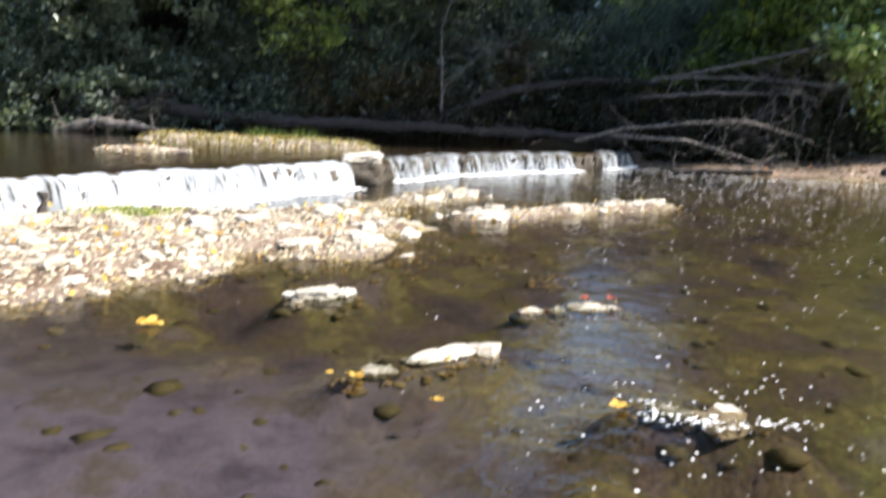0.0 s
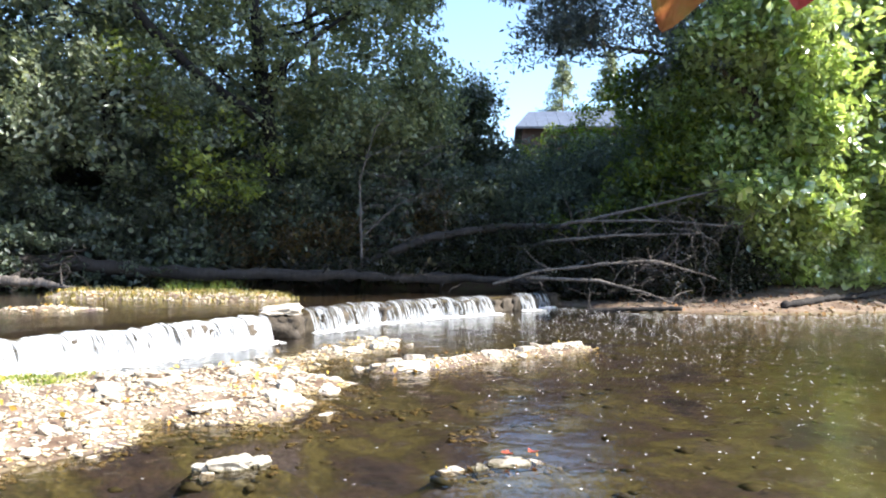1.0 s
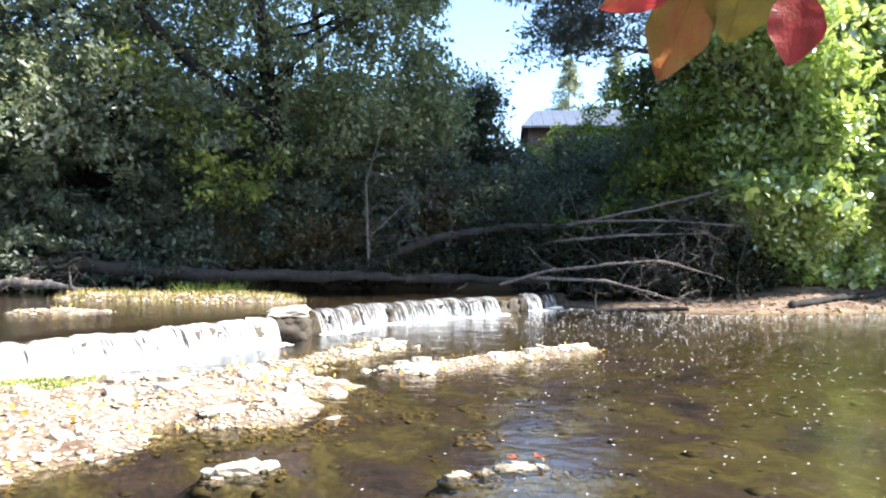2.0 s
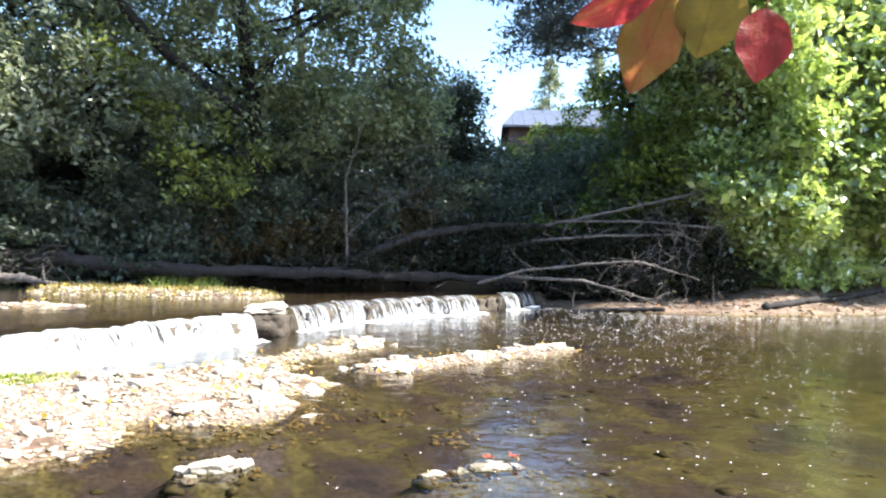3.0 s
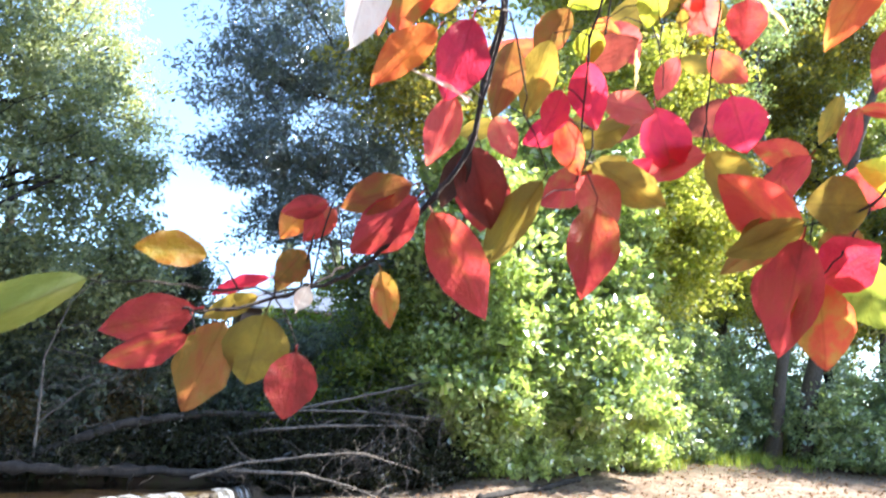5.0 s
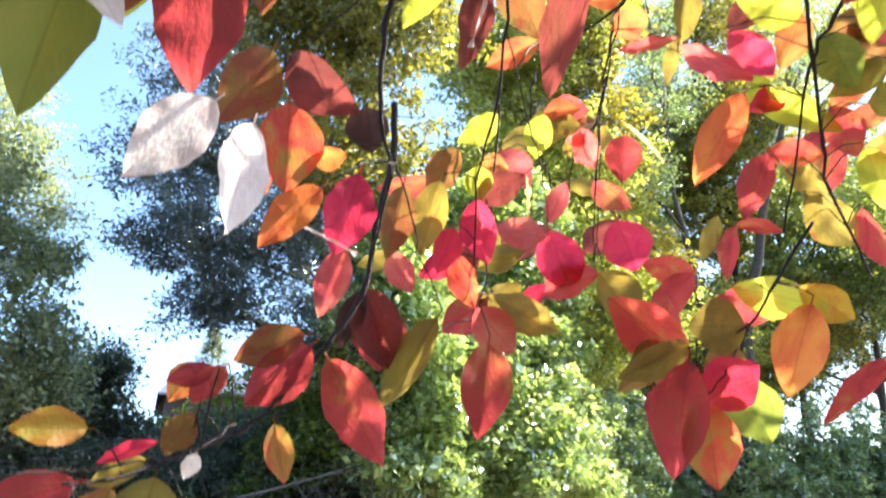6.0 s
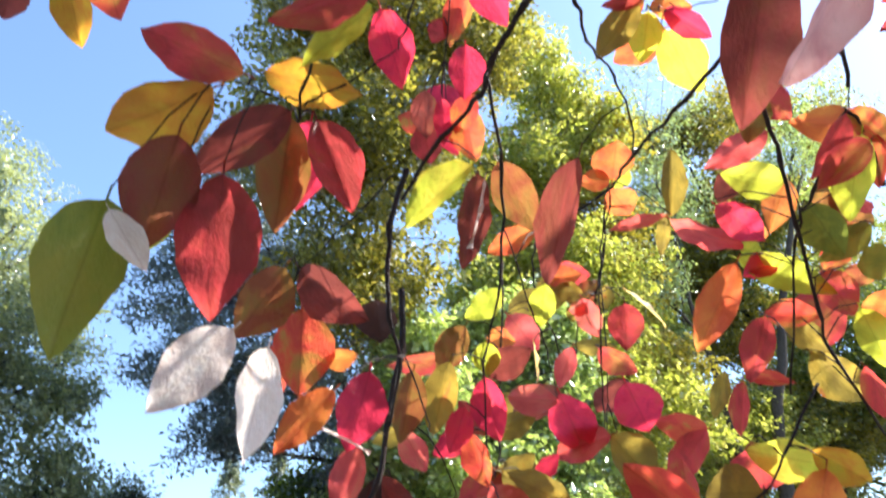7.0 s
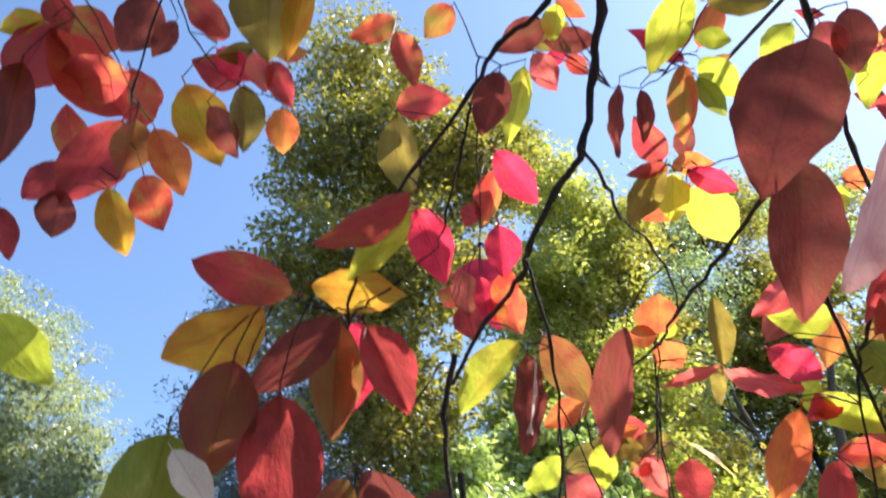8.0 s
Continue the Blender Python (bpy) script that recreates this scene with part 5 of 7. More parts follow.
tree("tree", 215, foot(44.2, 33), [blob(45, 31, 32, 2.0, 2.2, 0.25), blob(47, 37, 32, 2.2, 2.2, 0.2), blob(43.5, 24, 31, 1.5, 1.4, 0.2)], LEAF_GREY, 0.10, "tall thin tree with sparse foliage", 0.30, spread=0.5, core=0, trunk_top=dome(46.6, 31, 33))
tree("tree", 216, foot(40.8, 34), [blob(46.5, 30, 34, 2.0, 2.0, 0.2), blob(43.5, 19, 34, 1.4, 1.2, 0.12)], LEAF_GREY, 0.10, "thin leaning trunk with few leaves", 0.24, spread=0.5, core=0, trunk_top=dome(46, 27, 34))
tree("tree", 217, foot(46.0, 33.5), [blob(55.5, 29, 34, 1.8, 1.6, 0.25), blob(57, 33, 34, 2.2, 1.8, 0.25)], LEAF_LIGHT, 0.10, "dark leaning tree at the top of the sandy bank", 0.42, spread=0.5, core=0, trunk_top=dome(57, 30, 34))
tree("tree", 218, foot(55, 46), [blob(55, 16, 46, 6, 5, 1), blob(61, 18, 46, 6, 6, 1), blob(50, 11, 46, 5, 4, 0.9)], LEAF_BACK, 0.16, "green tree behind the beach", 0.3, spread=0.7)
tree("tree", 219, foot(42, 42), [blob(42, 13, 42, 4.5, 5, 1), blob(37, 11, 42, 4, 4, 0.9), blob(47, 10, 42, 4, 4, 0.9)], LEAF_YELLOW, 0.15, "pale yellow tree in the distance", 0.3, spread=0.6, core=0.3)
tree("tree", 222, foot(42.5, 35), [blob(41, 12, 34, 3.0, 2.4, 0.8), blob(41, 21, 34, 2.6, 2.4, 0.5), blob(47.5, 12, 35, 2.6, 2.2, 0.6)], LEAF_YELLOW, 0.12, "yellow-green tree behind the bushes", 0.2, core=0.3)
tree("tree", 223, foot(52, 40), [blob(51, 13, 40, 3.6, 3.0, 0.8), blob(55.5, 18, 40, 3.6, 3.0, 0.7), blob(50, 22, 40, 3.0, 3.0, 0.5), blob(60, 14, 40, 4.0, 3.0, 0.8)], LEAF_BACK, 0.14, "green tree behind the bank", 0.24, core=0.6)
conifer("conifer", 220, foot(9.0, 64), 13.2, 4.6, LEAF_WOOD, "distant pointed conifer behind the roof")
conifer("conifer", 221, foot(12.4, 66), 14.2, 5.0, LEAF_WOOD, "distant conifer behind the roof")


def thicket(seed, rows, label, leaf, size, group):
    for k, (az, r, sx, sz) in enumerate(rows):
        bush("bush", seed + k, foot(az, r), (sx, sx * 0.8, sz), leaf, size, label, tufts=int(60 + 28 * sx * sz), per=34, spread=0.20, group=group)


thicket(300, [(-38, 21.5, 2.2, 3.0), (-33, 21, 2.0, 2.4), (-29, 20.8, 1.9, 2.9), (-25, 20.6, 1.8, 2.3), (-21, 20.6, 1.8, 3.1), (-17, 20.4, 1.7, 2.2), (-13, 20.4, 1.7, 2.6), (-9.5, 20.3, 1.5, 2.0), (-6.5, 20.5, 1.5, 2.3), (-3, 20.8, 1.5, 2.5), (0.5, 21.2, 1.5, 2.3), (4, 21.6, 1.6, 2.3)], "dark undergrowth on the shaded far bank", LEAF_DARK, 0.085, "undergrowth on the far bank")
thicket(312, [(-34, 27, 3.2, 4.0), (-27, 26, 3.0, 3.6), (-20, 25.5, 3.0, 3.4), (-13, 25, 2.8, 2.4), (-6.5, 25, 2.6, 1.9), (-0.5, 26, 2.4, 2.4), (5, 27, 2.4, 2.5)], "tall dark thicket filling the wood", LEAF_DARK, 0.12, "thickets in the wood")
thicket(320, [(-15, 19.9, 1.0, 1.6), (-10.8, 19.8, 1.0, 1.7), (-7.6, 19.8, 0.9, 1.4), (-1.5, 20.2, 0.9, 1.6)], "rusty brambles turning brown", LEAF_RUST, 0.075, "brambles")
thicket(360, [(8.8, 20.6, 0.9, 2.1), (12.6, 20.4, 0.9, 2.3), (16.4, 20.6, 1.0, 2.6), (6.4, 29, 1.9, 3.0), (9.6, 29, 2.0, 3.7), (12.6, 28, 2.0, 4.2)], "mid-green bush catching some light behind the driftwood", LEAF_MID, 0.09, "bushes behind the driftwood")
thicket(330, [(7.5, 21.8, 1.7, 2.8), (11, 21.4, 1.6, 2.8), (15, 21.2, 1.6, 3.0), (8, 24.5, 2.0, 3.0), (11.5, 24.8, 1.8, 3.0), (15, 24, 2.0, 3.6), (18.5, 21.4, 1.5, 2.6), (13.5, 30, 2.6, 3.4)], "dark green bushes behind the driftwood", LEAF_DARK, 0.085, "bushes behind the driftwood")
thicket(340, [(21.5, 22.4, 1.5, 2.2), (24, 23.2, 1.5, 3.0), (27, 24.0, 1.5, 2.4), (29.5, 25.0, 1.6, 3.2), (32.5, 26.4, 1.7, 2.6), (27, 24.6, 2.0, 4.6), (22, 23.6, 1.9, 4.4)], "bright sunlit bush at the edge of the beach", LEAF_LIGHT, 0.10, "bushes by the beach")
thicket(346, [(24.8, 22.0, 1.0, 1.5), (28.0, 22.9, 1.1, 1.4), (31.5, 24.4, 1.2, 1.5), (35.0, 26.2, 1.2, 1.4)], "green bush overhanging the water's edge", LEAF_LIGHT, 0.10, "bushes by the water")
# Blackened bushes take the place of the shade under the logs and bank.
thicket(354, [(1.0, 19.5, 0.9, 0.9), (3.2, 19.7, 0.9, 1.2), (5.4, 19.6, 0.9, 1.1), (7.6, 19.6, 0.9, 1.5), (9.8, 19.6, 0.9, 1.7), (12.0, 19.6, 0.9, 1.8), (14.4, 19.7, 1.0, 1.9), (17.0, 19.8, 1.0, 2.0), (19.4, 20.2, 1.0, 1.9), (21.4, 20.9, 0.9, 1.5)], "undergrowth under the logs, coloured near black for the shade there", LEAF_SHADE, 0.07, "undergrowth in the hollow")
thicket(370, [(-11.5, 19.7, 0.8, 0.7), (-9.2, 19.5, 0.8, 0.7), (-6.9, 19.4, 0.8, 0.75), (-4.6, 19.3, 0.8, 0.7), (-2.3, 19.3, 0.8, 0.75), (-0.4, 19.3, 0.8, 0.8)], "undergrowth at the foot of the bank, coloured near black for shade", LEAF_SHADE, 0.07, "undergrowth at the bank's foot")
thicket(349, [(22.6, 21.8, 1.0, 2.8), (19.6, 21.6, 1.0, 2.8)], "green bush in half shade beside the driftwood", LEAF_MID, 0.09, "bushes by the driftwood")
thicket(350, [(30.5, 26.0, 2.0, 5.4), (35, 28.0, 2.1, 5.4), (38.5, 30.5, 2.2, 5.2), (41.5, 33.5, 2.4, 5.4), (49.0, 34.0, 2.5, 3.6), (52.5, 35.5, 2.8, 4.4), (56, 36, 2.8, 4.4), (60, 37, 3.0, 4.8), (45, 39, 3.2, 4.8)], "silvery green bush in bright light", LEAF_GREY, 0.11, "bushes by the beach")


# unseen trees and bushes added behind and beside the way, to block skylight
tree("tree", 231, (-7.0, -7.0, gz(-7.0, -7.0)), [(-7, -6.5, 8, 4, 4, 3, 1), (-4, -5, 11, 4, 4, 3, 1), (-10, -4, 9, 4, 4, 3, 1)], LEAF_DARK, 0.13, "unseen tree added on the near bank to cut skylight", 0.3)
tree("tree", 232, (-1.0, -8.5, gz(-1.0, -8.5)), [(-1, -8, 9, 4, 4, 3, 1), (-2, -5, 12, 4, 4, 3, 1), (2.5, -8, 12, 4, 4, 3, 1)], LEAF_DARK, 0.13, "unseen tree added on the near bank to cut skylight", 0.3)
tree("tree", 233, (6.5, -11.0, gz(6.5, -11.0)), [(6, -10.5, 8, 4, 4, 3, 1), (3, -9, 6, 4, 3, 3, 1), (10, -11, 7, 4, 3, 3, 1)], LEAF_DARK, 0.13, "unseen tree added on the near bank to cut skylight", 0.3)
tree("tree", 234, (-12.0, 0.0, gz(-12.0, 0.0)), [(-12, 0, 8, 4, 4, 3, 1), (-13, 4, 10, 4, 4, 3, 1), (-11, -2, 5, 3, 3, 2, 1)], LEAF_DARK, 0.13, "unseen tree added beside the upper pool to cut skylight", 0.3)
for k, (x, y) in enumerate([(-8, -3), (-4.5, -4), (-1.5, -4.5), (2, -5.5), (6, -6.5), (11, -8)]):
    bush("bush", 380 + k, (x, y, gz(x, y)), (1.7, 1.4, 2.6), LEAF_DARK, 0.11, "unseen bush added on the near bank to cut skylight", tufts=110, per=26, group="bushes on the near bank")


# ---- the red-leaved shrub over the near bank ----
def shrub_leaf_material(name, stops, thin, streak=0.5, gloss=0.35, thru=2.5):
    """A thin autumn leaf: blotches of its colours, side veins, light passing through, a waxy skin."""
    b = Nodes(name)
    o = b.coords()
    rnd = b.node("ShaderNodeObjectInfo").outputs["Random"]
    shift = b.node("ShaderNodeCombineXYZ", {"X": b.math("MULTIPLY", rnd, 31.0), "Y": b.math("MULTIPLY", rnd, 17.0), "Z": 0.0}).outputs[0]
    q = b.node("ShaderNodeVectorMath", {0: o, 1: shift}, operation="ADD").outputs[0]
    blotch = b.noise(q, 1.6, 3.0, 0.6, 0.6)
    fine = b.noise(q, 14.0, 4.0, 0.6)
    sep = b.node("ShaderNodeSeparateXYZ", {0: o})
    ax = b.math("ABSOLUTE", sep.outputs[0], 0.0)
    vein = b.math("SINE", b.math("MULTIPLY", b.math("SUBTRACT", sep.outputs[1], b.math("MULTIPLY", ax, 1.1)), 62.0), 0.0)
    veins = b.math("POWER", b.math("MULTIPLY", b.math("ADD", vein, 1.0), 0.5), 6.0)
    rib = b.node("ShaderNodeMapRange", {"Value": ax, "From Min": 0.0, "From Max": 0.03, "To Min": 1.0, "To Max": 0.0}).outputs[0]
    key = b.math("ADD", b.math("ADD", b.math("SUBTRACT", b.math("MULTIPLY", blotch, 1.25), 0.27), b.math("MULTIPLY", fine, 0.14)), b.math("MULTIPLY", rnd, 0.22))
    # The small constant greys every hue for the veil of lens haze.
    col = b.ramp(key, [(p, tuple(0.84 * v + 0.009 for v in c)) for p, c in stops])
    line = b.math("MAXIMUM", b.math("MULTIPLY", veins, 0.09 * streak), b.math("MULTIPLY", rib, 0.45))
    dark = b.mix(1.0, col, (0.62, 0.55, 0.5), "MULTIPLY")
    col = b.mix(line, col, dark)
    spot = b.noise(q, 38.0, 2.0)
    col = b.mix(b.node("ShaderNodeMapRange", {"Value": spot, "From Min": 0.70, "From Max": 0.76, "To Max": 0.6}).outputs[0], col, (0.06, 0.03, 0.02))
    glow_col = b.mix(1.0, col, (thru, thru, thru, 1), "MULTIPLY")
    nor = b.bump(b.math("ADD", b.math("MULTIPLY", veins, -0.03 * streak), b.math("MULTIPLY", fine, 0.5)), 0.3, 0.015)
    skin = b.principled(Base_Color=col, Roughness=0.42, Normal=nor, Specular_IOR_Level=gloss)
    lit = b.node("ShaderNodeBsdfTranslucent", {"Color": glow_col, "Normal": nor}).outputs[0]
    return b.surface(b.blend(thin, skin, lit))


HUES = {
    "red": shrub_leaf_material("red_leaf", [(0.30, (0.20, 0.022, 0.020)), (0.48, (0.34, 0.030, 0.034)), (0.64, (0.31, 0.045, 0.028)), (0.85, (0.30, 0.12, 0.030))], 0.5),
    "crimson": shrub_leaf_material("crimson_leaf", [(0.35, (0.38, 0.012, 0.04)), (0.55, (0.50, 0.02, 0.055)), (0.85, (0.46, 0.04, 0.04))], 0.58),
    "rust": shrub_leaf_material("rusty_red_leaf", [(0.35, (0.12, 0.022, 0.016)), (0.55, (0.19, 0.032, 0.024)), (0.85, (0.17, 0.06, 0.025))], 0.42),
    "russet": shrub_leaf_material("russet_green_leaf", [(0.35, (0.20, 0.05, 0.018)), (0.5, (0.22, 0.085, 0.02)), (0.65, (0.17, 0.10, 0.018)), (0.85, (0.34, 0.13, 0.025))], 0.45),
    "mottled": shrub_leaf_material("mottled_red_leaf", [(0.35, (0.40, 0.035, 0.025)), (0.52, (0.44, 0.07, 0.028)), (0.62, (0.36, 0.14, 0.03)), (0.85, (0.25, 0.17, 0.025))], 0.5),
    "orange": shrub_leaf_material("orange_leaf", [(0.35, (0.42, 0.075, 0.025)), (0.55, (0.48, 0.13, 0.03)), (0.85, (0.52, 0.21, 0.035))], 0.5),
    "yellow": shrub_leaf_material("yellow_leaf", [(0.35, (0.38, 0.15, 0.012)), (0.55, (0.40, 0.23, 0.015)), (0.75, (0.33, 0.26, 0.02)), (0.9, (0.42, 0.14, 0.02))], 0.5),
    "lime": shrub_leaf_material("lime_leaf", [(0.35, (0.25, 0.28, 0.018)), (0.55, (0.36, 0.38, 0.03)), (0.85, (0.44, 0.36, 0.04))], 0.58),
    "green": shrub_leaf_material("green_leaf", [(0.35, (0.10, 0.125, 0.012)), (0.55, (0.16, 0.18, 0.018)), (0.85, (0.22, 0.20, 0.025))], 0.52),
    "olive": shrub_leaf_material("olive_leaf", [(0.35, (0.15, 0.105, 0.018)), (0.55, (0.19, 0.14, 0.02)), (0.8, (0.30, 0.20, 0.025)), (0.9, (0.34, 0.12, 0.025))], 0.5),
    "rose": shrub_leaf_material("rose_leaf", [(0.35, (0.44, 0.055, 0.055)), (0.55, (0.50, 0.085, 0.075)), (0.85, (0.47, 0.14, 0.08))], 0.5),
    # Pale underside, whitened further by sun glare put into the colour.
    "pale": shrub_leaf_material("pale_underside_with_sun_glare", [(0.35, (0.88, 0.72, 0.66)), (0.6, (0.98, 0.88, 0.82)), (0.85, (0.92, 0.72, 0.62))], 0.3, 0.15, 0.5, 1.6),
    # A rose leaf's full sunlight painted as pale pink.
    "pink": shrub_leaf_material("rose_leaf_paled_for_sun", [(0.35, (0.66, 0.30, 0.30)), (0.55, (0.80, 0.44, 0.42)), (0.85, (0.86, 0.58, 0.54))], 0.35, 0.3, 0.5, 1.6),
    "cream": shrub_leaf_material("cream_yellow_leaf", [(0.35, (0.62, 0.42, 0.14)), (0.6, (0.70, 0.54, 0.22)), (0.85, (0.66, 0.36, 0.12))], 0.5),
    "striped": shrub_leaf_material("pale_green_leaf", [(0.35, (0.20, 0.23, 0.04)), (0.55, (0.28, 0.31, 0.08)), (0.85, (0.42, 0.42, 0.2))], 0.4, 1.0, 0.6),
    "brown": shrub_leaf_material("dry_brown_leaf_and_shadow", [(0.35, (0.03, 0.012, 0.010)), (0.6, (0.055, 0.02, 0.016)), (0.85, (0.08, 0.035, 0.02))], 0.2),
}


def leaf_shape(seed):
    """An oval leaf one long and one wide, pointed, folded along its rib, curled and waved at the edge, with a short stalk."""
    rng = random.Random(seed)
    fold, curl, wave = rng.uniform(0.10, 0.32), rng.uniform(-0.05, 0.30), rng.uniform(0.01, 0.03)
    if seed == 700:
        fold, curl, wave = 0.08, 0.06, 0.015
    roll, skew, phase = rng.uniform(-0.12, 0.12), rng.uniform(-0.04, 0.04), rng.uniform(0, 6)
    n, m = 16, 5
    verts, faces = [], []
    for i in range(n + 1):
        s = i / n
        half = 0.5 * (math.sin(math.pi * s ** 0.93) ** 0.66) * (1 - 0.30 * max(0, s - 0.6) / 0.4) if 0 < i < n else 0.006
        half *= 1 + 0.02 * math.sin(s * 31 + phase)
        for j in range(-m, m + 1):
            u = j / m
            x = u * half + skew * math.sin(math.pi * s)
            z = fold * abs(u) * half - curl * s * s * 0.5 + roll * u * s * 0.5 + wave * math.sin(s * 17 + phase + u) * abs(u)
            verts.append((x, s, z))
    w = 2 * m + 1
    for i in range(n):
        for j in range(w - 1):
            a = i * w + j
            faces.append((a, a + 1, a + w + 1, a + w))
    k = len(verts)
    for i in range(3):
        for q in range(4):
            verts.append((0.016 * math.cos(q * 1.571), -0.10 + 0.05 * i, 0.012 * math.sin(q * 1.571) + 0.02 * (2 - i) * 0.3))
    for i in range(2):
        for q in range(4):
            faces.append((k + i * 4 + q, k + i * 4 + (q + 1) % 4, k + i * 4 + 4 + (q + 1) % 4, k + i * 4 + 4 + q))
    return verts, faces


SHAPES = [leaf_shape(700 + k) for k in range(9)]
LEAF_MESHES = {}
PATH_SIDE = Vector((0.18, -0.14, 1.52))       # the leaves hang with their undersides to the open water path
shrub = anchor("shrub", (1.9, -0.5, gz(1.9, -0.5)), "shrub with red, orange and lime autumn leaves over the bank", "shrub")
SHRUB_AT = shrub.location.copy()
TWIGS, LEAVES = [], []


def twig(r0, r1, *points):
    TWIGS.append((r0, r1, [Vector(p) for p in points]))


def leaf(hue, base, tip, width, twist=0.0):
    LEAVES.append((hue, Vector(base), Vector(tip), width, twist))


def canopy(rng, crook):
    """Unseen leaves added higher on the shrub's sunny side, on the sun's line, to dapple the sprays below."""
    mids = [(b + t) / 2 for hue, b, t, _, _ in LEAVES if hue not in ("pale", "cream")]
    bright = [(b + t) / 2 for hue, b, t, _, _ in LEAVES if hue in ("pale", "cream", "pink", "lime")]
    pts = []
    while len(pts) < CANOPY:
        q = mids[rng.integers(0, len(mids))] + Vector(rng.normal(0, 0.045, 3))
        if any((q - m - SUN_WAY * (q - m).dot(SUN_WAY)).length < 0.085 for m in bright):
            continue
        far = 0.2
        while far < 2.4:
            d = q + SUN_WAY * far - PATH_SIDE
            el = math.degrees(math.atan2(d.z, math.hypot(d.x, d.y)))
            if math.degrees(math.atan2(d.x, d.y)) > 69 + 1.2 * max(0.0, el - 40):
                break
            far += 0.04
        pts.append(np.array(q + SUN_WAY * (far + rng.uniform(0, 0.12)) - SHRUB_AT))
    pts = np.array(pts)
    v, f = leaf_cloud(rng, pts, 0.01, 1, 0.072, 0.6, 0.66)
    tagged(part("upper_leaves", mesh_of("upper_leaves", v, f, HUES["red"]), shrub, "unseen red leaves added to dapple the sprays below"), kind="stuff")
    for q in pts[::14]:
        part("twig", tube_mesh("twig", [wander(rng, crook, q, 0.006, 0.0012, 6, 0.12)], BARK_TWIG, 5), shrub)


CANOPY = 760


def sibling_leaves():
    """Dogwood leaves stand in pairs: the small ones farther in get their partner."""
    rng = random.Random(78)
    mates = {"crimson": "rust", "rose": "olive", "red": "mottled", "olive": "red", "orange": "lime", "lime": "orange", "mottled": "crimson", "green": "russet"}
    for k, (hue, base, tip, width, twist) in enumerate(list(LEAVES)):
        if hue not in mates or (base - PATH_SIDE).length < 0.98 or rng.random() < 0.3:
            continue
        axis = (base - PATH_SIDE).normalized()
        turn = rng.choice((-1, 1)) * rng.uniform(50, 130)
        out = Matrix.Rotation(radians(turn), 3, axis) @ (tip - base) * rng.uniform(0.75, 1.05)
        away = axis * rng.uniform(0.02, 0.10)
        leaf(mates[hue], base + away, base + away + out, width * rng.uniform(0.8, 1.05), rng.uniform(-30, 30))


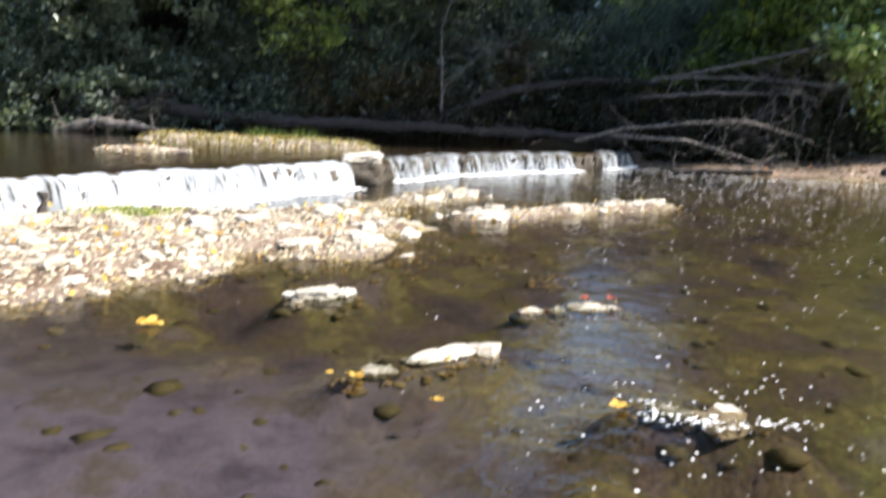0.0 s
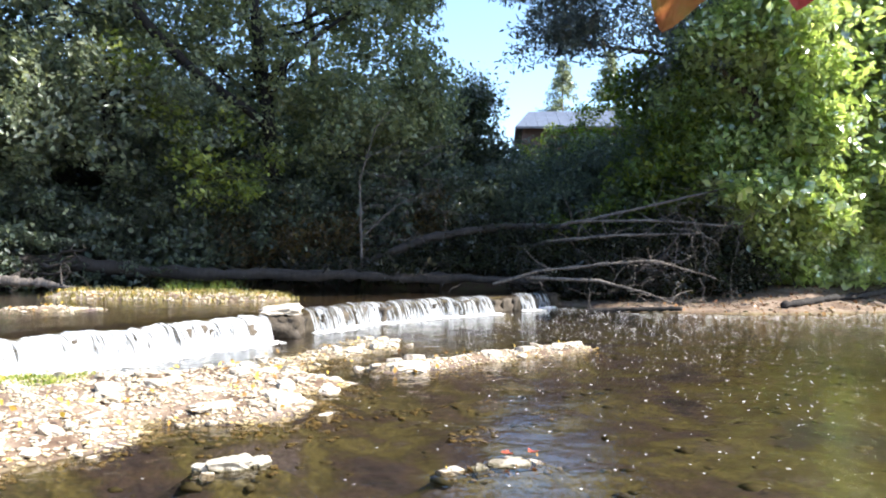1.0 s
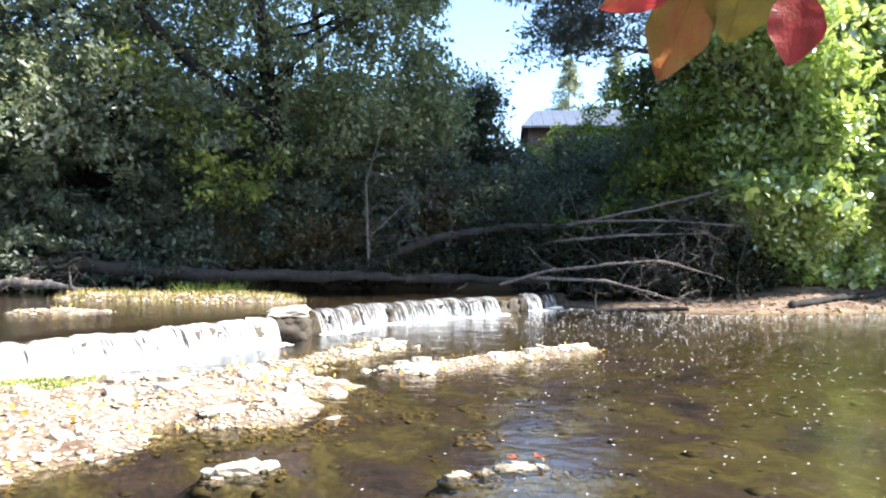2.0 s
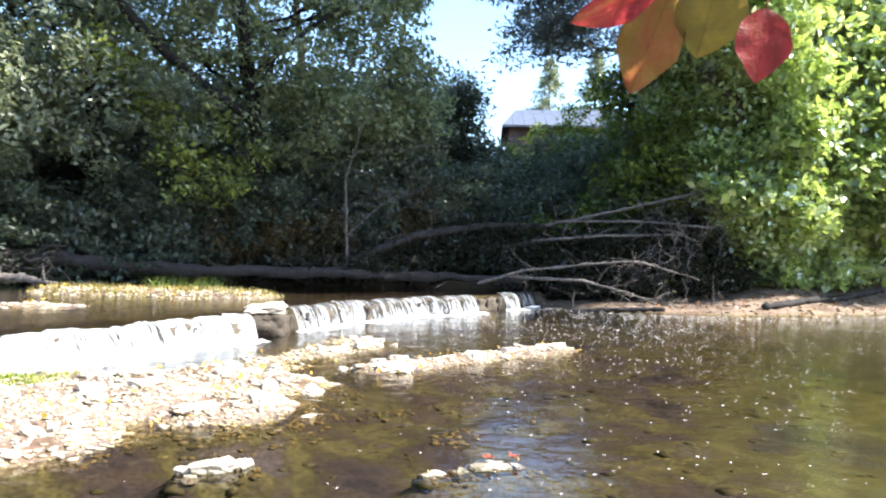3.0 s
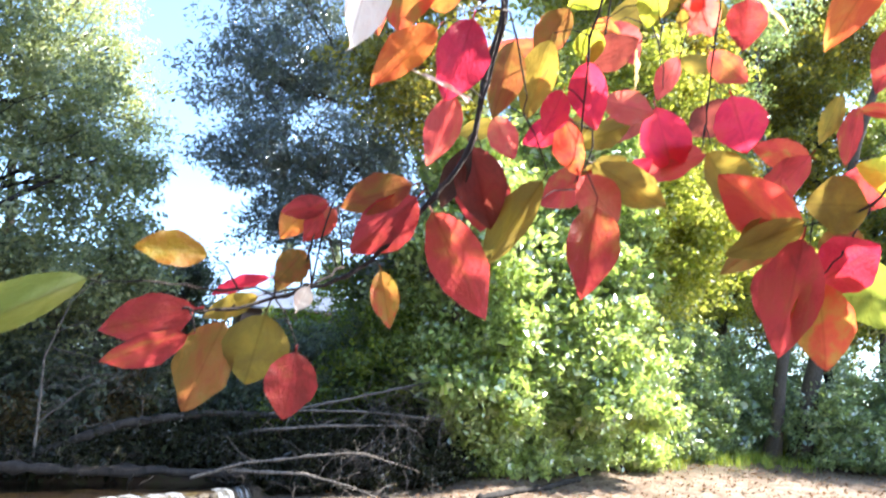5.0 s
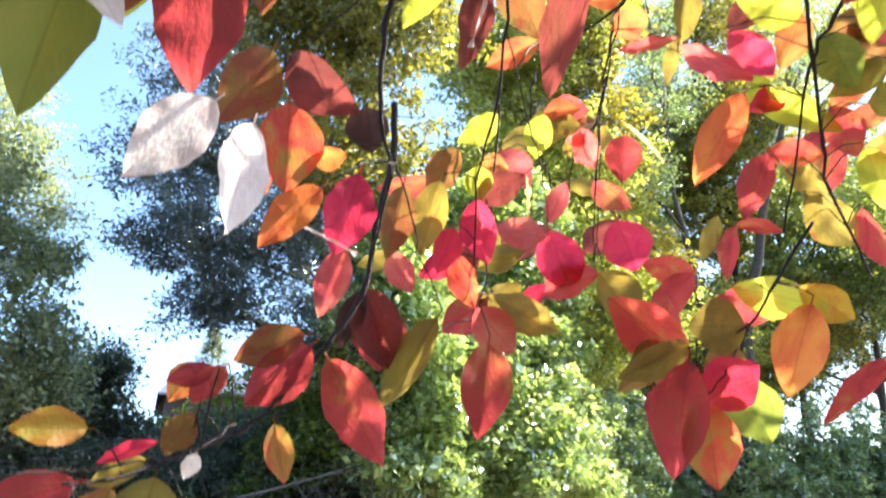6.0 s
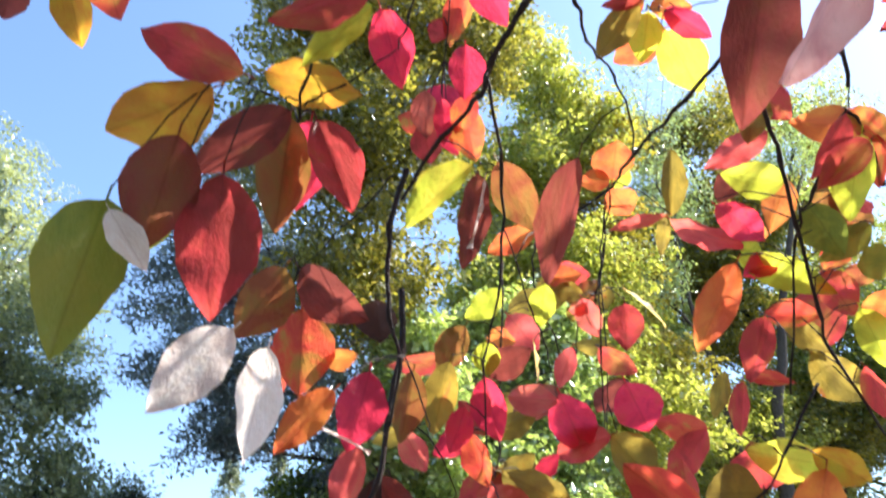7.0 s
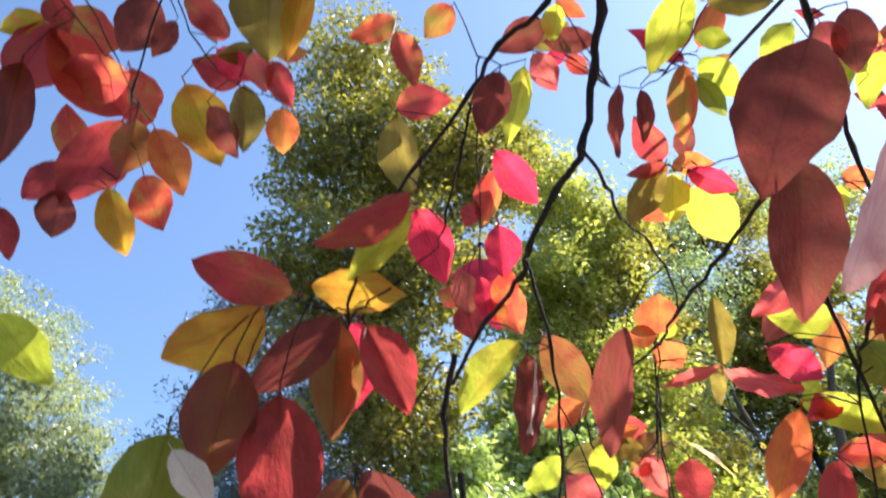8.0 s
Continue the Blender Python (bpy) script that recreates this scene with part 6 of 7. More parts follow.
def grow_shrub():
    rng = np.random.default_rng(77)
    sibling_leaves()
    stems = []
    ends = []
    for r0, r1, pts in TWIGS:
        pts = [p - SHRUB_AT for p in pts]
        dense = []
        for i in range(len(pts) - 1):
            p0, p1, p2, p3 = pts[max(0, i - 1)], pts[i], pts[i + 1], pts[min(len(pts) - 1, i + 2)]
            for k in range(5):
                t = k / 5
                q = 0.5 * ((2 * p1) + (p2 - p0) * t + (2 * p0 - 5 * p1 + 4 * p2 - p3) * t * t + (3 * p1 - p0 - 3 * p2 + p3) * t ** 3)
                dense.append(np.array(q))
        dense.append(np.array(pts[-1]))
        n = len(dense)
        path = []
        for i, q in enumerate(dense):
            knob = 1.35 if i % 5 == 0 and 0 < i < n - 1 else 1.0
            path.append((q + rng.normal(0, 0.0012, 3), (r0 + (r1 - r0) * i / (n - 1)) * knob * 1.3))
        part("twig", tube_mesh("twig", [path], BARK_TWIG, 6), shrub)
        stems += dense
        if (pts[0] + SHRUB_AT).z > 2.3 and r0 > 0.002:
            ends.append((dense[0], r0))
    # the boughs behind, from the foot of the shrub to the twigs that hang in
    crook = np.array([0.0, 0.1, 3.0])
    part("trunk", tube_mesh("trunk", [wander(rng, (0, 0, -0.15), crook, 0.03, 0.014, 9, 0.12)], BARK, 8), shrub)
    for q, r in ends:
        part("bough", tube_mesh("bough", [wander(rng, crook, q, 0.009, r, 8, 0.10, 0.12)], BARK, 6), shrub)
        stems += [np.array(q)]
    stems = np.array(stems)
    canopy(rng, crook)
    for k, (hue, base, tip, width, twist) in enumerate(LEAVES):
        variant = 0 if hue == "pale" else 1 + (k * 5 + len(hue)) % (len(SHAPES) - 1)
        if (hue, variant) not in LEAF_MESHES:
            me = bpy.data.meshes.new(hue + "_leaf")
            me.from_pydata(*[SHAPES[variant][0], [], SHAPES[variant][1]])
            for p in me.polygons:
                p.use_smooth = True
            me.materials.append(HUES[hue])
            LEAF_MESHES[(hue, variant)] = me
        ob = part("leaf", LEAF_MESHES[(hue, variant)], shrub)
        ob["label"] = LEAF_LABELS[hue]
        along_leaf = tip - base
        ln = along_leaf.length
        yv = along_leaf.normalized()
        zv = (PATH_SIDE - (base + tip) / 2)
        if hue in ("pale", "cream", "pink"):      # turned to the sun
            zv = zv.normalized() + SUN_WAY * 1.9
        zv = (zv - yv * zv.dot(yv)).normalized()
        zv = Matrix.Rotation(radians(twist + 14 * math.sin(k * 2.3)), 3, yv) @ zv
        xv = yv.cross(zv)
        rot = Matrix((xv, yv, zv)).transposed().to_4x4()
        ob.matrix_local = Matrix.Translation(base - SHRUB_AT) @ rot @ Matrix.Diagonal((width * 1.06, ln, ln, 1))
        foot_of = np.array(base - SHRUB_AT - yv * ln * 0.09)
        d = np.linalg.norm(stems - foot_of, axis=1)
        j = int(d.argmin())
        if 0.004 < d[j] < 0.16:
            mid = (foot_of + stems[j]) / 2 + np.array([0, 0, 0.12 * d[j]])
            part("leaf_stalk", tube_mesh("leaf_stalk", [[(stems[j], 0.0011), (mid, 0.0009), (foot_of, 0.0008)]], BARK_TWIG, 5), shrub)


LEAF_LABELS = {"red": "dull red oval leaf", "crimson": "bright crimson oval leaf", "rust": "brownish red leaf", "russet": "russet leaf with green blotches", "mottled": "red and olive mottled leaf",
               "orange": "orange oval leaf", "yellow": "golden yellow leaf", "lime": "lime green leaf", "green": "dark green leaf", "olive": "olive leaf turning brown", "rose": "rose pink leaf",
               "pink": "rose leaf coloured pale pink for full sun", "pale": "pale leaf underside with sun glare put into its colour", "cream": "cream yellow leaf", "striped": "pale green veined leaf", "brown": "shrivelled brown leaf, also used as a shadow shape"}

twig(0.0042, 0.0020, (0.478, -0.089, 2.369), (0.497, 0.018, 2.281), (0.513, 0.078, 2.250), (0.527, 0.132, 2.227), (0.537, 0.199, 2.191), (0.530, 0.254, 2.179), (0.520, 0.321, 2.154), (0.529, 0.363, 2.147), (0.506, 0.430, 2.128), (0.485, 0.513, 2.090))
twig(0.0030, 0.0012, (0.478, 0.473, 2.107), (0.468, 0.513, 2.049), (0.482, 0.563, 1.955), (0.501, 0.587, 1.900), (0.496, 0.639, 1.819))
twig(0.0034, 0.0020, (0.525, 0.626, 2.024), (0.523, 0.634, 1.943), (0.506, 0.647, 1.864), (0.495, 0.660, 1.781), (0.455, 0.677, 1.719), (0.420, 0.689, 1.672))
twig(0.0022, 0.0010, (0.420, 0.689, 1.672), (0.366, 0.693, 1.623), (0.302, 0.694, 1.597), (0.242, 0.692, 1.575), (0.200, 0.677, 1.571))
twig(0.0016, 0.0007, (0.520, 0.180, 2.165), (0.569, 0.219, 2.161), (0.609, 0.261, 2.159), (0.665, 0.295, 2.158), (0.720, 0.342, 2.141), (0.757, 0.394, 2.129))
twig(0.0016, 0.0008, (0.510, 0.315, 2.132), (0.563, 0.395, 2.073), (0.602, 0.500, 1.984), (0.624, 0.598, 1.921), (0.676, 0.729, 1.778))
twig(0.0024, 0.0010, (0.470, 0.020, 2.313), (0.461, 0.087, 2.258), (0.426, 0.132, 2.243), (0.408, 0.178, 2.218), (0.371, 0.243, 2.182), (0.337, 0.304, 2.148), (0.325, 0.362, 2.105), (0.327, 0.396, 2.084))
twig(0.0014, 0.0006, (0.419, 0.196, 2.233), (0.421, 0.235, 2.208), (0.415, 0.294, 2.166), (0.415, 0.328, 2.148))
twig(0.0010, 0.0005, (0.321, 0.367, 2.088), (0.290, 0.372, 2.091), (0.246, 0.373, 2.106))
twig(0.0012, 0.0006, (0.325, 0.370, 2.083), (0.365, 0.355, 2.111), (0.412, 0.329, 2.148))
twig(0.0026, 0.0012, (0.849, 0.131, 2.238), (0.809, 0.235, 2.201), (0.794, 0.318, 2.174), (0.771, 0.406, 2.147), (0.775, 0.468, 2.135), (0.753, 0.536, 2.130))
twig(0.0010, 0.0005, (0.799, 0.500, 2.147), (0.826, 0.588, 2.070), (0.842, 0.651, 2.030))
twig(0.0026, 0.0014, (0.820, 0.211, 2.306), (0.880, 0.280, 2.190), (0.935, 0.324, 2.119), (0.983, 0.369, 2.052), (1.043, 0.423, 1.960), (1.083, 0.456, 1.920), (1.188, 0.495, 1.817))
twig(0.0022, 0.0012, (1.006, 0.254, 2.045), (0.980, 0.247, 2.145), (0.981, 0.328, 2.079), (0.995, 0.383, 2.044), (1.043, 0.508, 1.870))
twig(0.0030, 0.0020, (0.678, -0.039, 2.301), (0.736, 0.037, 2.254), (0.799, 0.084, 2.238), (0.867, 0.147, 2.202), (0.949, 0.214, 2.152))
twig(0.0012, 0.0006, (0.696, 0.643, 2.099), (0.693, 0.677, 1.970), (0.690, 0.712, 1.835), (0.682, 0.719, 1.802))
twig(0.0012, 0.0006, (0.780, 0.678, 2.163), (0.796, 0.722, 2.098), (0.839, 0.752, 2.038), (0.864, 0.786, 1.991))
twig(0.0014, 0.0006, (0.884, 0.637, 2.156), (0.889, 0.682, 2.099), (0.878, 0.723, 2.080), (0.887, 0.771, 2.008))
twig(0.0010, 0.0005, (0.908, 0.697, 2.111), (0.925, 0.732, 2.027), (0.936, 0.773, 1.936))
twig(0.0020, 0.0008, (1.063, 0.478, 1.878), (1.028, 0.526, 1.805), (1.006, 0.563, 1.753), (0.939, 0.610, 1.730))
twig(0.0010, 0.0006, (1.006, 0.563, 1.753), (0.978, 0.587, 1.695), (0.956, 0.600, 1.668))
twig(0.0012, 0.0005, (0.356, 0.679, 1.629), (0.306, 0.641, 1.594), (0.231, 0.607, 1.579), (0.175, 0.567, 1.573), (0.126, 0.525, 1.564))
twig(0.0014, 0.0006, (0.127, 0.339, 2.696), (0.072, 0.537, 2.578), (0.079, 0.586, 2.599), (0.050, 0.720, 2.541))
twig(0.0012, 0.0006, (-0.018, 0.481, 2.724), (0.031, 0.533, 2.670), (0.079, 0.594, 2.607))
twig(0.0012, 0.0006, (-0.037, 0.487, 2.696), (0.019, 0.550, 2.674), (0.065, 0.611, 2.658))
twig(0.0010, 0.0005, (0.110, 0.386, 2.651), (0.156, 0.436, 2.574), (0.213, 0.455, 2.526), (0.252, 0.455, 2.511))
twig(0.0008, 0.0004, (0.697, 0.090, 2.351), (0.687, 0.157, 2.333), (0.678, 0.205, 2.337), (0.650, 0.239, 2.366))
twig(0.0008, 0.0004, (0.813, 0.242, 2.276), (0.757, 0.276, 2.275), (0.727, 0.293, 2.279))
twig(0.0009, 0.0005, (0.450, 0.208, 2.332), (0.479, 0.301, 2.299), (0.513, 0.414, 2.238))
twig(0.0008, 0.0004, (0.597, 0.460, 2.034), (0.653, 0.518, 1.959), (0.695, 0.560, 1.929), (0.734, 0.612, 1.882))
twig(0.0012, 0.0006, (0.801, 0.504, 2.162), (0.810, 0.565, 2.069), (0.830, 0.625, 1.965), (0.854, 0.682, 1.866))
twig(0.0010, 0.0005, (0.462, 0.473, 2.096), (0.419, 0.506, 2.048), (0.366, 0.546, 1.994))
twig(0.0010, 0.0005, (0.501, 0.569, 1.908), (0.545, 0.620, 1.859), (0.568, 0.667, 1.839))
leaf("green", (0.160, 0.453, 1.994), (0.136, 0.433, 1.834), 0.072, 10)
leaf("rust", (0.214, 0.402, 2.045), (0.197, 0.453, 1.945), 0.067, -10)
# Sun patch on the rust leaf's folded tip, shaped as a pale leaf.
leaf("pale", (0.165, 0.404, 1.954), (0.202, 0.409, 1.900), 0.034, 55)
leaf("red", (0.259, 0.408, 2.012), (0.261, 0.448, 1.876), 0.077, 5)
leaf("lime", (0.215, 0.456, 2.004), (0.198, 0.482, 1.959), 0.033, 20)
leaf("rust", (0.319, 0.395, 2.096), (0.229, 0.425, 2.020), 0.048, 15)
leaf("russet", (0.327, 0.430, 2.116), (0.327, 0.493, 2.005), 0.054, -10)
leaf("crimson", (0.352, 0.439, 2.124), (0.348, 0.489, 2.035), 0.057, 20)
leaf("red", (0.345, 0.389, 2.086), (0.391, 0.415, 1.998), 0.051, -15)
leaf("lime", (0.555, 0.452, 2.116), (0.479, 0.495, 2.048), 0.046, 25)
leaf("yellow", (0.240, 0.382, 2.094), (0.148, 0.465, 2.075), 0.074, -5)
leaf("red", (0.265, 0.356, 2.097), (0.168, 0.380, 2.148), 0.049, 5)
leaf("yellow", (0.288, 0.378, 2.124), (0.388, 0.366, 2.109), 0.056, 15)
leaf("red", (0.361, 0.249, 2.147), (0.273, 0.292, 2.108), 0.041, -10)
leaf("lime", (0.371, 0.281, 2.150), (0.312, 0.333, 2.097), 0.034, 20)
leaf("crimson", (0.400, 0.333, 2.207), (0.428, 0.353, 2.120), 0.046, 0)
leaf("brown", (0.475, 0.591, 1.989), (0.484, 0.611, 1.939), 0.052, 30)
leaf("rust", (0.358, 0.500, 1.971), (0.414, 0.470, 1.900), 0.051, 10)
leaf("russet", (0.334, 0.471, 1.954), (0.294, 0.501, 1.883), 0.056, -10)
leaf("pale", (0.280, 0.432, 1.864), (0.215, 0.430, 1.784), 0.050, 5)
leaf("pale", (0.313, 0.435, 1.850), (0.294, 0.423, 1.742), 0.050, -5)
leaf("mottled", (0.368, 0.535, 1.939), (0.374, 0.563, 1.849), 0.065, 0)
leaf("red", (0.354, 0.566, 1.914), (0.353, 0.583, 1.854), 0.031, 25)
leaf("orange", (0.399, 0.556, 1.889), (0.432, 0.538, 1.891), 0.025, 10)
leaf("crimson", (0.452, 0.558, 1.881), (0.435, 0.583, 1.795), 0.058, -8)
leaf("orange", (0.407, 0.545, 1.852), (0.348, 0.569, 1.788), 0.040, 5)
leaf("pale", (0.400, 0.587, 1.823), (0.453, 0.564, 1.792), 0.028, 0)
leaf("rose", (0.448, 0.595, 1.808), (0.427, 0.617, 1.734), 0.036, 10)
leaf("rust", (0.507, 0.692, 1.797), (0.539, 0.700, 1.699), 0.059, -15)
# Shadow beside the rust leaf above, put in as a brown leaf shape.
leaf("brown", (0.504, 0.684, 1.792), (0.482, 0.727, 1.726), 0.031, 25)
leaf("olive", (0.597, 0.677, 1.761), (0.541, 0.733, 1.656), 0.046, 15)
leaf("rose", (0.667, 0.703, 1.786), (0.717, 0.695, 1.727), 0.053, -10)
leaf("red", (0.640, 0.626, 1.721), (0.618, 0.625, 1.609), 0.057, 5)
leaf("olive", (0.682, 0.695, 1.804), (0.788, 0.689, 1.755), 0.057, 20)
leaf("crimson", (0.648, 0.649, 1.919), (0.666, 0.667, 1.837), 0.047, 10)
leaf("crimson", (0.623, 0.667, 1.882), (0.603, 0.681, 1.823), 0.041, -15)
leaf("mottled", (0.640, 0.696, 1.855), (0.661, 0.696, 1.783), 0.042, 10)
leaf("rose", (0.749, 0.772, 1.939), (0.834, 0.759, 1.928), 0.048, 10)
leaf("olive", (0.751, 0.840, 1.896), (0.816, 0.794, 1.925), 0.041, 20)
leaf("crimson", (0.854, 0.785, 1.954), (0.918, 0.832, 1.867), 0.074, -5)
leaf("crimson", (0.919, 0.696, 1.946), (0.974, 0.728, 1.874), 0.073, 10)
leaf("red", (0.860, 0.590, 2.026), (0.855, 0.601, 1.957), 0.049, 0)
leaf("red", (0.848, 0.654, 1.980), (0.902, 0.647, 1.938), 0.042, 15)
leaf("olive", (0.917, 0.754, 1.878), (0.992, 0.765, 1.805), 0.070, -10)
leaf("red", (1.060, 0.696, 1.876), (1.006, 0.758, 1.804), 0.051, 15)
leaf("cream", (0.892, 0.617, 2.063), (0.940, 0.596, 2.006), 0.039, 10)
leaf("rose", (0.847, 0.454, 2.094), (0.786, 0.509, 2.091), 0.020, 40)
leaf("rose", (0.865, 0.466, 2.100), (0.968, 0.451, 2.051), 0.040, 20)
leaf("crimson", (0.943, 0.451, 2.128), (1.028, 0.455, 2.081), 0.048, 5)
leaf("orange", (0.937, 0.441, 2.027), (0.911, 0.526, 1.928), 0.050, 10)
leaf("red", (1.023, 0.494, 1.981), (1.001, 0.533, 1.896), 0.044, -10)
leaf("rose", (0.935, 0.327, 2.165), (0.877, 0.394, 2.137), 0.038, 15)
leaf("lime", (1.036, 0.404, 2.153), (0.947, 0.429, 2.167), 0.052, -5)
leaf("rust", (0.647, 0.362, 2.086), (0.640, 0.470, 1.971), 0.047, 15)
leaf("rust", (0.543, 0.417, 2.079), (0.530, 0.452, 1.969), 0.036, -10)
# White sliver of sun on the rust leaf above, shaped as a leaf.
leaf("pale", (0.546, 0.410, 2.065), (0.534, 0.436, 1.987), 0.010, 0)
leaf("russet", (0.589, 0.446, 2.123), (0.627, 0.447, 2.031), 0.051, 10)
leaf("orange", (0.663, 0.497, 2.067), (0.613, 0.543, 2.049), 0.033, 20)
leaf("orange", (0.794, 0.487, 2.164), (0.753, 0.506, 2.165), 0.032, 10)
leaf("orange", (0.797, 0.486, 2.164), (0.794, 0.458, 2.214), 0.060, -10)
leaf("orange", (0.798, 0.494, 2.154), (0.831, 0.505, 2.122), 0.049, 20)
leaf("lime", (0.958, 0.229, 2.093), (0.945, 0.278, 2.003), 0.051, 10)
leaf("red", (0.940, 0.226, 2.117), (0.918, 0.281, 2.051), 0.036, -20)
leaf("green", (1.012, 0.363, 2.088), (1.050, 0.367, 2.015), 0.056, 10)
leaf("green", (1.116, 0.357, 2.068), (1.041, 0.393, 2.020), 0.038, -20)
leaf("green", (1.084, 0.377, 2.009), (1.136, 0.349, 2.014), 0.047, 15)
leaf("crimson", (1.035, 0.454, 2.052), (0.985, 0.475, 2.034), 0.037, 10)
leaf("red", (1.076, 0.422, 2.026), (1.119, 0.430, 1.963), 0.049, -10)
leaf("olive", (1.118, 0.515, 1.941), (1.197, 0.510, 1.870), 0.060, 15)
leaf("red", (1.145, 0.459, 1.902), (1.191, 0.473, 1.827), 0.036, 10)
leaf("lime", (1.109, 0.410, 1.965), (1.130, 0.415, 1.883), 0.047, -10)
leaf("olive", (1.098, 0.519, 2.004), (1.144, 0.504, 1.936), 0.043, 20)
leaf("red", (1.107, 0.642, 1.941), (1.108, 0.680, 1.860), 0.033, 10)
leaf("olive", (1.080, 0.647, 1.957), (1.068, 0.685, 1.891), 0.029, 20)
leaf("olive", (1.003, 0.565, 1.751), (0.939, 0.601, 1.759), 0.076, 10)
leaf("olive", (0.940, 0.608, 1.734), (0.865, 0.674, 1.696), 0.043, -15)
leaf("russet", (1.019, 0.598, 1.733), (0.982, 0.630, 1.680), 0.053, 15)
leaf("red", (0.926, 0.600, 1.708), (0.909, 0.641, 1.561), 0.070, -5)
leaf("mottled", (0.942, 0.598, 1.654), (0.950, 0.607, 1.544), 0.069, 5)
leaf("green", (0.998, 0.597, 1.691), (1.054, 0.601, 1.601), 0.072, 10)
leaf("orange", (1.044, 0.490, 1.767), (1.017, 0.533, 1.654), 0.064, -5)
leaf("yellow", (1.042, 0.502, 1.793), (1.116, 0.487, 1.749), 0.047, 10)
leaf("red", (1.095, 0.431, 1.684), (1.009, 0.480, 1.620), 0.029, 20)
leaf("red", (0.211, 0.684, 1.572), (0.126, 0.683, 1.545), 0.049, 5)
leaf("red", (0.206, 0.661, 1.543), (0.132, 0.668, 1.511), 0.032, -10)
leaf("russet", (0.246, 0.748, 1.571), (0.209, 0.771, 1.475), 0.062, 10)
leaf("olive", (0.286, 0.729, 1.579), (0.272, 0.747, 1.505), 0.068, -5)
leaf("red", (0.314, 0.686, 1.536), (0.307, 0.687, 1.468), 0.052, 0)
leaf("yellow", (0.215, 0.635, 1.617), (0.153, 0.615, 1.617), 0.037, 15)
leaf("olive", (0.275, 0.717, 1.596), (0.221, 0.736, 1.572), 0.025, 20)
leaf("striped", (0.125, 0.526, 1.564), (0.028, 0.520, 1.506), 0.031, 10)
leaf("crimson", (0.280, 0.677, 1.609), (0.225, 0.694, 1.593), 0.018, 20)
leaf("russet", (0.306, 0.626, 1.629), (0.281, 0.635, 1.596), 0.031, 10)
leaf("pale", (0.312, 0.629, 1.594), (0.303, 0.635, 1.570), 0.022, 0)
leaf("red", (0.318, 0.587, 1.668), (0.275, 0.597, 1.656), 0.022, -15)
leaf("red", (0.313, 0.591, 1.660), (0.300, 0.604, 1.637), 0.018, 25)
leaf("russet", (0.424, 0.659, 1.725), (0.351, 0.687, 1.700), 0.045, 10)
leaf("red", (0.434, 0.670, 1.715), (0.370, 0.705, 1.651), 0.055, -10)
leaf("mottled", (0.398, 0.678, 1.629), (0.412, 0.680, 1.567), 0.030, 5)
leaf("red", (0.459, 0.685, 1.705), (0.517, 0.664, 1.582), 0.062, 0)
leaf("red", (0.532, 0.708, 1.784), (0.530, 0.712, 1.700), 0.064, 10)
leaf("rose", (0.565, 0.747, 1.869), (0.595, 0.751, 1.815), 0.038, 10)
leaf("red", (-0.014, 0.712, 2.585), (-0.089, 0.775, 2.552), 0.052, 0)
leaf("red", (0.056, 0.628, 2.612), (-0.026, 0.762, 2.533), 0.100, -5)
leaf("rust", (-0.027, 0.743, 2.556), (-0.040, 0.814, 2.513), 0.060, 10)
leaf("yellow", (0.044, 0.702, 2.532), (0.078, 0.780, 2.457), 0.056, 5)
leaf("russet", (0.076, 0.607, 2.593), (0.063, 0.676, 2.536), 0.070, -10)
leaf("mottled", (0.098, 0.626, 2.494), (0.127, 0.653, 2.414), 0.064, 10)
leaf("orange", (0.108, 0.562, 2.529), (0.156, 0.595, 2.433), 0.054, -10)
leaf("yellow", (0.144, 0.494, 2.556), (0.200, 0.551, 2.460), 0.075, 5)
leaf("rust", (0.180, 0.489, 2.511), (0.224, 0.523, 2.447), 0.050, 15)
leaf("olive", (0.222, 0.455, 2.527), (0.231, 0.515, 2.453), 0.050, -10)
leaf("red", (0.255, 0.409, 2.531), (0.286, 0.441, 2.476), 0.036, 10)
leaf("orange", (0.274, 0.445, 2.478), (0.281, 0.492, 2.436), 0.044, -5)
leaf("rose", (0.228, 0.403, 2.536), (0.249, 0.431, 2.491), 0.036, 10)
leaf("crimson", (0.182, 0.429, 2.563), (0.228, 0.442, 2.523), 0.041, 0)
leaf("olive", (0.224, 0.224, 2.468), (0.232, 0.311, 2.397), 0.073, 10)
leaf("yellow", (0.265, 0.213, 2.443), (0.251, 0.290, 2.378), 0.033, 20)
leaf("rust", (0.090, 0.454, 2.697), (0.047, 0.528, 2.651), 0.069, -10)
leaf("red", (0.062, 0.565, 2.649), (-0.053, 0.629, 2.669), 0.076, 5)
leaf("red", (-0.056, 0.552, 2.727), (-0.112, 0.643, 2.653), 0.089, -10)
leaf("yellow", (-0.063, 0.539, 2.714), (-0.132, 0.572, 2.713), 0.040, 20)
leaf("red", (-0.062, 0.516, 2.740), (-0.030, 0.540, 2.695), 0.045, 0)
leaf("red", (0.133, 0.415, 2.654), (0.198, 0.432, 2.600), 0.047, 10)
leaf("rust", (-0.094, 0.598, 2.678), (-0.120, 0.711, 2.562), 0.073, 10)
leaf("red", (-0.111, 0.749, 2.513), (-0.087, 0.796, 2.445), 0.038, 0)
leaf("rust", (0.123, 0.454, 2.647), (0.094, 0.499, 2.611), 0.035, 15)
leaf("lime", (-0.023, 0.520, 2.163), (0.036, 0.551, 2.095), 0.051, 10)
leaf("red", (0.389, 0.279, 2.461), (0.419, 0.315, 2.404), 0.037, -10)
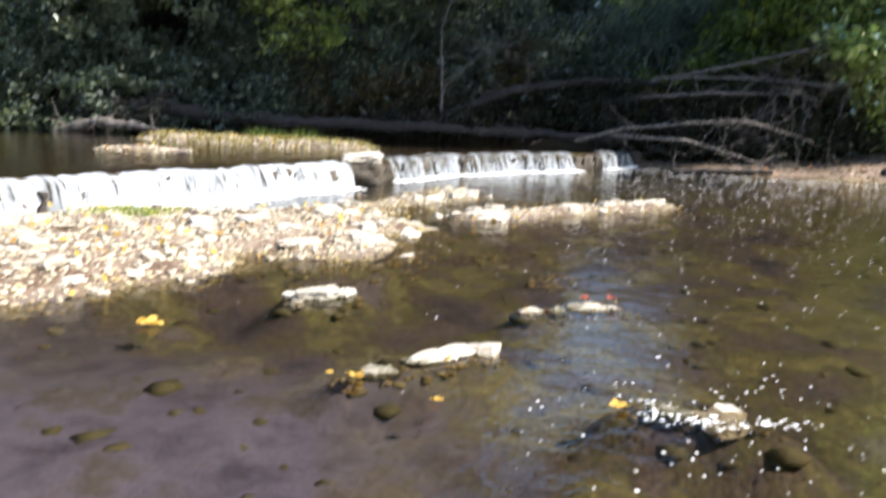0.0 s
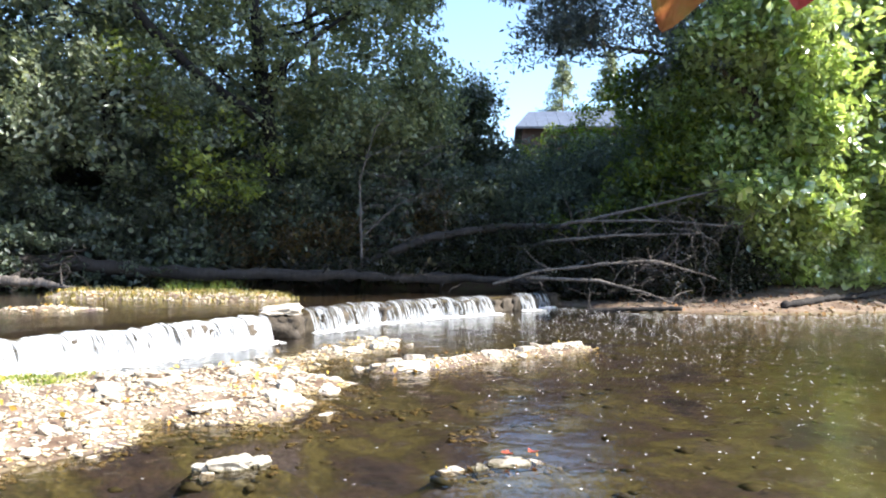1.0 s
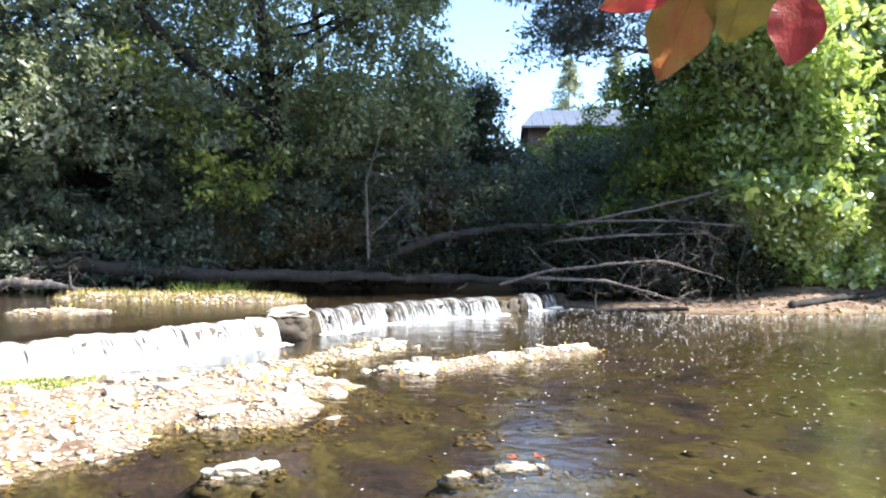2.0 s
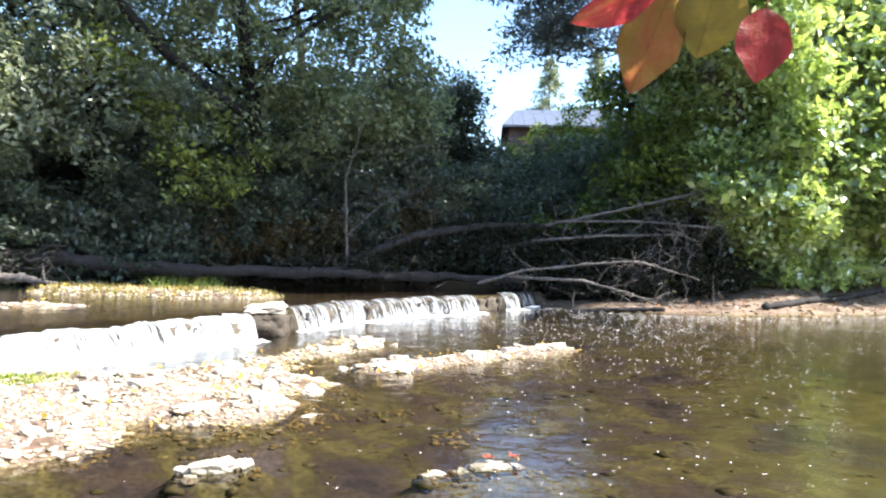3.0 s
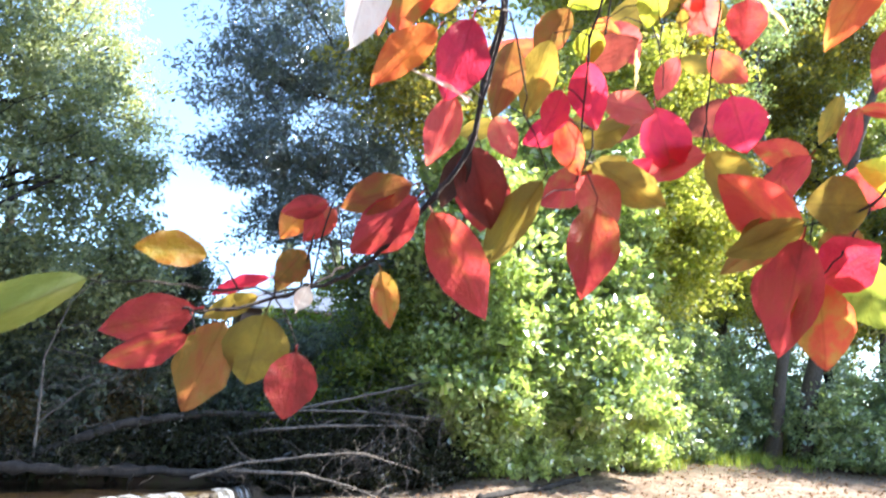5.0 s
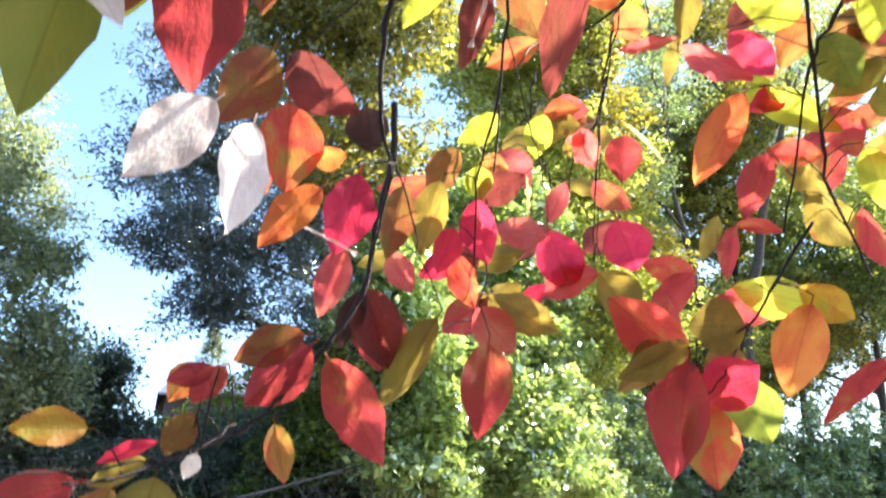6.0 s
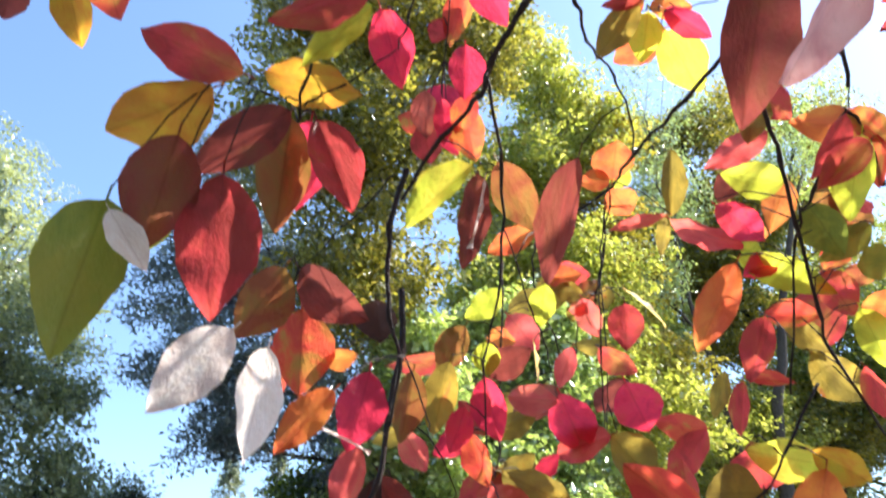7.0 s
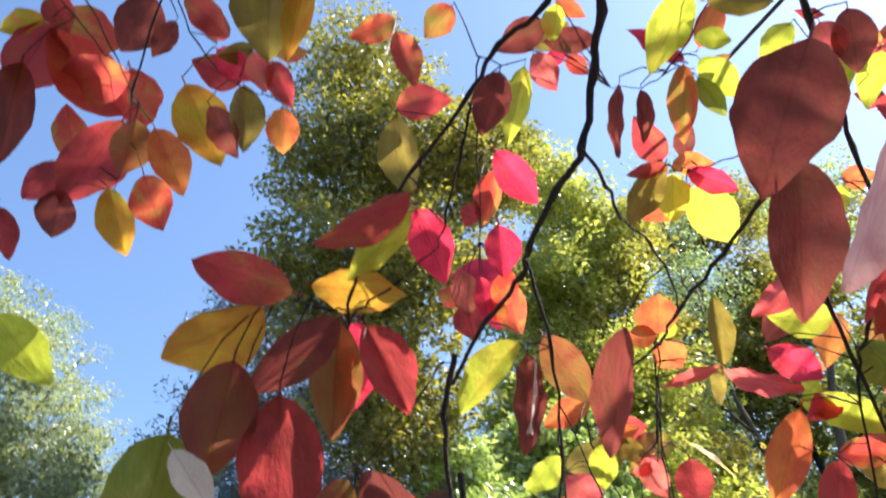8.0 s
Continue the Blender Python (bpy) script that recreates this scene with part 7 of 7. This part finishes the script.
leaf("pale", (0.389, 0.268, 2.475), (0.381, 0.302, 2.439), 0.017, 0)
leaf("mottled", (0.456, 0.242, 2.484), (0.428, 0.279, 2.457), 0.038, 10)
leaf("rust", (0.551, 0.199, 2.418), (0.500, 0.240, 2.398), 0.039, 10)
leaf("rust", (0.467, 0.200, 2.300), (0.454, 0.251, 2.249), 0.041, -5)
leaf("lime", (0.525, 0.230, 2.363), (0.515, 0.295, 2.294), 0.031, 15)
leaf("rose", (0.556, 0.243, 2.414), (0.587, 0.264, 2.372), 0.037, 10)
leaf("rust", (0.557, 0.218, 2.408), (0.623, 0.197, 2.398), 0.032, -10)
leaf("mottled", (0.599, 0.237, 2.413), (0.628, 0.243, 2.391), 0.023, 10)
leaf("crimson", (0.514, 0.323, 2.311), (0.569, 0.348, 2.252), 0.043, -5)
leaf("mottled", (0.524, 0.350, 2.307), (0.513, 0.401, 2.253), 0.033, 15)
leaf("red", (0.501, 0.385, 2.278), (0.495, 0.407, 2.256), 0.026, 10)
leaf("olive", (0.408, 0.366, 2.399), (0.431, 0.427, 2.317), 0.053, 10)
leaf("crimson", (0.533, 0.393, 2.252), (0.541, 0.425, 2.194), 0.047, -10)
leaf("mottled", (0.558, 0.431, 2.210), (0.545, 0.469, 2.174), 0.033, 10)
leaf("rust", (0.507, 0.464, 2.232), (0.517, 0.502, 2.184), 0.038, 15)
leaf("crimson", (0.525, 0.456, 2.216), (0.541, 0.489, 2.168), 0.029, -10)
leaf("lime", (0.555, 0.171, 2.415), (0.553, 0.202, 2.381), 0.027, 10)
leaf("olive", (0.704, 0.267, 2.257), (0.669, 0.322, 2.211), 0.039, 15)
leaf("red", (0.707, 0.262, 2.260), (0.663, 0.286, 2.257), 0.018, 20)
leaf("lime", (0.734, 0.283, 2.270), (0.740, 0.322, 2.222), 0.040, -5)
leaf("crimson", (0.757, 0.279, 2.279), (0.822, 0.276, 2.247), 0.032, 10)
leaf("lime", (0.776, 0.304, 2.272), (0.838, 0.331, 2.207), 0.058, 5)
leaf("rust", (0.602, 0.177, 2.286), (0.603, 0.231, 2.223), 0.019, 20)
leaf("rust", (0.631, 0.179, 2.285), (0.639, 0.217, 2.237), 0.021, -15)
leaf("mottled", (0.692, 0.160, 2.322), (0.702, 0.219, 2.249), 0.034, 10)
leaf("lime", (0.722, 0.159, 2.340), (0.773, 0.172, 2.297), 0.039, -10)
leaf("green", (0.715, 0.169, 2.315), (0.752, 0.187, 2.274), 0.025, 15)
leaf("lime", (0.641, 0.073, 2.321), (0.609, 0.140, 2.260), 0.043, 10)
leaf("lime", (0.682, 0.123, 2.321), (0.724, 0.111, 2.312), 0.024, -20)
leaf("olive", (0.673, 0.081, 2.326), (0.743, 0.059, 2.314), 0.026, 10)
leaf("rust", (0.559, -0.040, 2.057), (0.514, 0.022, 1.962), 0.069, 5)
leaf("rust", (0.567, 0.020, 2.000), (0.573, 0.088, 1.902), 0.050, -8)
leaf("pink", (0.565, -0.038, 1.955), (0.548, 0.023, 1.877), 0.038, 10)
leaf("lime", (0.896, 0.201, 2.196), (0.883, 0.230, 2.170), 0.030, 10)
leaf("rose", (0.736, 0.031, 2.236), (0.758, 0.050, 2.202), 0.034, 10)
leaf("lime", (0.806, 0.059, 2.247), (0.788, 0.097, 2.213), 0.030, -10)
leaf("lime", (0.840, 0.048, 2.242), (0.828, 0.091, 2.198), 0.030, 15)
leaf("rust", (0.753, 0.010, 2.235), (0.769, 0.047, 2.184), 0.039, 10)
leaf("lime", (0.791, 0.082, 2.326), (0.762, 0.121, 2.296), 0.032, 10)
leaf("red", (0.937, 0.211, 2.067), (0.893, 0.262, 2.024), 0.038, 10)
leaf("red", (0.529, 0.525, 2.223), (0.542, 0.541, 2.175), 0.044, 10)
leaf("mottled", (0.563, 0.470, 2.226), (0.583, 0.494, 2.156), 0.047, -5)
leaf("crimson", (0.544, 0.497, 2.215), (0.566, 0.507, 2.171), 0.029, 10)
leaf("rose", (0.808, 0.620, 2.042), (0.834, 0.633, 1.987), 0.038, 15)
leaf("rose", (0.792, 0.635, 2.028), (0.825, 0.617, 2.029), 0.020, 10)
leaf("lime", (0.701, 0.662, 2.063), (0.654, 0.702, 2.029), 0.041, -10)
leaf("lime", (0.783, 0.671, 2.087), (0.779, 0.702, 2.028), 0.042, 10)
leaf("lime", (0.662, 0.663, 1.977), (0.671, 0.679, 1.933), 0.040, 10)
leaf("cream", (0.799, 0.754, 2.024), (0.811, 0.777, 1.966), 0.036, 5)
leaf("rose", (0.857, 0.731, 2.012), (0.840, 0.767, 1.956), 0.036, 15)
leaf("russet", (0.541, 0.641, 1.919), (0.532, 0.676, 1.831), 0.043, -10)
leaf("olive", (0.598, 0.652, 1.939), (0.586, 0.700, 1.850), 0.045, 15)
leaf("russet", (0.634, 0.665, 2.000), (0.602, 0.708, 1.944), 0.047, 10)
leaf("rose", (0.790, 0.808, 2.095), (0.839, 0.806, 2.034), 0.054, 10)
leaf("olive", (0.837, 0.719, 2.136), (0.821, 0.746, 2.070), 0.052, -10)
leaf("rose", (0.899, 0.708, 2.086), (0.879, 0.728, 2.049), 0.040, 10)
leaf("olive", (0.909, 0.306, 2.210), (0.905, 0.339, 2.146), 0.043, 10)
leaf("lime", (1.024, 0.467, 2.085), (1.004, 0.484, 2.071), 0.029, 10)
leaf("rose", (1.041, 0.310, 2.066), (1.053, 0.313, 2.049), 0.019, 10)
leaf("red", (0.378, 0.712, 1.655), (0.452, 0.722, 1.733), 0.047, 10)
leaf("mottled", (0.745, 0.719, 1.802), (0.768, 0.717, 1.760), 0.033, 10)
leaf("lime", (0.599, 0.719, 1.738), (0.555, 0.736, 1.704), 0.034, 10)
leaf("orange", (0.313, 0.654, 1.686), (0.285, 0.656, 1.648), 0.031, 10)
leaf("red", (0.340, 0.657, 1.685), (0.309, 0.660, 1.647), 0.026, -10)
leaf("pale", (0.310, 0.655, 1.599), (0.307, 0.658, 1.572), 0.020, 0)
leaf("russet", (0.312, 0.670, 1.639), (0.287, 0.672, 1.596), 0.026, 10)
leaf("olive", (0.952, 0.663, 1.747), (0.893, 0.685, 1.707), 0.043, -10)
leaf("red", (0.953, 0.667, 1.697), (0.927, 0.684, 1.619), 0.050, 10)
leaf("russet", (0.859, 0.726, 2.082), (0.907, 0.694, 2.120), 0.035, 10)
leaf("russet", (1.083, 0.640, 1.844), (1.121, 0.649, 1.786), 0.043, 10)
leaf("russet", (0.974, 0.682, 1.741), (0.914, 0.738, 1.689), 0.038, 10)
grow_shrub()
